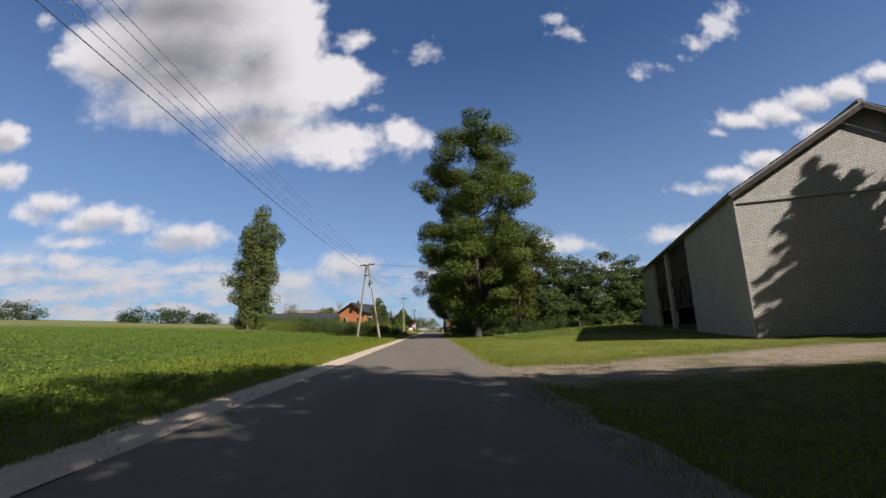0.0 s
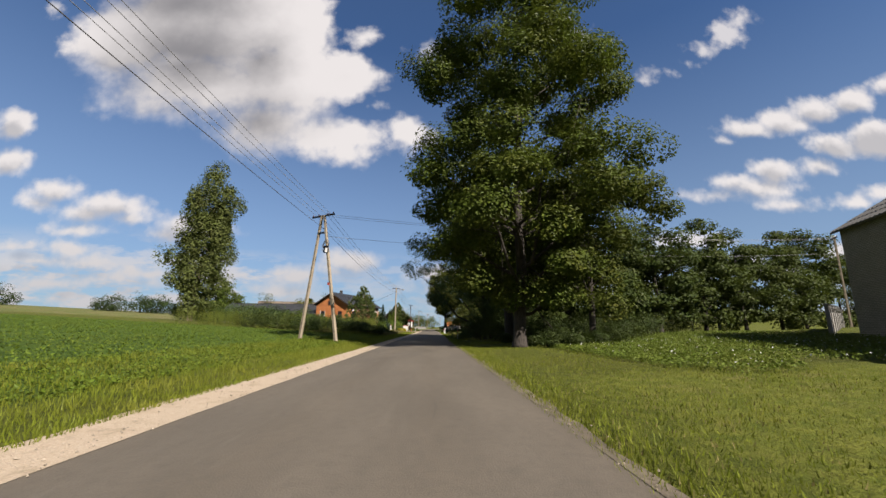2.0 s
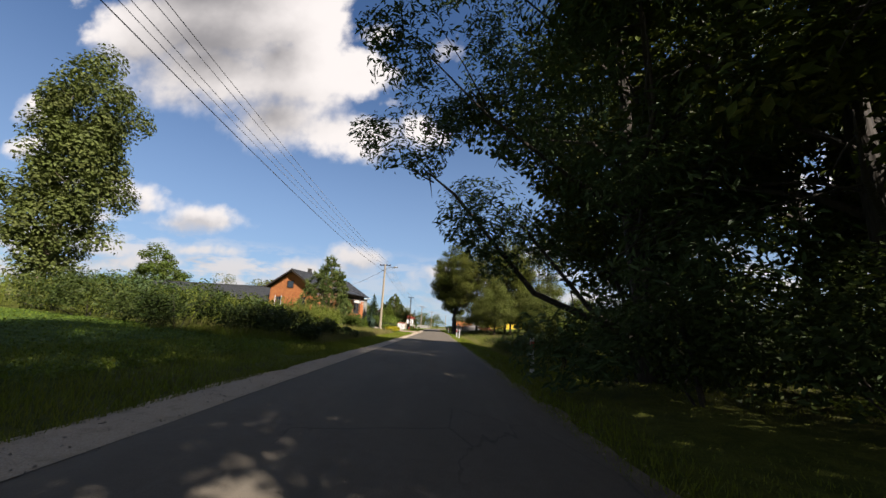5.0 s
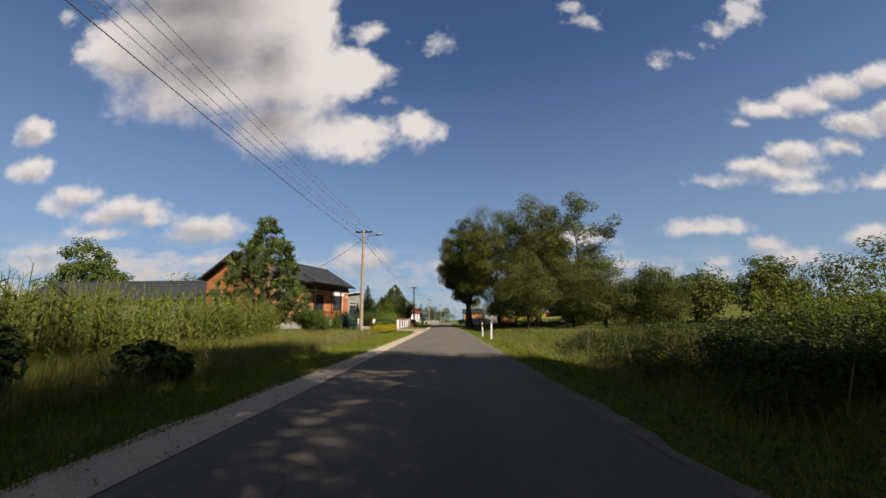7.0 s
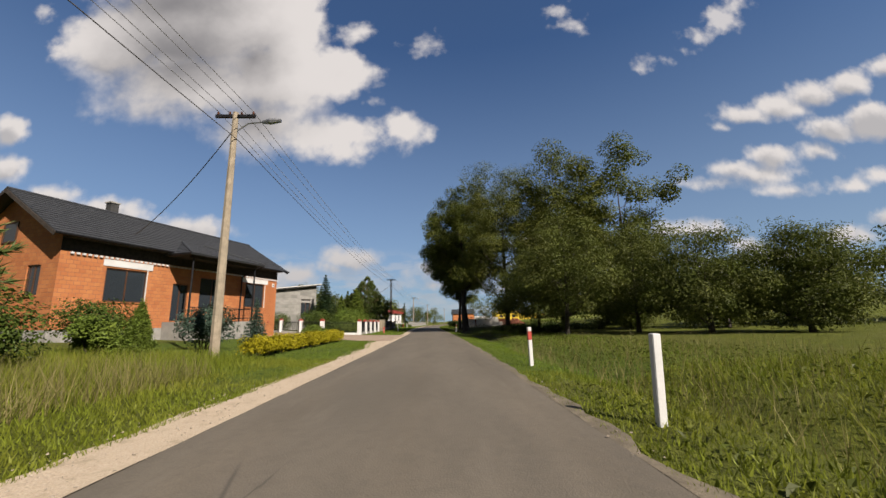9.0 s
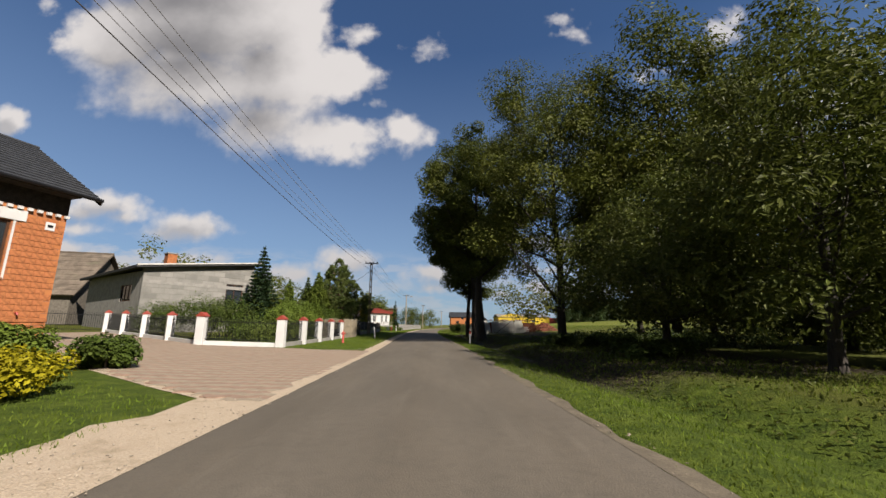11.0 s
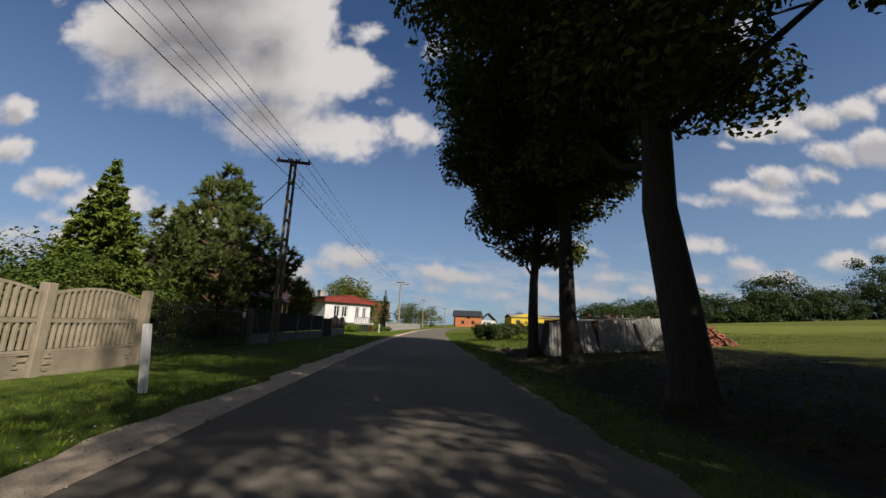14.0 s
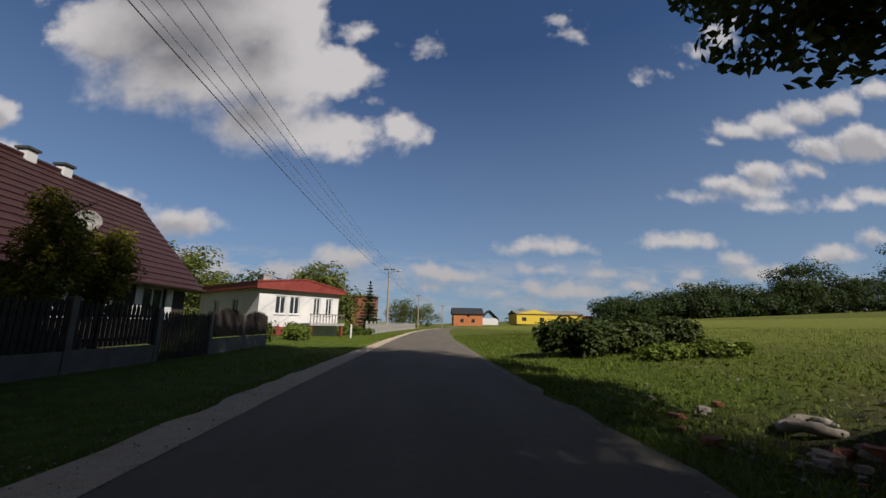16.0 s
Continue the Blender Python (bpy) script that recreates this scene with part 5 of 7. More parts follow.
def build_far_buildings():
    # long low farm building behind the orange house
    ob = thing("farm_building", (-25.0, 113.5, 0.6), "long low grey farm building under a dark roof", "farm building")
    shell(ob, 23, 9, 0.0, 3.4, [("S", -20, -19, 1.2, 2.2), ("S", -15, -14, 1.2, 2.2), ("S", -10, -9, 1.2, 2.2), ("S", -5, -4, 1.2, 2.2)], "concrete")
    for a in (-20, -15, -10, -5):
        window(ob, "S", 0.0, a, a + 1, 1.2, 2.2, "frame_white", None, 1)
    gable_roof(ob, 23, 9, 3.4, 5.7, "roof_dark", 0.5, 8, "x")
    # grey block outbuilding with a shallow roof
    ob = thing("outbuilding", (-17.1, 149.6, 0.36), "unrendered grey block outbuilding under a shallow felt roof", "outbuilding", "", 54)
    W, L, hi, lo, back = 9.2, 13.0, 6.75, 5.35, 4.7
    bm = pierced(-W, 0, -0.8, lo - 0.3, [(-2.6, -1.0, 2.1, 4.5)], 0.0, 0.3, "S")
    prism(bm, [(-W, lo - 0.3), (0, lo - 0.3), (0, hi - 0.1), (-W, lo - 0.1)], 0.0, 0.3)
    part("wall", bm, M["block_grey"], ob)
    part("wall", prismed([(-W, -0.8), (0, -0.8), (0, hi - 0.4), (-W, lo - 0.5)], L - 0.3, L), M["block_grey"], ob)
    part("wall", pierced(0.303, L - 0.303, -0.8, back + 0.3, [(2.0, 4.4, 2.6, 4.0)], -W, -W + 0.3, "E"), M["concrete"], ob, "grey rendered side wall")
    part("wall", pierced(0.303, L - 0.303, -0.8, hi - 0.5, [], -0.3, 0, "E"), M["block_grey"], ob)
    window(ob, "S", 0.0, -2.6, -1.0, 2.1, 4.5, "frame_brown", None, 1)
    window(ob, "W", -W, 2.0, 4.4, 2.6, 4.0, "frame_brown", None, 2)
    part("lintel", boxed(-2.9, -0.7, -0.02, -0.003, 4.52, 4.8), M["concrete"], ob)
    part("ring_beam", boxed(-W, 0, -0.02, -0.003, 4.0, 4.3), M["concrete"], ob)
    bm = bmesh.new()
    quad_slab(bm, (-W - 0.7, -0.5, lo), (0.5, -0.5, hi + 0.12), (0.5, L + 0.4, hi - 0.2), (-W - 0.7, L + 0.4, lo - 0.3), 0.2)
    part("roof", bm, M["tar"], ob)
    bm = bmesh.new()
    quad_slab(bm, (-W - 0.7, -0.56, lo + 0.06), (0.52, -0.56, hi + 0.18), (0.52, -0.5, hi + 0.18), (-W - 0.7, -0.5, lo + 0.06), 0.1)
    part("fascia", bm, M["eternit"], ob, "pale sheet edge of the roof")
    chimney(ob, -6.2, 3.4, 5.2, 7.1, 0.75, "orange")
    ob3 = thing("barn", (-35.2, 150.5, 1.0), "weathered barn with a grey-brown roof beyond the yard", "barn", "", 12)
    shell(ob3, 20, 10, 0.0, 3.3, [("S", -9, -6, 0.1, 2.8)], "wood_grey", 0.3, (7.9, "EW"))
    window(ob3, "S", 0.0, -9, -6, 0.1, 2.8, "wood_dark", None, 1, door=True)
    gable_roof(ob3, 20, 10, 3.3, 7.9, "roof_old", 0.5, 9, "x", 0.0)


def build_roadside_houses():
    # low house under a brown metal-tile roof
    ob = thing("house", (-11.1, 162.0, 0.1), "old wooden house with a steep brown metal roof and white windows", "house")
    W, L, eave, ridge = 6.2, 13.2, 3.0, 6.55
    holes = [("E", 10.6, 11.8, 1.15, 2.35), ("E", 7.4, 8.6, 1.15, 2.35), ("E", 3.5, 4.7, 1.15, 2.35), ("N", -2.6, -1.5, 1.15, 2.35), ("N", -5.6, -4.5, 1.15, 2.35)]
    shell(ob, W, L, 0.0, eave, holes, "wood_dark", 0.25, (ridge, "SN"))
    for f, a0, a1, z0, z1 in holes:
        plane = 0.0 if f == "E" else L
        window(ob, f, plane, a0, a1, z0, z1, "frame_white", "frame_white", 1, "frame_white")
    for k in (6.9, 8.7, 10.1, 11.9):
        part("shutter", boxed(0.004, 0.04, k, k + 0.4, 1.1, 2.4), M["frame_white"], ob, "white painted shutter")
    gable_roof(ob, W, L, eave, ridge, "roof_brown", 0.55, 16)
    chimney(ob, -W / 2, 8.3, 6.0, 6.8, 0.36, "white", "tar")
    chimney(ob, -W / 2, 9.7, 6.0, 6.8, 0.36, "white", "tar")
    dish = part("satellite_dish", dish_mesh(0.3), M["roof_grey"], ob)
    dish.matrix_basis = pose(1.5, 5.8, 3.75, 74, 0, 52)
    part("dish_arm", tubed([(0.0, 5.8, 2.2), (0.9, 5.8, 2.6), (1.46, 5.85, 3.0), (1.48, 5.85, 3.72)], 0.03, 6), M["steel"], ob)
    part("gutter", tubed([(0.6, -0.5, 2.42), (0.6, L + 0.5, 2.42)], 0.06, 8), M["roof_brown"], ob)
    # white house with a low red roof, set at an angle
    ob = thing("house", (-11.6, 184.5, 0.15), "white rendered house with a shallow red sheet roof and a balcony", "house", "", -42)
    W, L, eave, ridge = 10.5, 6.6, 3.45, 4.2
    holes = [("E", 1.2, 2.0, 1.6, 2.9), ("E", 2.3, 3.1, 1.6, 2.9), ("E", 4.3, 4.9, 1.6, 2.9), ("E", 5.4, 6.0, 1.6, 2.9), ("S", -4.2, -3.2, 1.5, 2.7), ("S", -7.6, -6.6, 1.5, 2.7)]
    shell(ob, W, L, 0.0, eave, holes, "white", 0.3)
    for f, a0, a1, z0, z1 in holes:
        window(ob, f, 0.0, a0, a1, z0, z1, "frame_white", "frame_white", 1)
    for face_dims in ((0.004, 0.02, 0, 3.3, 0, 0.7), (-W, 0.0, -0.02, -0.004, 0, 0.7)):
        part("plinth", boxed(*face_dims), M["roof_red"], ob, "red painted plinth")
    bm = bmesh.new()
    prism(bm, [(-0.4, 3.3), (L + 0.4, 3.3), (L + 0.4, 3.6), (L / 2, ridge), (-0.4, 3.75)], 0.03, 0.4, True)
    part("red_fascia", bm, M["roof_red"], ob, "red sheet fascia under a shallow gable")
    part("red_fascia", boxed(-W - 0.3, 0.02, -0.4, -0.05, 3.35, 3.8), M["roof_red"], ob)
    for ya, za in ((-0.45, 3.8), (L + 0.45, 3.62)):
        roof_slope(ob, (-W - 0.3, ya, za), (0.45, ya, za), (0.45, L / 2, ridge + 0.05), (-W - 0.3, L / 2, ridge + 0.05), M["roof_red"], 4, 0.02, 0.08, "roof_sheet")
    chimney(ob, -6.5, 3.5, 3.9, 5.0, 0.7, "concrete")
    part("balcony", boxed(0.02, 1.1, 3.4, 6.5, 0.8, 0.98), M["concrete"], ob)
    for k in range(12):
        part("baluster", boxed(1.02, 1.07, 3.45 + k * 0.27, 3.5 + k * 0.27, 0.982, 1.6), M["wood_grey"], ob)
    part("rail", boxed(1.0, 1.09, 3.4, 6.5, 1.602, 1.67), M["wood_grey"], ob)
    for k in (3.6, 6.3):
        part("balcony_post", boxed(0.9, 1.05, k - 0.08, k + 0.08, -0.1, 0.798), M["roof_red"], ob)
    # orange brick building farther on
    ob = thing("house", (-9.5, 228, 0.3), "unrendered brick house with a flat roof farther along the road", "house")
    shell(ob, 8, 11, 0.0, 6.0, [("E", 2, 3.2, 1.2, 2.6), ("E", 6, 7.2, 1.2, 2.6), ("S", -5, -3.8, 3.8, 5.0)], "red_brick")
    for f, a0, a1, z0, z1 in [("E", 2, 3.2, 1.2, 2.6), ("E", 6, 7.2, 1.2, 2.6), ("S", -5, -3.8, 3.8, 5.0)]:
        window(ob, f, 0.0, a0, a1, z0, z1, "frame_white", None, 1)
    bm = bmesh.new()
    quad_slab(bm, (-8.4, -0.4, 6.0), (0.4, -0.4, 6.0), (0.4, 11.4, 6.4), (-8.4, 11.4, 6.4), 0.2)
    part("roof", bm, M["concrete"], ob)
    # brick house and yellow hall in the distance
    ob = thing("house", (27, 330, 0.8), "distant orange brick house with a dark roof", "house")
    shell(ob, 13, 10, 0.0, 5.5, [("S", -10, -8.5, 1.5, 3), ("S", -5, -3.5, 1.5, 3), ("S", -7.2, -5.8, 4.0, 5.2)], "brick_orange")
    for a0, a1, z0, z1 in ((-10, -8.5, 1.5, 3), (-5, -3.5, 1.5, 3), (-7.2, -5.8, 4.0, 5.2)):
        window(ob, "S", 0.0, a0, a1, z0, z1, "frame_brown", None, 1)
    gable_roof(ob, 13, 10, 5.5, 8.0, "roof_dark", 0.6, 8, "x")
    ob = thing("hall", (62.5, 306, 1.9), "low yellow rendered hall with a shallow grey roof", "hall")
    cuts = [("S", -24.0, -22.2, 1.2, 2.6), ("S", -17.0, -15.2, 1.2, 2.6), ("S", -9.0, -7.2, 1.2, 2.6)]
    shell(ob, 26, 14, 0.0, 4.0, cuts, "plaster_yellow")
    for _, a0, a1, z0, z1 in cuts:
        window(ob, "S", 0.0, a0, a1, z0, z1, "frame_brown", None, 2)
    bm = bmesh.new()
    prism(bm, [(-26, 4.0), (-12, 4.0), (-19, 5.6)], 0.0, 0.3)
    part("gable_wall", bm, M["plaster_yellow"], ob)
    gable_roof(ob, 26, 14, 4.02, 5.4, "roof_grey", 0.4, 4, "x")
    part("red_annex", boxed(0.01, 7, 0, 8, 0, 3.6), M["red_paint"], ob, "red flat-roofed annex")
    ob = thing("house", (37, 345, 1.4), "distant white house under a dark steep roof", "house")
    shell(ob, 8, 9, 0.0, 3.2, [], "white")
    gable_roof(ob, 8, 9, 3.2, 7.0, "roof_dark", 0.5, 6)


def dish_mesh(r):
    bm = bmesh.new()
    rings = [[bm.verts.new((math.cos(a) * r * s, math.sin(a) * r * s, 0.18 * r * s * s)) for a in (2 * math.pi * k / 20 for k in range(20))] for s in (0.02, 0.35, 0.7, 1.0)]
    for p, q in zip(rings, rings[1:]):
        for k in range(20):
            bm.faces.new((p[k], p[(k + 1) % 20], q[(k + 1) % 20], q[k]))
    bm.faces.new(rings[0])
    return bm


build_barn()
brick_house = build_brick_house()
build_far_buildings()
build_roadside_houses()

# ---- power line ----
def insulator(parent, p):
    part("insulator", tubed([p, (p[0], p[1], p[2] + 0.07), (p[0], p[1], p[2] + 0.14)], [0.035, 0.05, 0.02], 8), M["porcelain"], parent)


def crossarm(ob, z, half, name="crossarm", n=4):
    arm = part(name, boxed(-half, half, -0.05, 0.05, z - 0.06, z + 0.06), M["iron"], ob)
    for k in range(n):
        insulator(arm, (-half + 0.08 + (2 * half - 0.16) * k / (n - 1), 0, z + 0.061))


def frame_pole(x, y, h):
    """Two concrete legs leaning together under a crossarm."""
    ob = thing("power_pole", (x, y, gz(x, y)), "two-legged weathered concrete power pole with a crossarm and cable coil", "power pole", "power line", -31.8)
    for s in (-1, 1):
        foot, head = Vector((s * 1.9, 0, -0.3)), Vector((s * 0.13 - 0.7, 0.33, h))
        leg = part("leg", tubed([foot, foot.lerp(head, 0.5), head], [0.14, 0.125, 0.105], 4), M["pole_concrete"], ob)
        for k in range(14):
            p = foot.lerp(head, 0.1 + k * 0.06)
            part("hole", boxed(p.x - 0.018, p.x + 0.018, p.y - 0.1, p.y + 0.1, p.z - 0.035, p.z + 0.035), M["iron"], leg)
    part("brace", boxed(-1.05, -0.35, 0.2, 0.32, h - 1.5, h - 1.38), M["iron"], ob)
    arm = part("crossarm", boxed(-1.9, 0.5, 0.28, 0.38, h - 0.1, h + 0.02), M["iron"], ob)
    for k in (-1.8, -1.2, -0.2, 0.4):
        insulator(arm, (k, 0.33, h + 0.021))
    part("junction_box", boxed(0.06, 0.36, -0.1, 0.14, h - 3.1, h - 2.6), M["iron"], ob, "dark splice box with a white cover")
    part("white_cover", tubed([(0.34, -0.12, h - 3.1), (0.4, -0.14, h - 2.8)], [0.11, 0.09], 8), M["frame_white"], ob)
    for k, r in enumerate((0.3, 0.24, 0.34)):
        ring = [(0.2 + r * math.cos(a), -0.03 * k, h - 2.5 - 0.1 * k + r * 1.3 * math.sin(a)) for a in (2 * math.pi * n / 16 for n in range(17))]
        part("cable_coil", tubed(ring, 0.022, 5), M["cable"], ob)
    part("drop_cable", tubed([(-0.5, 0.2, h), (-0.2, 0.1, h - 1.2), (0.15, 0.0, h - 2.2)], 0.02, 5), M["cable"], ob)
    part("warning_plate", boxed(0.72, 0.92, -0.1, -0.07, h - 5.6, h - 5.4), M["red_paint"], ob)
    return ob


def lattice_pole(x, y, h, label, lamp=False, mat="pole_concrete", turn=0.0, double=False):
    ob = thing("power_pole", (x, y, gz(x, y)), label, "power pole", "power line", turn)
    for sx in ((-0.1, 0.1) if double else (0.0,)):
        shaft = part("shaft", tubed([(sx, 0, -0.3), (sx, 0, h * 0.5), (sx, 0, h)], [0.17 if not double else 0.1, 0.14 if not double else 0.085, 0.105 if not double else 0.07], 4 if double else 8), M[mat], ob)
    if double:
        for k in range(9):
            part("rung", boxed(-0.1, 0.1, -0.06, 0.06, 1.0 + k * h / 9.5, 1.14 + k * h / 9.5), M[mat], ob)
    crossarm(ob, h - 0.15, 0.75)
    if lamp:
        part("lamp_arm", tubed([(0.05, 0, h - 0.8), (0.5, 0, h - 0.45), (1.15, 0, h - 0.38)], 0.03, 6), M["steel"], ob)
        part("lamp_head", tubed([(1.05, 0, h - 0.4), (1.35, 0, h - 0.36), (1.75, 0, h - 0.33)], [0.06, 0.13, 0.07], 8), M["steel"], ob)
    else:
        loop = [(0.25 + 0.25 * math.sin(a), 0.12, h - 0.7 - 0.35 * (1 - math.cos(a))) for a in (2 * math.pi * k / 12 for k in range(13))]
        part("cable_loop", tubed(loop, 0.012, 4), M["cable"], ob)
    return ob


POLES = [(-8.6, -8.0, 9.7), (-8.13, 50.7, 9.6), (-7.2, 104.2, 9.2), (-6.5, 156.7, 8.6), (-5.1, 212.0, 8.9), (-1.2, 262.0, 8.8), (8.0, 312.0, 8.6)]
lattice_pole(*POLES[0], "grey concrete power pole beside the field", turn=0)
frame_pole(*POLES[1])
lattice_pole(*POLES[2], "slim concrete power pole carrying a street lamp", True)
lattice_pole(*POLES[3], "twin-shaft weathered power pole beside the garden pine", False, "pole_wood", 10, True)
lattice_pole(*POLES[4], "concrete power pole with a street lamp at the verge", True)
lattice_pole(*POLES[5], "distant concrete power pole at the verge")
lattice_pole(*POLES[6], "distant concrete power pole at the verge")
side_pole = lattice_pole(46.0, 63.0, 10.5, "weathered power pole behind the barn", False, "pole_concrete", 60, True)


def sagging(p, q, sag, n=14):
    p, q = Vector(p), Vector(q)
    return [tuple(p.lerp(q, k / n) - Vector((0, 0, 4 * sag * (k / n) * (1 - k / n)))) for k in range(n + 1)]


def wires():
    heads = [(-8.55, 51.35, 9.6) if p == POLES[1] else p for p in POLES]
    for (x0, y0, h0), (x1, y1, h1) in zip(heads, heads[1:]):
        ob = thing("overhead_wires", (0, 0, 0), "thin overhead power wires sagging between poles", "power wires", "power line")
        a, b = gz(x0, y0) + h0, gz(x1, y1) + h1
        for k in (-0.66, -0.3, 0.3, 0.66):
            part("wire", tubed(sagging((x0 + k, y0, a + 0.05), (x1 + k, y1, b + 0.05), 0.75), 0.012, 5), M["wire"], ob)
        part("bundled_cable", tubed(sagging((x0 + 0.12, y0, a - 1.1), (x1 + 0.12, y1, b - 1.1), 0.7), 0.016, 5), M["cable"], ob, "thicker twisted black cable")
    ob = thing("overhead_wires", (0, 0, 0), "thin wires crossing the road to the barn side", "power wires", "power line")
    x0, y0, h0 = heads[1]
    for k, dz in ((-0.3, 0.0), (0.3, 0.0), (0.0, -1.7)):
        part("wire", tubed(sagging((x0 + 0.3, y0 + k, gz(x0, y0) + h0 + dz), (46.0, 63 + k, gz(46, 63) + 10.3 + dz), 0.9), 0.011, 5), M["wire"], ob)
    ob = thing("overhead_wires", (0, 0, 0), "black service cable from a pole to the brick house", "power wires")
    part("wire", tubed(sagging((-7.3, 104.2, 8.5), (-15.2, 110.5, 6.0), 0.35), 0.018, 4), M["cable"], ob)
    ob = thing("overhead_wires", (0, 0, 0), "black service cable from a pole to the old wooden house", "power wires")
    part("wire", tubed(sagging((-6.6, 156.7, 7.6), (-12.0, 160.5, 5.2), 0.3), 0.018, 4), M["cable"], ob)


wires()


# ---- marker posts, hydrant ----
def marker_post(x, y, label, lean=0.0, band=True, h=1.05):
    ob = thing("marker_post", (x, y, gz(x, y)), label, "marker post", "roadside marker posts")
    ob.matrix_basis = pose(x, y, gz(x, y), 0, lean, 0)
    part("post", boxed(-0.052, 0.052, -0.05, 0.05, -0.1, h - 0.35 if band else h, bevel=0.012), M["white_post"], ob)
    if band:
        part("band", boxed(-0.054, 0.054, -0.052, 0.052, h - 0.348, h - 0.12, bevel=0.008), M["red_paint"], ob, "red painted band")
        part("top", boxed(-0.052, 0.052, -0.05, 0.05, h - 0.118, h, bevel=0.012), M["white_post"], ob)
    return ob


marker_post(2.93, 95.0, "whitewashed concrete marker post in the verge", 2, False)
marker_post(3.04, 101.3, "whitewashed marker post with a red band in the verge", -1)
marker_post(3.41, 139.2, "whitewashed marker post with a red band, slightly tilted", 2)
marker_post(-4.35, 146.0, "whitewashed marker post leaning beside the concrete fence", -6, False)
marker_post(2.9, 62.5, "whitewashed marker post far along the verge", 0)
marker_post(-5.6, 187.0, "whitewashed marker post beside the far fence", 0, False)


def hydrant(x, y):
    ob = thing("fire_hydrant", (x, y, gz(x, y)), "weathered red cast-iron fire hydrant in the grass", "fire hydrant")
    ob.matrix_basis = ob.matrix_basis @ Matrix.Scale(0.86, 4)
    part("column", tubed([(0, 0, -0.05), (0, 0, 0.03), (0, 0, 0.06), (0, 0, 0.58)], [0.11, 0.11, 0.075, 0.07], 14), M["red_paint"], ob, "", True)
    part("head", tubed([(0, 0, 0.58), (0, 0, 0.62), (0, 0, 0.78), (0, 0, 0.82)], [0.07, 0.1, 0.1, 0.07], 14), M["red_paint"], ob, "", True)
    for s in (-1, 1):
        part("outlet", tubed([(s * 0.08, 0, 0.7), (s * 0.15, 0, 0.7), (s * 0.17, 0, 0.7)], [0.05, 0.05, 0.06], 10), M["red_paint"], ob)
    part("spindle", tubed([(0, 0, 0.82), (0, 0, 0.86), (0, 0, 0.93)], [0.05, 0.03, 0.025], 6), M["red_paint"], ob)


hydrant(-5.3, 137.0)


# ---- garden fences ----
def white_pier(x, y, label="whitewashed fence pier with a red pitched cap", h=1.5, turn=0.0):
    ob = thing("fence_pier", (x, y, gz(x, y)), label, "fence pier", "white fence piers", turn)
    part("shaft", boxed(-0.19, 0.19, -0.19, 0.19, -0.2, h - 0.16, bevel=0.01), M["white_post"], ob)
    bm = bmesh.new()
    prism(bm, [(-0.23, h - 0.158), (0.23, h - 0.158), (0.23, h - 0.12), (0.0, h + 0.06), (-0.23, h - 0.12)], -0.22, 0.22)
    part("cap", bm, M["cap_red"], ob, "red pitched cap")
    return ob


def iron_panel(p, q, z0, z1, label="black wrought-iron fence panel on a low white kerb", kerb="white_post", step=0.11, name="iron_fence", spear=True):
    """Bars between two piers on a low kerb wall."""
    (x0, y0), (x1, y1) = p, q
    L = math.hypot(x1 - x0, y1 - y0)
    turn = math.degrees(math.atan2(y1 - y0, x1 - x0))
    ob = thing(name, (x0, y0, 0), label, "iron fence", "iron fence sections", turn)
    g0, g1 = gz(x0, y0), gz(x1, y1)

    def lift(s):
        return g0 + (g1 - g0) * s
    if kerb:
        bm = bmesh.new()
        quad_slab(bm, (0.19, -0.09, g0 + z0 * 0.7), (L - 0.19, -0.09, g1 + z0 * 0.7), (L - 0.19, 0.09, g1 + z0 * 0.7), (0.19, 0.09, g0 + z0 * 0.7), z0 + 0.35)
        part("kerb", bm, M[kerb], ob, "low whitewashed kerb wall" if kerb == "white_post" else "low grey concrete kerb wall")
    for z in (z0 * 0.7 + 0.1, z1 - 0.18):
        part("rail", tubed([(0.15, 0, lift(0) + z), (L - 0.15, 0, lift(1) + z)], 0.022, 4), M["iron"], ob)
    n = int((L - 0.5) / step)
    bar = None
    for k in range(n):
        s = (0.25 + (L - 0.5) * k / max(1, n - 1)) / L
        if bar is None:
            bm = bmesh.new()
            tube(bm, [(0, 0, z0 * 0.7 + 0.02), (0, 0, z1 - 0.05), (0, 0, z1 + 0.03)], [0.012, 0.012, 0.003 if spear else 0.012], 4)
            o = part("bar", bm, M["iron"], ob)
            bar = o.data
        else:
            o = new("bar", bar)
            o.parent = ob
        o.location = (s * L, 0, lift(s))
    return ob


PIERS = [(-22.2, 139.0), (-19.3, 136.7), (-16.4, 134.4), (-13.5, 132.15), (-10.6, 129.9), (-7.0, 130.45)]
PIERS += [(-6.98 + 0.02 * k, 130.45 + 3.28 * k) for k in range(1, 5)]
for px, py in PIERS:
    white_pier(px, py, turn=38 if py > 130.5 and px < -9 else 0)
for a, b in zip(PIERS, PIERS[1:]):
    if a[0] > -7.5:
        iron_panel(a, b, 0.3, 1.32, "black wrought-iron fence panel on a low grey concrete kerb", "concrete")
    else:
        iron_panel(a, b, 0.3, 1.32)
iron_panel((-28.5, 137.0), (-22.5, 139.3), 0.08, 1.35, "grey iron yard gate at the end of the driveway", None, 0.12, "gate")


def concrete_panel(p, q, label="tan precast concrete fence panel with an arched slatted top"):
    (x0, y0), (x1, y1) = p, q
    L = math.hypot(x1 - x0, y1 - y0)
    turn = math.degrees(math.atan2(y1 - y0, x1 - x0))
    g = gz((x0 + x1) / 2, (y0 + y1) / 2) - 0.08
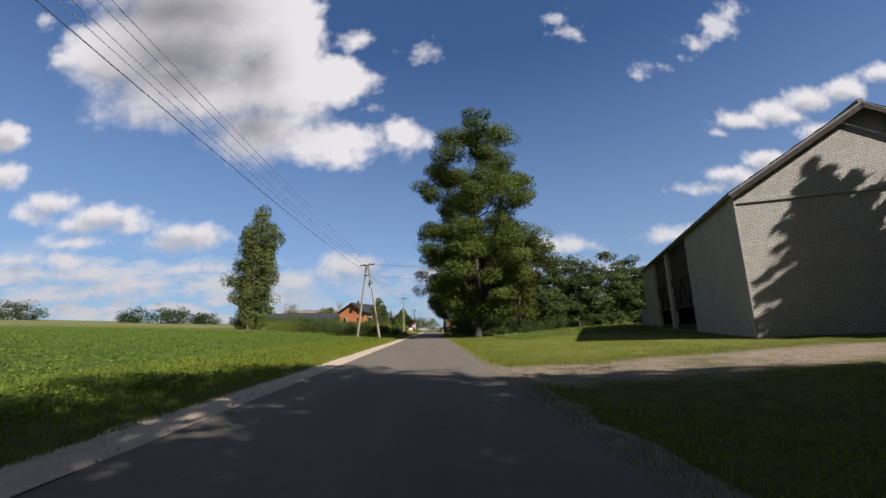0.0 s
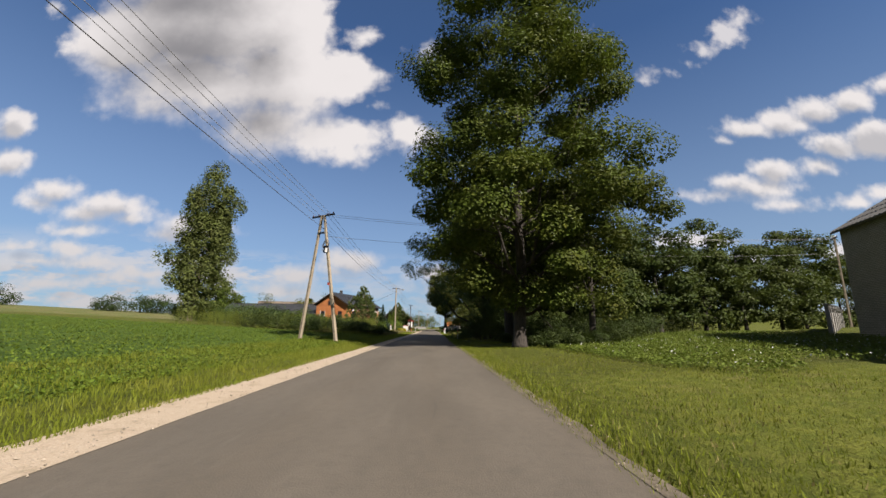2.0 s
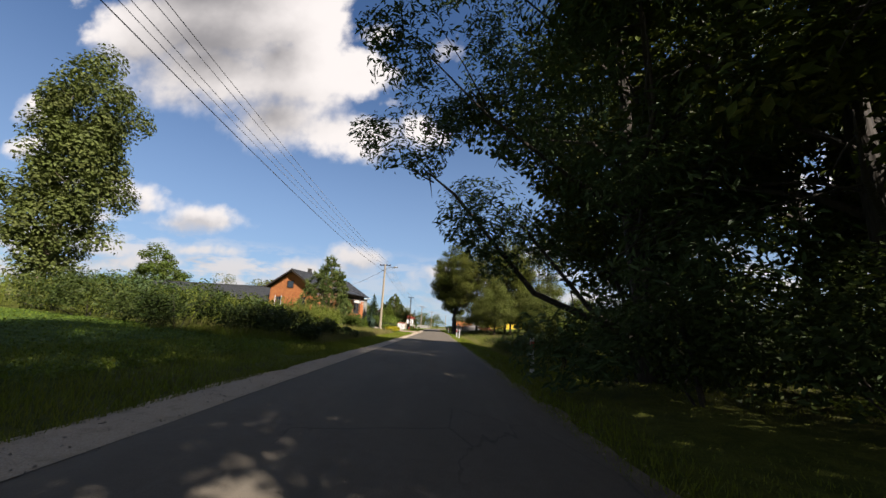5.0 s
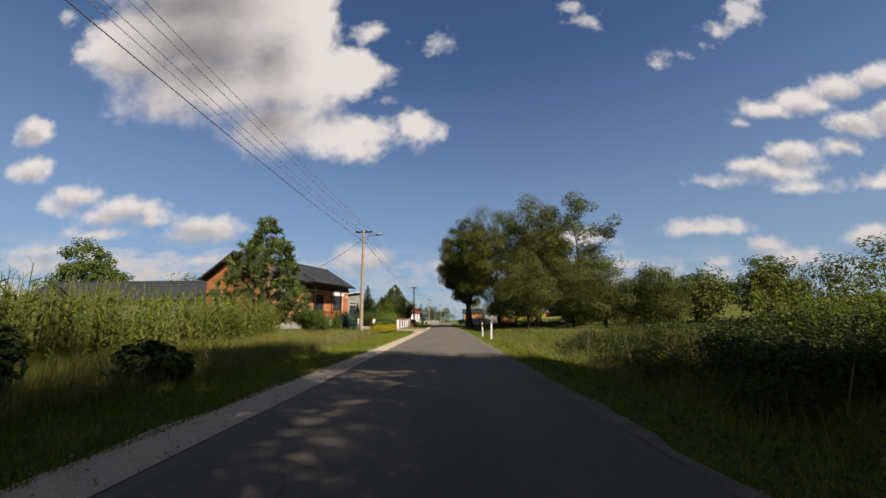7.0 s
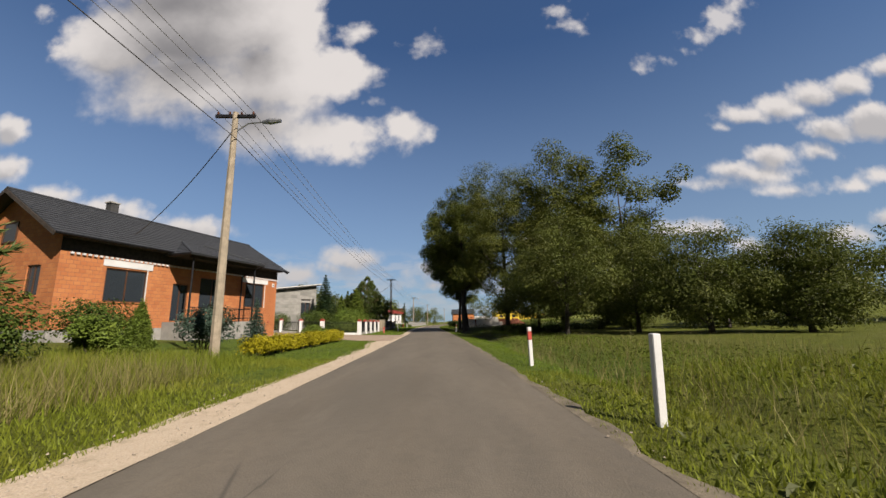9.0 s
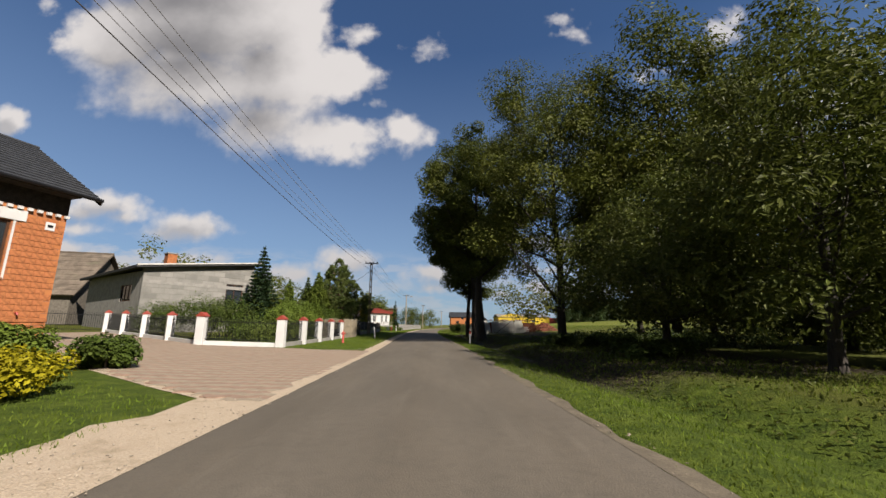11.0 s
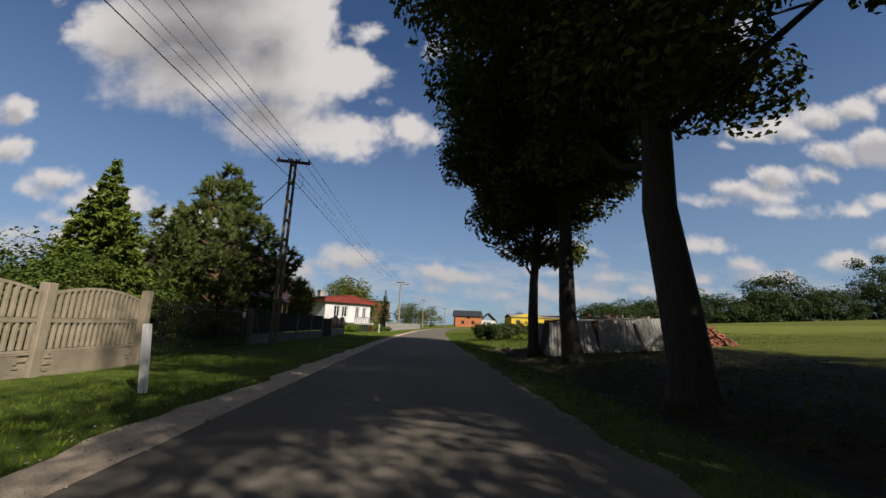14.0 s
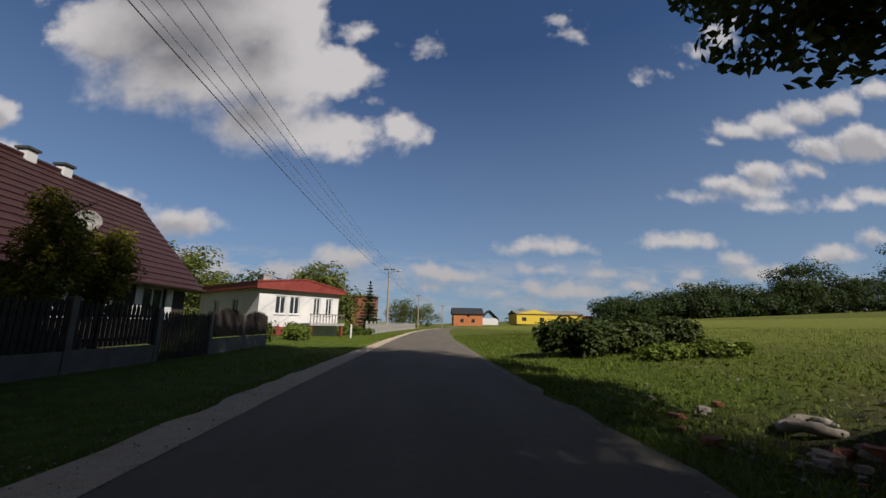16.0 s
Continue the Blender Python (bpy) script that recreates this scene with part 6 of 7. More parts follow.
    ob = thing("concrete_fence", (x0, y0, g), label, "concrete fence", "concrete fence panels", turn)
    m = M["concrete_tan"]
    part("post", boxed(-0.09, 0.09, -0.09, 0.09, -0.2, 1.72, bevel=0.012), m, ob)
    part("base_slab", boxed(0.1, L - 0.1, -0.035, 0.035, 0.0, 0.55, bevel=0.008), m, ob)
    rnd = random.Random(int(x0 * 10 + y0))
    for k in range(14):
        z = 0.04 + 0.036 * k
        part("stone_course", boxed(0.12 + rnd.uniform(0, 0.2), L - 0.12 - rnd.uniform(0, 0.3), 0.036, 0.05 + rnd.uniform(0, 0.012), z, z + 0.03), m, ob)
        part("stone_course", boxed(0.12 + rnd.uniform(0, 0.2), L - 0.12 - rnd.uniform(0, 0.3), -0.05 - rnd.uniform(0, 0.012), -0.036, z, z + 0.03), m, ob)
    part("rail", boxed(0.1, L - 0.1, -0.03, 0.03, 1.02, 1.1), m, ob)
    n = 17
    for k in range(n):
        a = 0.14 + (L - 0.28) * k / (n - 1)
        s = (a - L / 2) / (L / 2)
        top = 1.52 + 0.2 * (1 - s * s)
        part("slat", boxed(a - 0.03, a + 0.03, -0.028, 0.028, 0.555, 1.018, bevel=0.008), m, ob)
        part("slat", boxed(a - 0.03, a + 0.03, -0.028, 0.028, 1.102, top, bevel=0.008), m, ob)
    pts = [(0.1 + (L - 0.2) * k / 12, 0, 1.5 + 0.2 * (1 - ((0.1 + (L - 0.2) * k / 12 - L / 2) / (L / 2)) ** 2)) for k in range(13)]
    part("arch_rail", tubed(pts, 0.035, 4), m, ob)
    return ob


concrete_panel((-6.75, 144.3), (-6.7, 146.6))
concrete_panel((-6.7, 146.6), (-6.65, 148.9))
concrete_panel((-8.9, 144.9), (-6.85, 144.4), "tan precast concrete fence panel returning into the garden")
ob = thing("fence_post", (-6.65, 149.0, gz(-6.65, 149)), "tan concrete fence post", "fence post")
part("post", boxed(-0.09, 0.09, -0.09, 0.09, -0.2, 1.7, bevel=0.012), M["concrete_tan"], ob)


def picket_panel(p, q, h=1.5, base=0.5, mat="wood_dark", label="dark picket fence panel on a concrete base", arch=False):
    (x0, y0), (x1, y1) = p, q
    L = math.hypot(x1 - x0, y1 - y0)
    turn = math.degrees(math.atan2(y1 - y0, x1 - x0))
    g = gz((x0 + x1) / 2, (y0 + y1) / 2) - 0.05
    ob = thing("picket_fence", (x0, y0, g), label, "picket fence", "dark fence panels", turn)
    # post and base slab use the concrete with shade put into its colour
    part("post", boxed(-0.08, 0.08, -0.08, 0.08, -0.2, h + 0.1, bevel=0.01), M["concrete_shaded"], ob)
    if base:
        part("base_slab", boxed(0.09, L - 0.09, -0.06, 0.06, -0.1, base), M["concrete_shaded"], ob)
    for z in (base + 0.15, h - 0.3):
        part("rail", boxed(0.05, L - 0.05, -0.02, 0.02, z, z + 0.07), M[mat], ob)
    n = int(L / 0.14)
    for k in range(n):
        a = 0.14 + (L - 0.28) * k / (n - 1)
        top = h + (0.25 * (1 - ((a - L / 2) / (L / 2)) ** 2) if arch else 0)
        bm = bmesh.new()
        prism(bm, [(a - 0.045, base + 0.04), (a + 0.045, base + 0.04), (a + 0.045, top - 0.05), (a, top + 0.03), (a - 0.045, top - 0.05)], -0.045, -0.021)
        part("picket", bm, M[mat], ob)
    return ob


iron_panel((-6.75, 149.4), (-7.1, 153.0), 0.1, 1.55, "dark iron garden gate with vertical bars", None, 0.12, "gate")
iron_panel((-7.1, 153.0), (-7.5, 156.4), 0.1, 1.55, "dark iron fence panel with vertical bars", None, 0.12)
line = [(-7.5, 156.6), (-7.5, 159.6), (-7.5, 162.6), (-7.5, 165.4), (-7.45, 168.0)]
for a, b in zip(line, line[1:]):
    picket_panel(a, b)
picket_panel((-7.45, 168.0), (-7.42, 170.6), 1.35, 0.0, "wood_dark", "dark closed wooden gate")
picket_panel((-7.42, 170.6), (-7.4, 173.0), 1.35, 0.55, "wood_dark", "dark concrete and board panel with an arched top", True)
picket_panel((-7.4, 173.0), (-7.38, 175.4), 1.3, 0.55, "wood_dark", "dark concrete and board panel with an arched top", True)
sign = thing("notice_board", (-7.35, 155.6, gz(-7.35, 155.6)), "small white notice plate on a garden fence", "notice plate")
part("plate", boxed(0.0, 0.02, -0.12, 0.12, 1.15, 1.36), M["frame_white"], sign)
part("peg", boxed(-0.03, -0.002, -0.03, 0.03, 0.0, 1.4), M["iron"], sign)
# pale slatted fence farther along
for k in range(22):
    y = 196 + k * 2.6
    c, w = road_at(y)
    c2, w2 = road_at(y + 2.6)
    a, b = (c - w - 3.6, y), (c2 - w2 - 3.6, y + 2.6)
    L = math.hypot(b[0] - a[0], b[1] - a[1])
    ob = thing("precast_fence", (*a, gz(*a)), "pale precast fence panel along the bend", "fence panel", "pale fence panels", math.degrees(math.atan2(b[1] - a[1], b[0] - a[0])))
    part("post", boxed(-0.1, 0.1, -0.1, 0.1, -0.2, 1.35), M["concrete"], ob)
    part("base_slab", boxed(0.1, L - 0.1, -0.05, 0.05, -0.1, 0.35), M["concrete"], ob)
    part("rail", boxed(0.1, L - 0.1, -0.04, 0.04, 1.0, 1.1), M["concrete"], ob)
    for j in range(7):
        part("slat", boxed(0.3 + j * 0.33, 0.36 + j * 0.33, -0.03, 0.03, 0.352, 0.998), M["concrete"], ob)
# grey panel wall behind the barn
for k in range(9):
    t = k / 9
    a = (25.0 + 2.2 * k, 45.5 + 1.9 * k)
    ob = thing("concrete_fence", (*a, gz(*a)), "grey precast concrete fence panel beside the barn", "concrete fence", "barn yard fence", 40.8)
    part("post", boxed(-0.09, 0.09, -0.09, 0.09, -0.2, 1.95), M["concrete"], ob)
    for z0, z1 in ((-0.1, 0.5), (0.52, 1.0), (1.02, 1.45)):
        part("slab", boxed(0.1, 2.8, -0.03, 0.03, z0, z1), M["concrete"], ob)
    for j in range(9):
        part("slat", boxed(0.2 + j * 0.29, 0.26 + j * 0.29, -0.025, 0.025, 1.452, 1.8), M["concrete"], ob)
    part("rail", boxed(0.1, 2.8, -0.03, 0.03, 1.802, 1.88), M["concrete"], ob)


# ---- heap of bricks under old corrugated sheets ----
def corrugated(length, width, mat, parent, name="sheet", waves=5):
    bm = bmesh.new()
    n = waves * 8
    rows = [[bm.verts.new((width * (i / n - 0.5), 0.02 * math.sin(i / 8 * 2 * math.pi), z)) for i in range(n + 1)] for z in (0, length * 0.5, length)]
    for p, q in zip(rows, rows[1:]):
        for i in range(n):
            bm.faces.new((p[i], p[i + 1], q[i + 1], q[i]))
    bmesh.ops.solidify(bm, geom=list(bm.faces), thickness=0.008)
    return part(name, bm, M[mat], parent)


def brick_heap():
    base = gz(9.5, 158.5)
    rnd = random.Random(9)
    for k in range(11):
        s = k / 10
        x, y = 5.9 + 6.2 * s + rnd.uniform(-0.15, 0.15), 156.6 + 1.4 * s + rnd.uniform(-0.1, 0.1)
        ob = thing("corrugated_sheet", (x, y, gz(x, y) - 0.03), "weathered grey corrugated cement sheet leaning on a brick stack", "corrugated sheet", "leaning corrugated sheets")
        o = corrugated(1.55, 0.72, "eternit", ob)
        ob.matrix_basis = pose(x, y, gz(x, y) - 0.03, -16 + rnd.uniform(-4, 4), rnd.uniform(-9, 9), 13 + rnd.uniform(-8, 8))
    for k in range(3):
        x, y = 5.75 - 0.05 * k, 157.6 + 0.75 * k
        ob = thing("corrugated_sheet", (x, y, gz(x, y) - 0.03), "weathered grey corrugated cement sheet leaning on a brick stack", "corrugated sheet", "leaning corrugated sheets")
        corrugated(1.5, 0.78, "roof_grey" if k == 1 else "eternit", ob)
        ob.matrix_basis = pose(x, y, gz(x, y) - 0.03, -18 + 4 * k, rnd.uniform(-6, 6), -78 + rnd.uniform(-6, 6))
    ob = thing("corrugated_sheet", (12.4, 159.0, gz(12, 159)), "corrugated cement sheet lying on its long edge", "corrugated sheet", "leaning corrugated sheets")
    corrugated(2.2, 0.7, "eternit", ob)
    ob.matrix_basis = pose(11.6, 158.4, gz(12, 158.6) + 0.36, -10, 90, 14)
    # stack of reclaimed bricks
    stack = thing("brick_stack", (6.6, 157.4, base - 0.1), "long stack of reclaimed red bricks covered with old sheets", "brick stack", "", 13)
    core = part("core", boxed(0.15, 7.6, 0.3, 2.3, 0.0, 1.45), M["red_brick"], stack)
    mesh = None
    for r in range(11):
        for c in range(27):
            if mesh is None:
                o = part("brick", boxed(-0.125, 0.125, -0.06, 0.06, -0.06, 0.06, bevel=0.006), M["old_brick"], stack)
                mesh = o.data
            else:
                o = new("brick", mesh)
                o.parent = stack
            o.matrix_basis = pose(0.2 + c * 0.275 + (0.13 if r % 2 else 0) + rnd.uniform(-0.02, 0.02), 0.2 + rnd.uniform(-0.05, 0.03), 0.07 + r * 0.13, rnd.uniform(-3, 3), rnd.uniform(-2, 2), rnd.uniform(-8, 8))
    for k in range(7):
        ob = thing("corrugated_sheet", (0, 0, 0), "old grey sheet laid flat over the brick stack", "corrugated sheet", "covering sheets")
        corrugated(2.7, 1.15, "roof_grey" if k % 2 else "eternit", ob)
        p = stack.matrix_basis @ Vector((0.5 + k * 1.12, -0.15, 1.58 + rnd.uniform(0, 0.06)))
        ob.matrix_basis = pose(*p, -88 + rnd.uniform(-4, 2), 0, 13 + rnd.uniform(-4, 4))
    for k in range(26):
        p = stack.matrix_basis @ Vector((rnd.uniform(0.2, 7.8), rnd.uniform(0.1, 2.2), 1.72))
        ob = thing("loose_brick", tuple(p), "broken brick weighing down the old sheets", "brick", "loose bricks on the stack", rnd.uniform(0, 180))
        part("lump", boxed(-0.12, 0.1, -0.06, 0.06, -0.05, 0.07, bevel=0.015), M["old_brick" if k % 3 else "stone"], ob)
    spoil = thing("brick_pile", (15.6, 160.8, gz(15.6, 160.8) - 0.1), "sloping pile of loose red bricks beside the stack", "brick pile")
    v = []
    verts, faces = [], []
    for k in range(420):
        a, r = rnd.uniform(0, 6.28), math.sqrt(rnd.uniform(0, 1))
        x, y = math.cos(a) * r * 2.2, math.sin(a) * r * 1.4
        z = max(0.05, 1.35 * (1 - r) * rnd.uniform(0.6, 1.0) - 0.12 * x)
        m = pose(x, y, z, rnd.uniform(-40, 40), rnd.uniform(-40, 40), rnd.uniform(0, 180))
        n0 = len(verts)
        for sz in (-0.06, 0.06):
            for sy in (-0.06, 0.06):
                for sx in (-0.125, 0.125):
                    verts.append(tuple(m @ Vector((sx, sy, sz))))
        faces += [tuple(n0 + i for i in f) for f in ((0, 2, 3, 1), (4, 5, 7, 6), (0, 1, 5, 4), (2, 6, 7, 3), (0, 4, 6, 2), (1, 3, 7, 5))]
    tagged(from_arrays("bricks", np.array(verts), np.array(faces), M["old_brick"], spoil), kind="stuff")
    # rubble by the ditch
    for k in range(70):
        a, q = rnd.uniform(0, 6.28), rnd.random() ** 0.7
        x, y = (4.6 + 1.1 * q * math.cos(a), 160.8 + 0.8 * q * math.sin(a)) if k < 48 else (rnd.uniform(2.9, 7.5), rnd.uniform(160.2, 166.0))
        s = 0.04 + 0.11 * rnd.random() ** 2
        ob = thing("stone", (x, y, gz(x, y) + s * 0.1 + (0.32 * (1 - q) if k < 48 else 0.0)), "rough lump of broken concrete and brick rubble", "stone", "rubble", rnd.uniform(0, 360))
        bm = bmesh.new()
        bmesh.ops.create_icosphere(bm, subdivisions=2, radius=s)
        for vert in bm.verts:
            vert.co *= 1 + 0.75 * noise.noise(vert.co * 1.7 / s + Vector((k * 3.1, 0, 0)))
            vert.co.x = max(-0.7 * s, min(0.75 * s, vert.co.x))
            vert.co.z = max(-0.4 * s, min(0.5 * s, vert.co.z))
        part("lump", bm, M["stone" if k % 6 else "old_brick"], ob)


brick_heap()
ring = thing("concrete_ring", (5.0, 162.3, gz(5.0, 162.3) + 0.03), "broken concrete ring lying in the ditch", "concrete ring")
bm = bmesh.new()
tube(bm, [(0.31 * math.cos(a), 0.31 * math.sin(a), 0.05 * math.sin(2 * a)) for a in (2 * math.pi * k / 24 for k in range(25))], [0.075 + 0.015 * math.sin(k * 1.7) for k in range(25)], 8)
part("ring", bm, M["stone"], ring, "", True)

# ---- undergrowth, hedges, fields ----
sr = random.Random(21)
# golden hedge along the front garden
for k in range(20):
    y = 104.7 + k * 0.66
    shrub("hedge_bush", -6.1, y, "clipped golden-leaved hedge bush in a continuous row", 0.6, 0.5, 0.95, "leaf_gold", 300 + k, 1500, 0.085, "hedge", "golden front hedge", 26, stems=3)
for k, (x, y, rx, h, lf, lab) in enumerate((
        (-8.2, 118.8, 0.75, 1.3, "leaf_light", "weeping light-green garden shrub by the house corner"), (-7.6, 120.6, 0.7, 0.9, "leaf_bush", "round clipped dark green bush"),
        (-9.5, 107.5, 1.3, 2.4, "needle_blue", "blue-green young conifer bush in the front garden"), (-9.6, 98.9, 1.2, 2.4, "leaf_bush", "leafy garden shrub before the brick house"),
        (-10.4, 103.2, 0.8, 1.6, "leaf_light", "round light-green thuja bush"), (-12.3, 105.6, 1.5, 2.3, "leaf_bush", "leafy garden shrub before the brick house"),
        (-18.3, 138.2, 1.7, 2.6, "leaf_bush", "large round clipped dark shrub inside the white fence"), (-12.6, 134.0, 1.7, 3.2, "leaf_bush", "climbing rose bush spilling over the iron fence"),
        (-9.3, 133.0, 1.7, 1.5, "leaf_bush", "dense dark shrub inside the fence corner"), (-9.3, 137.6, 1.6, 2.9, "leaf_light", "rambling garden shrub behind the fence"),
        (-9.5, 141.3, 1.8, 3.2, "leaf_light", "rambling garden shrub behind the fence"), (-13.5, 138.5, 2.0, 3.3, "leaf_bush", "leafy lilac bush before the grey outbuilding"),
        (-11.5, 145.0, 2.0, 4.2, "leaf_light", "light-green bushy garden shrub"), (-9.6, 149.6, 1.8, 3.6, "leaf_bush", "dark garden shrub behind the concrete fence"),
        (-10.5, 155.2, 1.6, 3.0, "leaf_bush", "tall garden shrub beside the pine"))):
    shrub("garden_bush", x, y, lab, rx, rx, h, lf, 330 + k, 6400, 0.105, "bush", "", 26)
for k, (x, y, h, r) in enumerate(((-12.8, 147.6, 5.2, 1.8), (-16.5, 151.5, 4.8, 1.5), (-10.0, 146.4, 3.8, 1.3), (-19.5, 150.0, 5.5, 1.6))):
    conifer("thuja_tree", x, y, "full-skirted green thuja in the garden", h, r, "leaf_bush" if k % 2 else "leaf_light", 360 + k, 20, 380, 0.23, category="thuja")
conifer("spruce_tree", -10.0, 113.6, "small blue-green spruce before the terrace", 2.6, 0.75, "needle_blue", 371, 14, 260, 0.11, 0.02)
for k, (x, y) in enumerate(((-8.55, 165.8), (-8.6, 167.5))):
    tree("ornamental_tree", x, y, "small upright yellow-green garden tree behind the dark fence", "tree", [(1.3, 0.25), (2.0, 0.42), (3.0, 0.42), (3.8 - 0.45 * k, 0.1)], 0.05, 80, 0.24, 90, 0.1, "leaf_olive", "bark_dark", (0, 0), 375 + k, 8)
for k, (x, y, rx, h, lf) in enumerate(((-8.6, 178.0, 0.9, 1.2, "leaf_bush"), (-7.8, 181.0, 0.9, 1.0, "leaf_light"), (-6.8, 193.5, 1.0, 1.2, "leaf_bush"), (-7.4, 190.6, 1.1, 1.5, "leaf_light"), (-5.8, 196.0, 0.9, 0.9, "leaf_bush"), (-13.0, 181.6, 1.0, 1.4, "leaf_bush"), (-9.2, 185.0, 0.9, 1.1, "leaf_bush"))):
    shrub("garden_bush", x, y, "flowering garden shrub before the white house", rx, rx, h, lf, 380 + k, 1800, 0.13, "bush", "white house garden")
conifer("spruce_tree", -8.2, 216, "dark spruce beside a far garden fence", 7.5, 2.0, "needle_dark", 391, 16, 200, 0.3)
conifer("spruce_tree", -9.0, 222, "dark spruce beside a far garden fence", 6.5, 1.8, "needle_dark", 392, 16, 200, 0.3)
for k, (x, y, h, r, lf) in enumerate(((-10.5, 201, 6.2, 2.6, "leaf_fruit"), (-13, 206, 7.5, 3, "leaf_fruit"), (-16, 214, 8, 3.2, "leaf_alder"), (-3.5, 268, 7, 3.5, "leaf_alder"), (-8, 290, 8, 4, "leaf_alder"), (-24, 196, 8.5, 3.4, "leaf_alder"), (-30, 190, 9, 3.6, "leaf_alder"),
                                        (-20, 240, 9, 4, "leaf_alder"), (2, 310, 8, 4, "leaf_alder"), (-30, 160, 9, 4, "leaf_alder"), (-40, 165, 10, 4.5, "leaf_alder"), (-34, 128, 8, 3.2, "leaf_alder"), (-26, 172, 9, 3.5, "leaf_alder"), (-52, 150, 9, 4, "leaf_alder"))):
    tree("garden_tree", x, y, "broadleaf tree among the far gardens", "tree", [(1.0, r * 0.6), (h * 0.4, r), (h * 0.7, r * 0.8), (h, 0.4)], 0.2, 45, 1.2, 80, 0.4, lf, "bark_dark", (0, 0), 400 + k, 6, group="far garden trees", twigs=False)
# bushes along the field edge before the brick house
for k in range(20):
    x = -46 + k * 1.85 + sr.uniform(-0.6, 0.6)
    y = 97 - max(0, (x + 40)) * 0.68 + sr.uniform(-1.2, 1.2)
    h = sr.uniform(1.6, 3.0) + (1.3 if x < -18 else 0.0)
    shrub("field_bush", x, y, "dark wild bush at the edge of the field", h * 0.75, h * 0.75, h, "leaf_bush" if k % 3 else "leaf_willow", 430 + k, 1500, 0.26, "bush", "field edge bushes")
conifer("thuja_tree", -9.1, 103.2, "small pointed bright green thuja in the front garden", 1.9, 0.6, "leaf_light", 459, 18, 700, 0.09, 0.02, trunk=0.05, category="thuja")
tree("young_tree", -62.0, 136.0, "tall pointed green tree beyond the field", "tree", [(1, 3.4), (5, 4.2), (9, 3.0), (12, 1.6), (14.5, 0.3)], 0.3, 170, 1.5, 60, 0.5, "leaf_bush", "bark_dark", (0, 0), 460, 6, twigs=False)
tree("young_tree", -56.0, 136.0, "pointed green tree beyond the field", "tree", [(0.8, 2.4), (3.5, 2.8), (6.5, 1.7), (9, 0.3)], 0.25, 110, 1.2, 60, 0.45, "leaf_bush", "bark_dark", (0, 0), 461, 5, twigs=False)
# corner bushes take the darkest leaves in place of the willows' shade
for k, (x, y, h) in enumerate(((-6.4, 71.0, 1.1), (-8.5, 72.4, 1.9), (-11.0, 73.0, 2.3), (-13.6, 72.0, 2.5), (-16.6, 73.0, 2.7), (-20.0, 74.0, 3.0), (-24.0, 76.0, 3.2), (-7.0, 75.2, 1.4), (-5.9, 78.2, 0.9), (-9.5, 76.2, 1.8))):
    shrub("field_bush", x, y, "rank dark bush in the shade at the field corner", h * 0.85, h * 0.85, h, "leaf_dark_shaded", 620 + k, 2200, 0.17, "bush", "shaded field corner bushes")
# understorey on the right beneath the big trees, shade put into its leaf colour
for k, (x, y, rx, h) in enumerate(((5.8, 55.5, 1.6, 2.8), (7.4, 57.0, 1.8, 3.4), (4.9, 58.0, 1.5, 2.8), (6.6, 60.0, 1.9, 3.8), (9.0, 58.6, 1.9, 3.6), (5.4, 61.5, 1.6, 2.8), (4.9, 66.2, 1.6, 2.4), (8.8, 62.0, 1.9, 3.0), (11, 56.5, 1.6, 2.2), (14.5, 58.5, 1.8, 2.6), (18.5, 60.5, 1.8, 2.4), (22, 62, 1.8, 2.6), (27, 63.5, 2, 2.6), (10.5, 66, 2, 3.0))):
    shrub("undergrowth_bush", x, y, "tangled dark undergrowth beneath the trees", rx, rx, h, "leaf_dark_shaded", 470 + k, 2600, 0.12, "bush", "undergrowth")
for k, (x, y, rx, h) in enumerate(((6.6, 47.6, 1.1, 1.0), (8.0, 45.9, 1.3, 1.2), (7.6, 49.4, 1.4, 1.6), (10.2, 48.8, 1.6, 1.8), (8.6, 51.6, 1.6, 2.2), (11.6, 51.4, 1.7, 2.2), (12.6, 47.4, 1.5, 1.5), (14.6, 50.0, 1.7, 1.9), (14.6, 53.4, 1.8, 2.4), (9.2, 54.6, 1.7, 2.6), (17.6, 53.0, 1.8, 2.0), (5.9, 50.2, 0.8, 0.8), (6.5, 45.4, 0.9, 0.7), (8.4, 43.9, 1.2, 0.9), (6.9, 43.6, 0.8, 0.55), (10.4, 44.8, 1.3, 1.0))):
    shrub("undergrowth_bush", x, y, "tangled dark undergrowth beneath the trees", rx, rx, h, "leaf_dark_shaded", 700 + k, 2600, 0.1, "bush", "undergrowth")
for k, (x, y, rx, h, lf) in enumerate(((5.4, 171.2, 1.5, 1.6, "leaf_dark_shaded"), (6.8, 172.0, 1.5, 1.7, "leaf_dark_shaded"), (8.2, 172.2, 1.5, 1.5, "leaf_dark_shaded"), (9.6, 172.4, 1.3, 1.6, "leaf_dark_shaded"), (7.4, 169.2, 1.0, 0.55, "leaf_light"), (9.3, 169.4, 1.1, 0.55, "leaf_light"))):
    shrub("wild_bush", x, y, "dense dark wild bush in the roadside weeds", rx, rx * 0.8, h, lf, 490 + k, 4600, 0.17, "bush", "bushes by the rubble", 20)
for k, (x, y) in enumerate(((10.4, 90.5), (12.3, 91.6), (14.2, 92.4), (16.4, 93.6), (13.2, 94.2))):
    shrub("nettle_patch", x, y, "dark rank weeds standing in the meadow", 1.6, 1.2, 1.0, "leaf_dark_shaded", 640 + k, 1500, 0.13, "weeds", "meadow weeds")
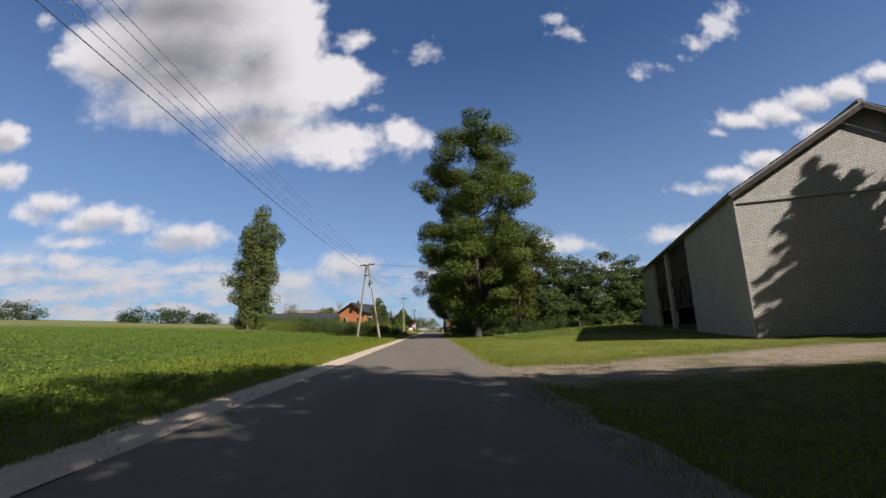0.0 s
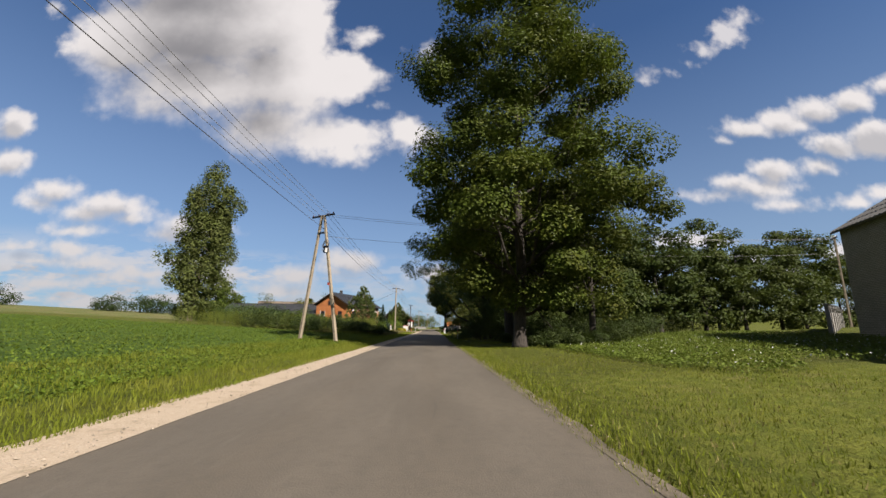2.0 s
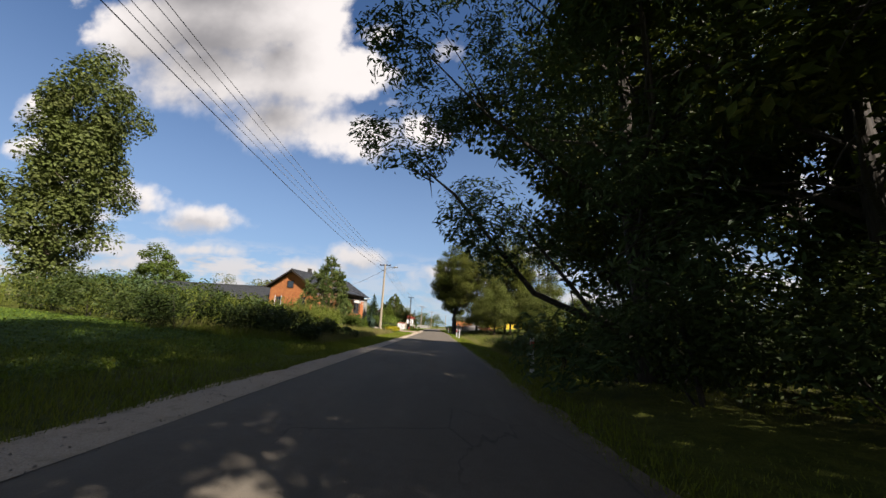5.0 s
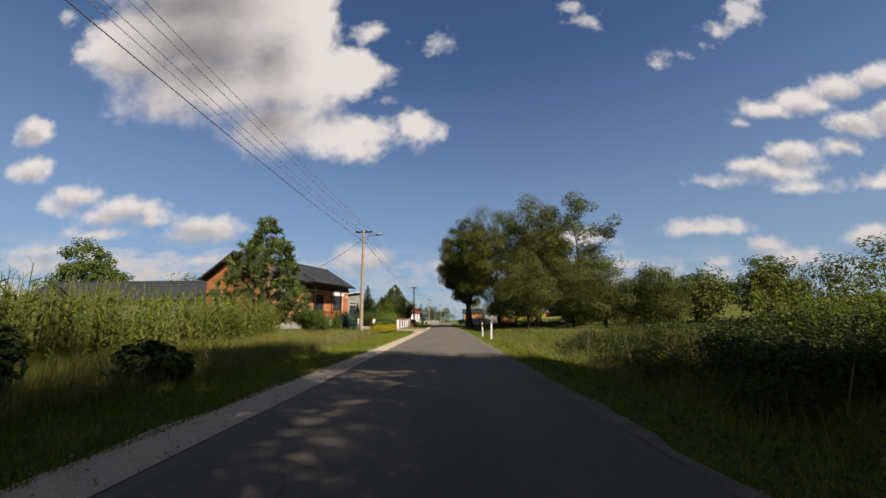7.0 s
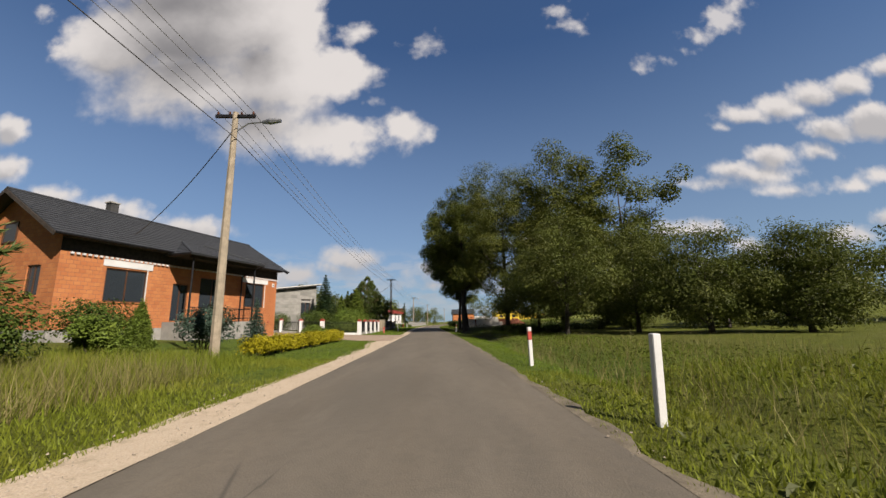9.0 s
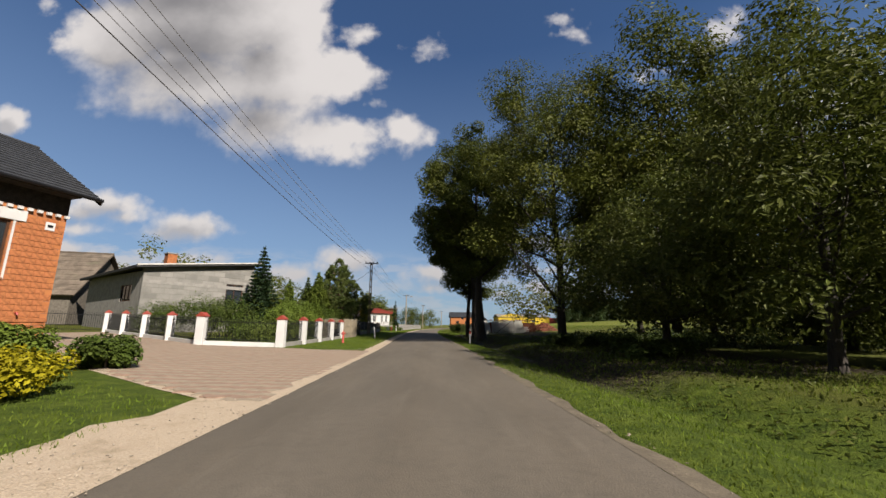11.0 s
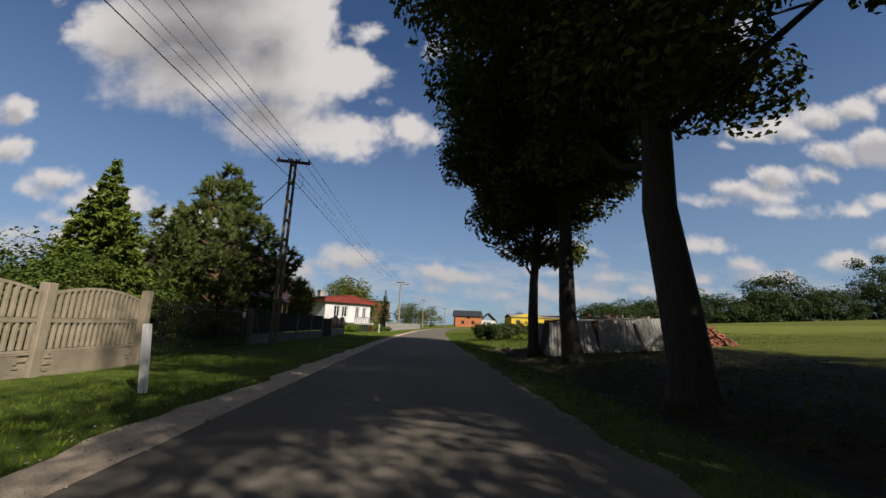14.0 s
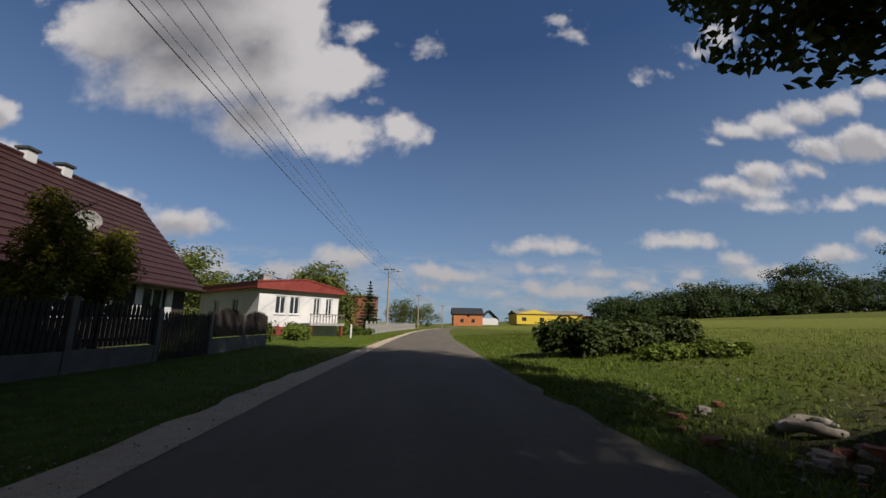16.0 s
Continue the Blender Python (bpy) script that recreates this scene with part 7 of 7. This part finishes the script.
for k, (x, y, rx, h) in enumerate(((6.2, 77.0, 1.0, 0.8), (7.4, 79.4, 1.2, 1.0), (9.0, 80.6, 1.5, 1.3), (11.0, 81.0, 1.6, 1.7), (8.4, 82.6, 1.3, 1.0), (10.4, 83.6, 1.5, 1.3), (12.6, 83.4, 1.7, 1.9), (12.2, 86.0, 1.6, 1.3), (14.4, 86.4, 1.7, 1.5), (15.2, 83.6, 1.8, 2.1), (9.6, 86.4, 1.3, 0.9), (16.6, 88.6, 1.7, 1.4))):
    shrub("nettle_patch", x, y, "dark rank weeds standing in the meadow", rx * 1.1, rx, h, "leaf_dark_shaded", 720 + k, 1700, 0.12, "weeds", "meadow weeds")
for k, (x, y, rx, h) in enumerate(((4.9, 76.4, 0.8, 0.9), (5.8, 78.2, 1.0, 1.1), (6.9, 76.6, 1.1, 1.2), (5.2, 80.2, 0.8, 0.9), (6.4, 81.4, 1.0, 1.2), (5.6, 83.4, 0.9, 1.0), (7.6, 83.2, 1.1, 1.3), (6.6, 85.2, 1.0, 1.1), (5.5, 86.6, 0.8, 0.9), (7.8, 86.8, 1.1, 1.2), (9.2, 85.0, 1.2, 1.4), (6.8, 88.4, 0.9, 1.0), (8.6, 88.8, 1.1, 1.2), (10.0, 87.6, 1.2, 1.3), (5.0, 73.6, 0.9, 1.0), (6.6, 73.8, 1.1, 1.3), (8.4, 79.0, 1.2, 1.4))):
    shrub("nettle_patch", x, y, "dark rank nettles and docks along the ditch", rx * 1.2, rx * 1.1, h * 0.8, "leaf_dark_shaded" if k % 3 else "leaf_maple", 760 + k, 2200, 0.085, "weeds", "ditch weeds", 30, 0.3)
for k, (x, y, rx, h) in enumerate(((8.2, 131.8, 1.1, 0.7), (9.8, 132.6, 1.3, 0.9), (11.6, 132.2, 1.4, 1.0), (13.4, 131.6, 1.4, 1.1), (15.2, 130.6, 1.4, 1.2), (10.8, 134.8, 1.3, 1.0), (13.2, 134.6, 1.4, 1.2), (8.6, 135.2, 1.1, 0.8), (16.8, 129.4, 1.4, 1.2))):
    shrub("nettle_patch", x, y, "low dark nettles beneath the alders", rx * 1.15, rx * 0.9, h, "leaf_dark_shaded", 740 + k, 1600, 0.12, "weeds", "weeds under the alders")
for k in range(7):
    x, y = sr.uniform(8, 17), sr.uniform(124, 133)
    shrub("nettle_patch", x, y, "low dark nettles in the orchard shade", 1.3, 1.0, 0.75, "leaf_bush", 505 + k, 1200, 0.14, "weeds", "orchard weeds")
# tall trees out of sight whose shadows reach the road
tree("broadleaf_tree", 9.4, -7.5, "tall roadside tree behind the dirt yard", "tree", [(3.5, 3.5), (7, 5.4), (12, 5.6), (16, 4.0), (19.5, 1.0)], 0.4, 180, 1.7, 90, 0.5, "leaf_maple", "bark_dark", (0, 0), 520, 14)
# the last two are unseen additions, mainly to block skylight from behind
for k, (x, y, h) in enumerate(((14.0, -9.0, 16.0), (19.0, -6.5, 13.0), (5.6, -11.5, 16.0), (-6.0, -11.0, 17.0))):
    tree("broadleaf_tree", x, y, "leafy roadside tree beside the dirt yard", "tree", [(1.5, 3.0), (5, 5.0), (9, 5.2), (h - 3, 3.6), (h, 1.0)], 0.3, 180, 1.7, 80, 0.6, "leaf_maple", "bark_dark", (0, 0), 530 + k, 10, group="trees by the yard")
conifer("spruce_tree", 22.6, 9.0, "tall spruce standing by the barn gable", 15.0, 4.7, "needle_dark", 521, 24, 760, 0.46, 0.04)
# far woods
for k, (x, y, h, r) in enumerate(((74, 300, 11, 8), (84, 303, 12, 8), (96, 305, 14, 8), (105, 300, 18, 9), (114, 304, 18, 9), (123, 300, 16, 9), (137, 298, 15, 7), (146, 300, 27, 9), (155, 303, 28, 9), (164, 300, 19, 9), (174, 297, 17, 9), (191, 296, 38, 8), (200, 300, 24, 10), (58, 380, 10, 6))):
    h, r = h * 0.72, r * 0.92
    tree("far_tree", x, y, "dense green tree in a far wood", "tree", [(0.5, r * 0.7), (h * 0.35, r), (h * 0.7, r * 0.8), (h, r * 0.15)], 0.5, 60, 2.4, 110, 0.85, "leaf_far", "bark_dark", (0, 0), 540 + k, 4, group="far wood", twigs=False)
for k, (x, y, h, r) in enumerate(((28, 126, 5.5, 2.6), (33, 130, 6.5, 2.8), (37.5, 125, 7.2, 2.2), (45, 124, 8.6, 2.4), (49, 126, 8.8, 2.3), (54, 124, 10, 4.0), (60, 122, 11.5, 5), (40, 132, 5.5, 2.6), (66, 118, 12, 5), (24, 142, 6, 2.8), (30, 150, 6, 2.8))):
    tree("field_tree", x, y, "broadleaf tree at the far side of the meadow", "tree", [(0.9, r * 0.6), (h * 0.4, r), (h * 0.7, r * 0.85), (h, 0.4)], 0.2, 50, 1.1, 54, 0.42, "leaf_alder", "bark_dark", (0, 0), 560 + k, 6, group="meadow trees", twigs=False)
for k, (x, y, h, r) in enumerate(((-190, 300, 10, 12), (-205, 305, 10, 12), (-222, 300, 9, 10), (-330, 330, 14, 10), (-345, 330, 14, 10), (-170, 300, 7, 7), (-400, 300, 10, 25), (-90, 330, 12, 9), (-110, 340, 12, 9), (-70, 320, 11, 8), (-55, 300, 11, 7), (-45, 260, 11, 6))):
    tree("far_tree", x, y, "dark clump of trees on the field horizon", "tree", [(0.3, r * 0.8), (h * 0.4, r), (h * 0.75, r * 0.7), (h, r * 0.2)], 0.5, 36, 2.6, 60, 1.1, "leaf_far", "bark_dark", (0, 0), 580 + k, 3, group="horizon trees", twigs=False)


# ---- grass, weeds, corn and field crop, past counting ----
def stuff(name, v, f, mat, label, category):
    return tagged(from_arrays(name, v, f, M[mat]), label, category, "", "stuff")


def ground_heights(x, y):
    return np.array([gz(a, b) for a, b in zip(x, y)], dtype=np.float32)


def blades(x, y, h, w, rng, lean=0.45, bend=False):
    n = len(x)
    z = ground_heights(x, y) - 0.01
    a = rng.uniform(0, 2 * math.pi, n)
    b = rng.uniform(0, 2 * math.pi, n)
    l = rng.uniform(0.05, lean, n) * h
    base = np.stack([x, y, z], 1)
    side = np.stack([np.cos(a) * w, np.sin(a) * w, 0 * a], 1)
    mid = base + np.stack([np.cos(b) * l * 0.35, np.sin(b) * l * 0.35, h * 0.6], 1)
    tip = base + np.stack([np.cos(b) * l, np.sin(b) * l, h], 1)
    if not bend:
        return np.stack([base - side * 1.15, base + side * 1.15, tip], 1).reshape(-1, 3), np.arange(3 * n).reshape(-1, 3)
    v = np.stack([base - side, base + side, mid + side * 0.7, tip, mid - side * 0.7], 1).reshape(-1, 3)
    i = np.arange(n)[:, None] * 5
    tri = np.concatenate([i + np.array([0, 1, 2]), i + np.array([0, 2, 4]), i + np.array([4, 2, 3])], 0)
    return v, tri


def verge(side, n, y0, y1, reach, seed, start=0.0):
    rng = np.random.default_rng(seed)
    y = rng.uniform(y0, y1, n)
    c = np.array([road_at(v) for v in y])
    d = start + reach * rng.uniform(0, 1, n) ** 1.7
    x = c[:, 0] + side * (c[:, 1] + d)
    keep = np.ones(n, bool)
    # keep the driveway, yard and house plots clear
    keep &= ~((x < -2) & (y > 116.5 + np.clip(-3 - x, 0, 9) * 0.65) & (y < 130.6) & (x > -24))
    keep &= ~((x > 1.5) & (x < 11) & (y > 8.2) & (y < 12.2) & (rng.uniform(0, 1, n) < 0.93))
    keep &= ~((x < -14) & (y > 100))
    keep &= ~((x < c[:, 0]) & (y > 109) & (y < 118) & (d < 0.45 + 0.9 * np.clip((y - 109) / 8, 0, 1)))
    return x[keep], y[keep], d[keep], rng


def build_grass():
    x, y, d, rng = verge(-1, 110000, -3, 72, 6.0, 1, 0.72)
    h = rng.uniform(0.04, 0.14, len(x)) * (1 + 0.5 * (d > 1.6))
    stuff("verge_grass", *blades(x, y, h, 0.004 + 0.006 * rng.uniform(0, 1, len(x)), rng, 0.7), "grass", "lush green verge grass beside the crop field", "grass")
    x, y, d, rng = verge(-1, 110000, 70, 104, 9.0, 2, 0.62)
    h = rng.uniform(0.05, 0.2, len(x)) * np.clip(0.45 + (d - 1.6) * 0.75, 0.45, 2.6)
    stuff("tall_grass", *blades(x, y, h, 0.005 + 0.007 * rng.uniform(0, 1, len(x)), rng, 0.9), "grass", "tall green grass in front of the corn", "grass")
    x, y, d, rng = verge(-1, 16000, 70, 100, 9.0, 22, 2.6)
    h = rng.uniform(0.35, 0.75, len(x))
    stuff("seeding_grass", *blades(x, y, h, 0.006 + 0 * x, rng, 0.7), "grass_dry", "dry seeding grass stalks in the verge", "grass")
    x, y, d, rng = verge(-1, 90000, 104, 205, 5.5, 3, 0.6)
    stuff("lawn_grass", *blades(x, y, rng.uniform(0.025, 0.08, len(x)), 0.005 + 0.006 * rng.uniform(0, 1, len(x)), rng, 0.9), "lawn", "mown green grass before the gardens", "grass")
    x, y, d, rng = verge(1, 110000, -1, 62, 9.0, 4, -0.1)
    h = rng.uniform(0.025, 0.085, len(x)) * (1 + 0.7 * (d < 0.8))
    stuff("verge_grass", *blades(x, y, h, 0.004 + 0.006 * rng.uniform(0, 1, len(x)), rng, 0.7), "grass", "yellow-green verge grass before the barn", "grass")
    x, y, d, rng = verge(1, 5000, 12, 42, 9.0, 44, 0.1)
    stuff("dry_grass", *blades(x, y, rng.uniform(0.03, 0.09, len(x)), 0.010 + 0 * x, rng), "grass_dry", "sun-bleached cut grass on the verge", "grass")
    x, y, d, rng = verge(1, 90000, 62, 100, 11.0, 5, -0.1)
    h = rng.uniform(0.05, 0.2, len(x)) * np.clip(0.4 + d * 0.25, 0.4, 2.0)
    stuff("tall_grass", *blades(x, y, h, 0.005 + 0.007 * rng.uniform(0, 1, len(x)), rng, 0.9), "grass", "rank green meadow grass by the ditch", "grass")
    x, y, d, rng = verge(1, 4500, 62, 110, 10.0, 55, 1.8)
    stuff("seeding_grass", *blades(x, y, rng.uniform(0.4, 0.7, len(x)), 0.006 + 0 * x, rng, 0.7), "grass_dry", "dry seeding grass stalks by the ditch", "grass")
    x, y, d, rng = verge(1, 110000, 98, 200, 9.0, 6, -0.1)
    bare = (x > 3.6) & (x < 10) & (y > 141) & (y < 165.5) & (rng.uniform(0, 1, len(x)) < 0.8)
    x, y, d = x[~bare], y[~bare], d[~bare]
    h = rng.uniform(0.03, 0.09, len(x)) * np.clip(0.6 + d * 0.2, 0.6, 1.6)
    stuff("verge_grass", *blades(x, y, h, 0.005 + 0.006 * rng.uniform(0, 1, len(x)), rng, 0.9), "lawn", "green grass and weeds along the ditch", "grass")
    x, y, d, rng = verge(1, 60000, 160, 200, 26.0, 7, 0.3)
    h = rng.uniform(0.04, 0.15, len(x))
    stuff("weeds", *blades(x, y, h, 0.006 + 0.008 * rng.uniform(0, 1, len(x)), rng, 0.9), "leaf_light", "mixed green weeds over the rubble and meadow", "weeds")


def build_stalks():
    """Brown dock and grass stalks standing out of the ditch weeds."""
    rng = np.random.default_rng(91)
    n = 1100
    y = rng.uniform(71, 92, n)
    x = 5.2 + 6.5 * rng.uniform(0, 1, n) ** 1.2
    h = rng.uniform(0.5, 1.05, n)
    stuff("dry_stalks", *blades(x, y, h, 0.007 + 0.008 * rng.uniform(0, 1, n), rng, 0.5), "tassel", "brown dock and grass stalks along the ditch", "weeds")


def build_meadow():
    rng = np.random.default_rng(35)
    n = 60000
    y = rng.uniform(31, 58, n)
    x = 6.6 + 20 * rng.uniform(0, 1, n) ** 1.4
    out = ((x > 12.5 + (y - 12) * 0.36) & (y < 46)) | (y < 31 + 1.2 * np.sin(x * 1.3) + 0.1 * x)
    x, y = x[~out], y[~out]
    z = ground_heights(x, y) + rng.uniform(0.02, 0.2, len(x))
    v, f = diamond_leaves(np.stack([x, y, z], 1), 0.085, rng, 0.0, 0.65, 0.9)
    stuff("meadow_weeds", v, f, "leaf_light", "dense low green leaves on the plot beside the barn", "weeds")
    y = rng.uniform(31, 46, 500)
    x = 7.0 + 12 * rng.uniform(0, 1, 500)
    z = ground_heights(x, y) + rng.uniform(0.15, 0.26, 500)
    v, f = diamond_leaves(np.stack([x, y, z], 1), 0.05, rng, 0.0, 0.9, 2.5)
    stuff("clover_flowers", v, f, "frame_white", "small white flower heads among the leaves", "flowers")


def build_crop():
    rng = np.random.default_rng(31)
    n = 95000
    y = rng.uniform(-6, 73, n)
    x = -6.0 - 44 * rng.uniform(0, 1, n) ** 1.7
    tufts = np.array([noise.noise((a * 1.1, b * 1.1, 7.0)) for a, b in zip(x, y)])
    z = ground_heights(x, y) + rng.uniform(0.01, 0.13, n) * (1 + 0.9 * np.clip(tufts, -0.6, 1.0))
    v, f = diamond_leaves(np.stack([x, y, z], 1), 0.085, rng, 0.0, 0.7, 0.9)
    stuff("field_crop", v, f, "crop", "dense low leafy green field crop", "crop")
    # weeds and broad leaves in the verges
    y = rng.uniform(62, 200, 26000)
    c = np.array([road_at(t) for t in y])
    x = c[:, 0] + c[:, 1] + np.where((y > 98) & (y < 146), 2.8, 0.6) + 7 * rng.uniform(0, 1, len(y)) ** 1.3
    tall = np.where((y > 98) & (y < 146), 0.35, 1.0)
    z = ground_heights(x, y) + tall * rng.uniform(0.02, 0.35, len(y)) * np.clip((x - 3) * 0.25, 0.15, 1.4)
    v, f = diamond_leaves(np.stack([x, y, z], 1), 0.1, rng, 0, 0.5, 0.9)
    stuff("broadleaf_weeds", v, f, "leaf_maple", "broad-leaved weeds along the ditch", "weeds")


def corn_plant(rng):
    """Leaf quads of one corn plant about two metres high."""
    V, F = [], []

    def leaf(p0, way, length, rise, wide):
        n = 3
        pts = []
        for k in range(n + 1):
            s = k / n
            p = np.array(p0) + np.array([math.cos(way), math.sin(way), 0]) * length * s + np.array([0, 0, rise * s - length * 0.75 * s * s])
            w = wide * (1 - s) ** 0.6 * (0.6 + 0.4 * min(1, s * 4))
            side = np.array([-math.sin(way), math.cos(way), 0]) * w
            pts.append((p - side, p + side))
        for (a, b), (c, d) in zip(pts, pts[1:]):
            i = len(V)
            V.extend((a, b, d, c))
            F.append((i, i + 1, i + 2, i + 3))
    H = rng.uniform(1.7, 2.2)
    for ang in (0, math.pi / 2):
        i = len(V)
        s = np.array([math.cos(ang), math.sin(ang), 0]) * 0.016
        V.extend((-s, s, s * 0.5 + (0, 0, H), -s * 0.5 + (0, 0, H)))
        F.append((i, i + 1, i + 2, i + 3))
    a0 = rng.uniform(0, 6.28)
    for k in range(9):
        leaf((0, 0, 0.25 + (H - 0.45) * k / 9), a0 + (k % 2) * math.pi + rng.uniform(-0.4, 0.4), rng.uniform(0.5, 0.85), rng.uniform(0.35, 0.6), rng.uniform(0.03, 0.045))
    for k in range(4):
        leaf((0, 0, H - 0.03), rng.uniform(0, 6.28), 0.16, 0.34, 0.008)
    return np.array(V), np.array(F)


def build_corn():
    rng = np.random.default_rng(41)
    kinds = [corn_plant(rng) for _ in range(8)]

    def field(name, spots, label):
        vs, fs, off = [], [], 0
        for x, y in spots:
            v, f = kinds[rng.integers(8)]
            a, s = rng.uniform(0, 6.28), rng.uniform(0.8, 1.12)
            r = np.array([[math.cos(a), -math.sin(a), 0], [math.sin(a), math.cos(a), 0], [0, 0, 1]]) * s
            vs.append(v @ r.T + (x, y, gz(x, y) - 0.03))
            fs.append(f + off)
            off += len(v)
        stuff(name, np.concatenate(vs), np.concatenate(fs), "leaf_corn", label, "corn")
    spots = []
    for _ in range(1700):
        y = rng.uniform(75, 98)
        x = -9.0 - 26 * rng.uniform(0, 1) ** 1.8 - max(0, y - 88) * 0.25
        spots.append((x, y))
    field("corn_field", spots, "dense green corn standing head-high beside the road")
    spots = []
    for _ in range(1000):
        y = rng.uniform(64, 84)
        x = 10.5 + 24 * rng.uniform(0, 1) ** 1.6
        spots.append((x, y))
    field("corn_field", spots, "green corn on the far side of the ditch")


def build_gravel():
    """Loose pebbles along the pale strip at the road's edge."""
    rng = np.random.default_rng(77)
    n = 11000
    y = rng.uniform(-2, 185, n)
    c = np.array([road_at(t) for t in y])
    left = rng.uniform(0, 1, n) < 0.86
    d = np.where(left, rng.uniform(-0.12, 1.0, n), rng.uniform(-0.1, 0.25, n))
    x = c[:, 0] + np.where(left, -1, 1) * (c[:, 1] + d)
    keep = ~((y > 118) & (y < 130) & (x < -2.2))
    x, y = x[keep], y[keep]
    n = len(x)
    s = (0.006 + 0.016 * rng.uniform(0, 1, n) ** 3)[:, None, None]
    octa = np.array([(1, 0, 0), (-1, 0, 0), (0, 1, 0), (0, -1, 0), (0, 0, 0.75), (0, 0, -0.4)])
    v = octa[None] * s * rng.uniform(0.65, 1.25, (n, 6, 1)) + rng.normal(size=(n, 6, 3)) * s * 0.15
    v = v + np.stack([x, y, np.full(n, 0.026)], 1)[:, None, :]
    f = np.array([(0, 2, 4), (2, 1, 4), (1, 3, 4), (3, 0, 4), (2, 0, 5), (1, 2, 5), (3, 1, 5), (0, 3, 5)])
    f = (np.arange(n)[:, None, None] * 6 + f[None]).reshape(-1, 3)
    stuff("gravel_stones", v.reshape(-1, 3), f, "pebble", "loose pale gravel scattered along the asphalt edge", "gravel")


build_grass()
build_gravel()
build_meadow()
build_stalks()
build_crop()
build_corn()

# ---- the paved driveway, paver by paver ----
def drive_low(x):
    return 116.9 + min(9.0, max(0.0, -3.0 - x)) * 0.72 + max(0.0, -12.0 - x) * 0.45


def drive_high(x):
    if x > -7:
        return 129.25 + (x + 2.2) * -0.12
    return 129.75 if x > -10.6 else 129.9 + (-10.6 - x) * 0.785


def build_driveway():
    bm = bmesh.new()
    prev = None
    for k in range(60):
        x = -2.15 - 20.4 * k / 59
        lo, hi = drive_low(x), drive_high(x)
        row = [bm.verts.new((x, lo + (hi - lo) * s / 12, gz(x, lo + (hi - lo) * s / 12) + 0.012)) for s in range(13)]
        if prev:
            for i in range(12):
                bm.faces.new((prev[i], row[i], row[i + 1], prev[i + 1]))
        prev = row
    slab = structure(part("driveway", bm, M["gravel"]), "driveway paved with pinkish and buff concrete blocks", "driveway")
    rnd = random.Random(17)
    P = 0.225
    near, far_v = 0, {k: [] for k in [(c, f) for c in (True, False) for f in (1, -1)]}
    shared = {}
    for pink, flip in [(c, f) for c in (True, False) for f in (1, -1)]:
        bm = bmesh.new()
        h = P / 2 - 0.003
        d = h * 0.3 * flip
        ring = [(-h, -h - d), (-h * 0.35, -h - d), (h * 0.35, -h + d), (h, -h + d), (h, h + d), (h * 0.35, h + d), (-h * 0.35, h - d), (-h, h - d)]
        top = [bm.verts.new((a * 0.985, b * 0.985, 0.0)) for a, b in ring]
        low = [bm.verts.new((a, b, -0.02)) for a, b in ring]
        bm.faces.new(top)
        for i in range(8):
            bm.faces.new((low[i], low[(i + 1) % 8], top[(i + 1) % 8], top[i]))
        mesh = bpy.data.meshes.new("paver")
        bm.to_mesh(mesh)
        bm.free()
        mesh.materials.append(M["paver_pink" if pink else "paver_grey"])
        shared[pink, flip] = mesh
    i, x = 0, -2.45
    while x > -22.4:
        j, y = int((drive_low(x) + 0.15 - 116.0) / P) + 1, 0.0
        y, flip = 116.0 + P * j, 1 if i % 2 else -1
        while y < drive_high(x) - 0.15:
            c, w = road_at(y)
            if x < c - w - 0.12:
                pink = j % 2 == 0
                z = gz(x, y) + 0.034 + rnd.uniform(-0.003, 0.003)
                if near < 300 and -5.1 < x and 119.5 < y < 128.6:
                    o = new("paver", shared[pink, flip])
                    o.parent = slab
                    o.location = (x, y, z)
                    near += 1
                else:
                    far_v[pink, flip].append((x, y, z))
            y += P
            j += 1
        x -= P
        i += 1
    for (pink, flip), spots in far_v.items():
        r = np.array([tuple(v.co) for v in shared[pink, flip].vertices])
        n = len(r)
        s = np.array(spots)
        v = (s[:, None, :] + r[None]).reshape(-1, 3)
        v[:, 2] += ground_heights(v[:, 0], v[:, 1]) - np.repeat(ground_heights(s[:, 0], s[:, 1]), n)
        k = np.arange(len(s))[:, None] * n
        top = np.concatenate([k + np.array([0, 1, 2, 7]), k + np.array([2, 3, 6, 7]), k + np.array([3, 4, 5, 6])])
        side = np.concatenate([k + np.array([8 + q, 8 + (q + 1) % 8, (q + 1) % 8, q]) for q in range(8)])
        tagged(from_arrays("pavers", v, np.concatenate([top, side]), M["paver_pink" if pink else "paver_grey"], slab), kind="stuff")


build_driveway()


# ---- clay blocks of the orange house near the driveway ----
def build_blocks(house):
    rnd = random.Random(23)
    bw, bh = 0.3, 0.205
    made, count = None, 0
    z, r = 1.36, 0
    while z < 4.8:
        y = 11.5 + (0.15 if r % 2 else 0)
        while y < 15.6:
            in_window = 12.15 < y + bw / 2 < 14.65 and 2.5 < z + bh / 2 < 5.1
            if not in_window and count < 298:
                if made is None:
                    o = part("clay_block", boxed(0.002, 0.016, -bw / 2 + 0.008, bw / 2 - 0.008, -bh / 2 + 0.007, bh / 2 - 0.007, bevel=0.004), M["orange"], house)
                    made = o.data
                else:
                    o = new("clay_block", made)
                    o.parent = house
                o.location = (rnd.uniform(-0.001, 0.004), y + bw / 2, z + bh / 2)
                count += 1
            y += bw
        z += bh
        r += 1


build_blocks(brick_house)
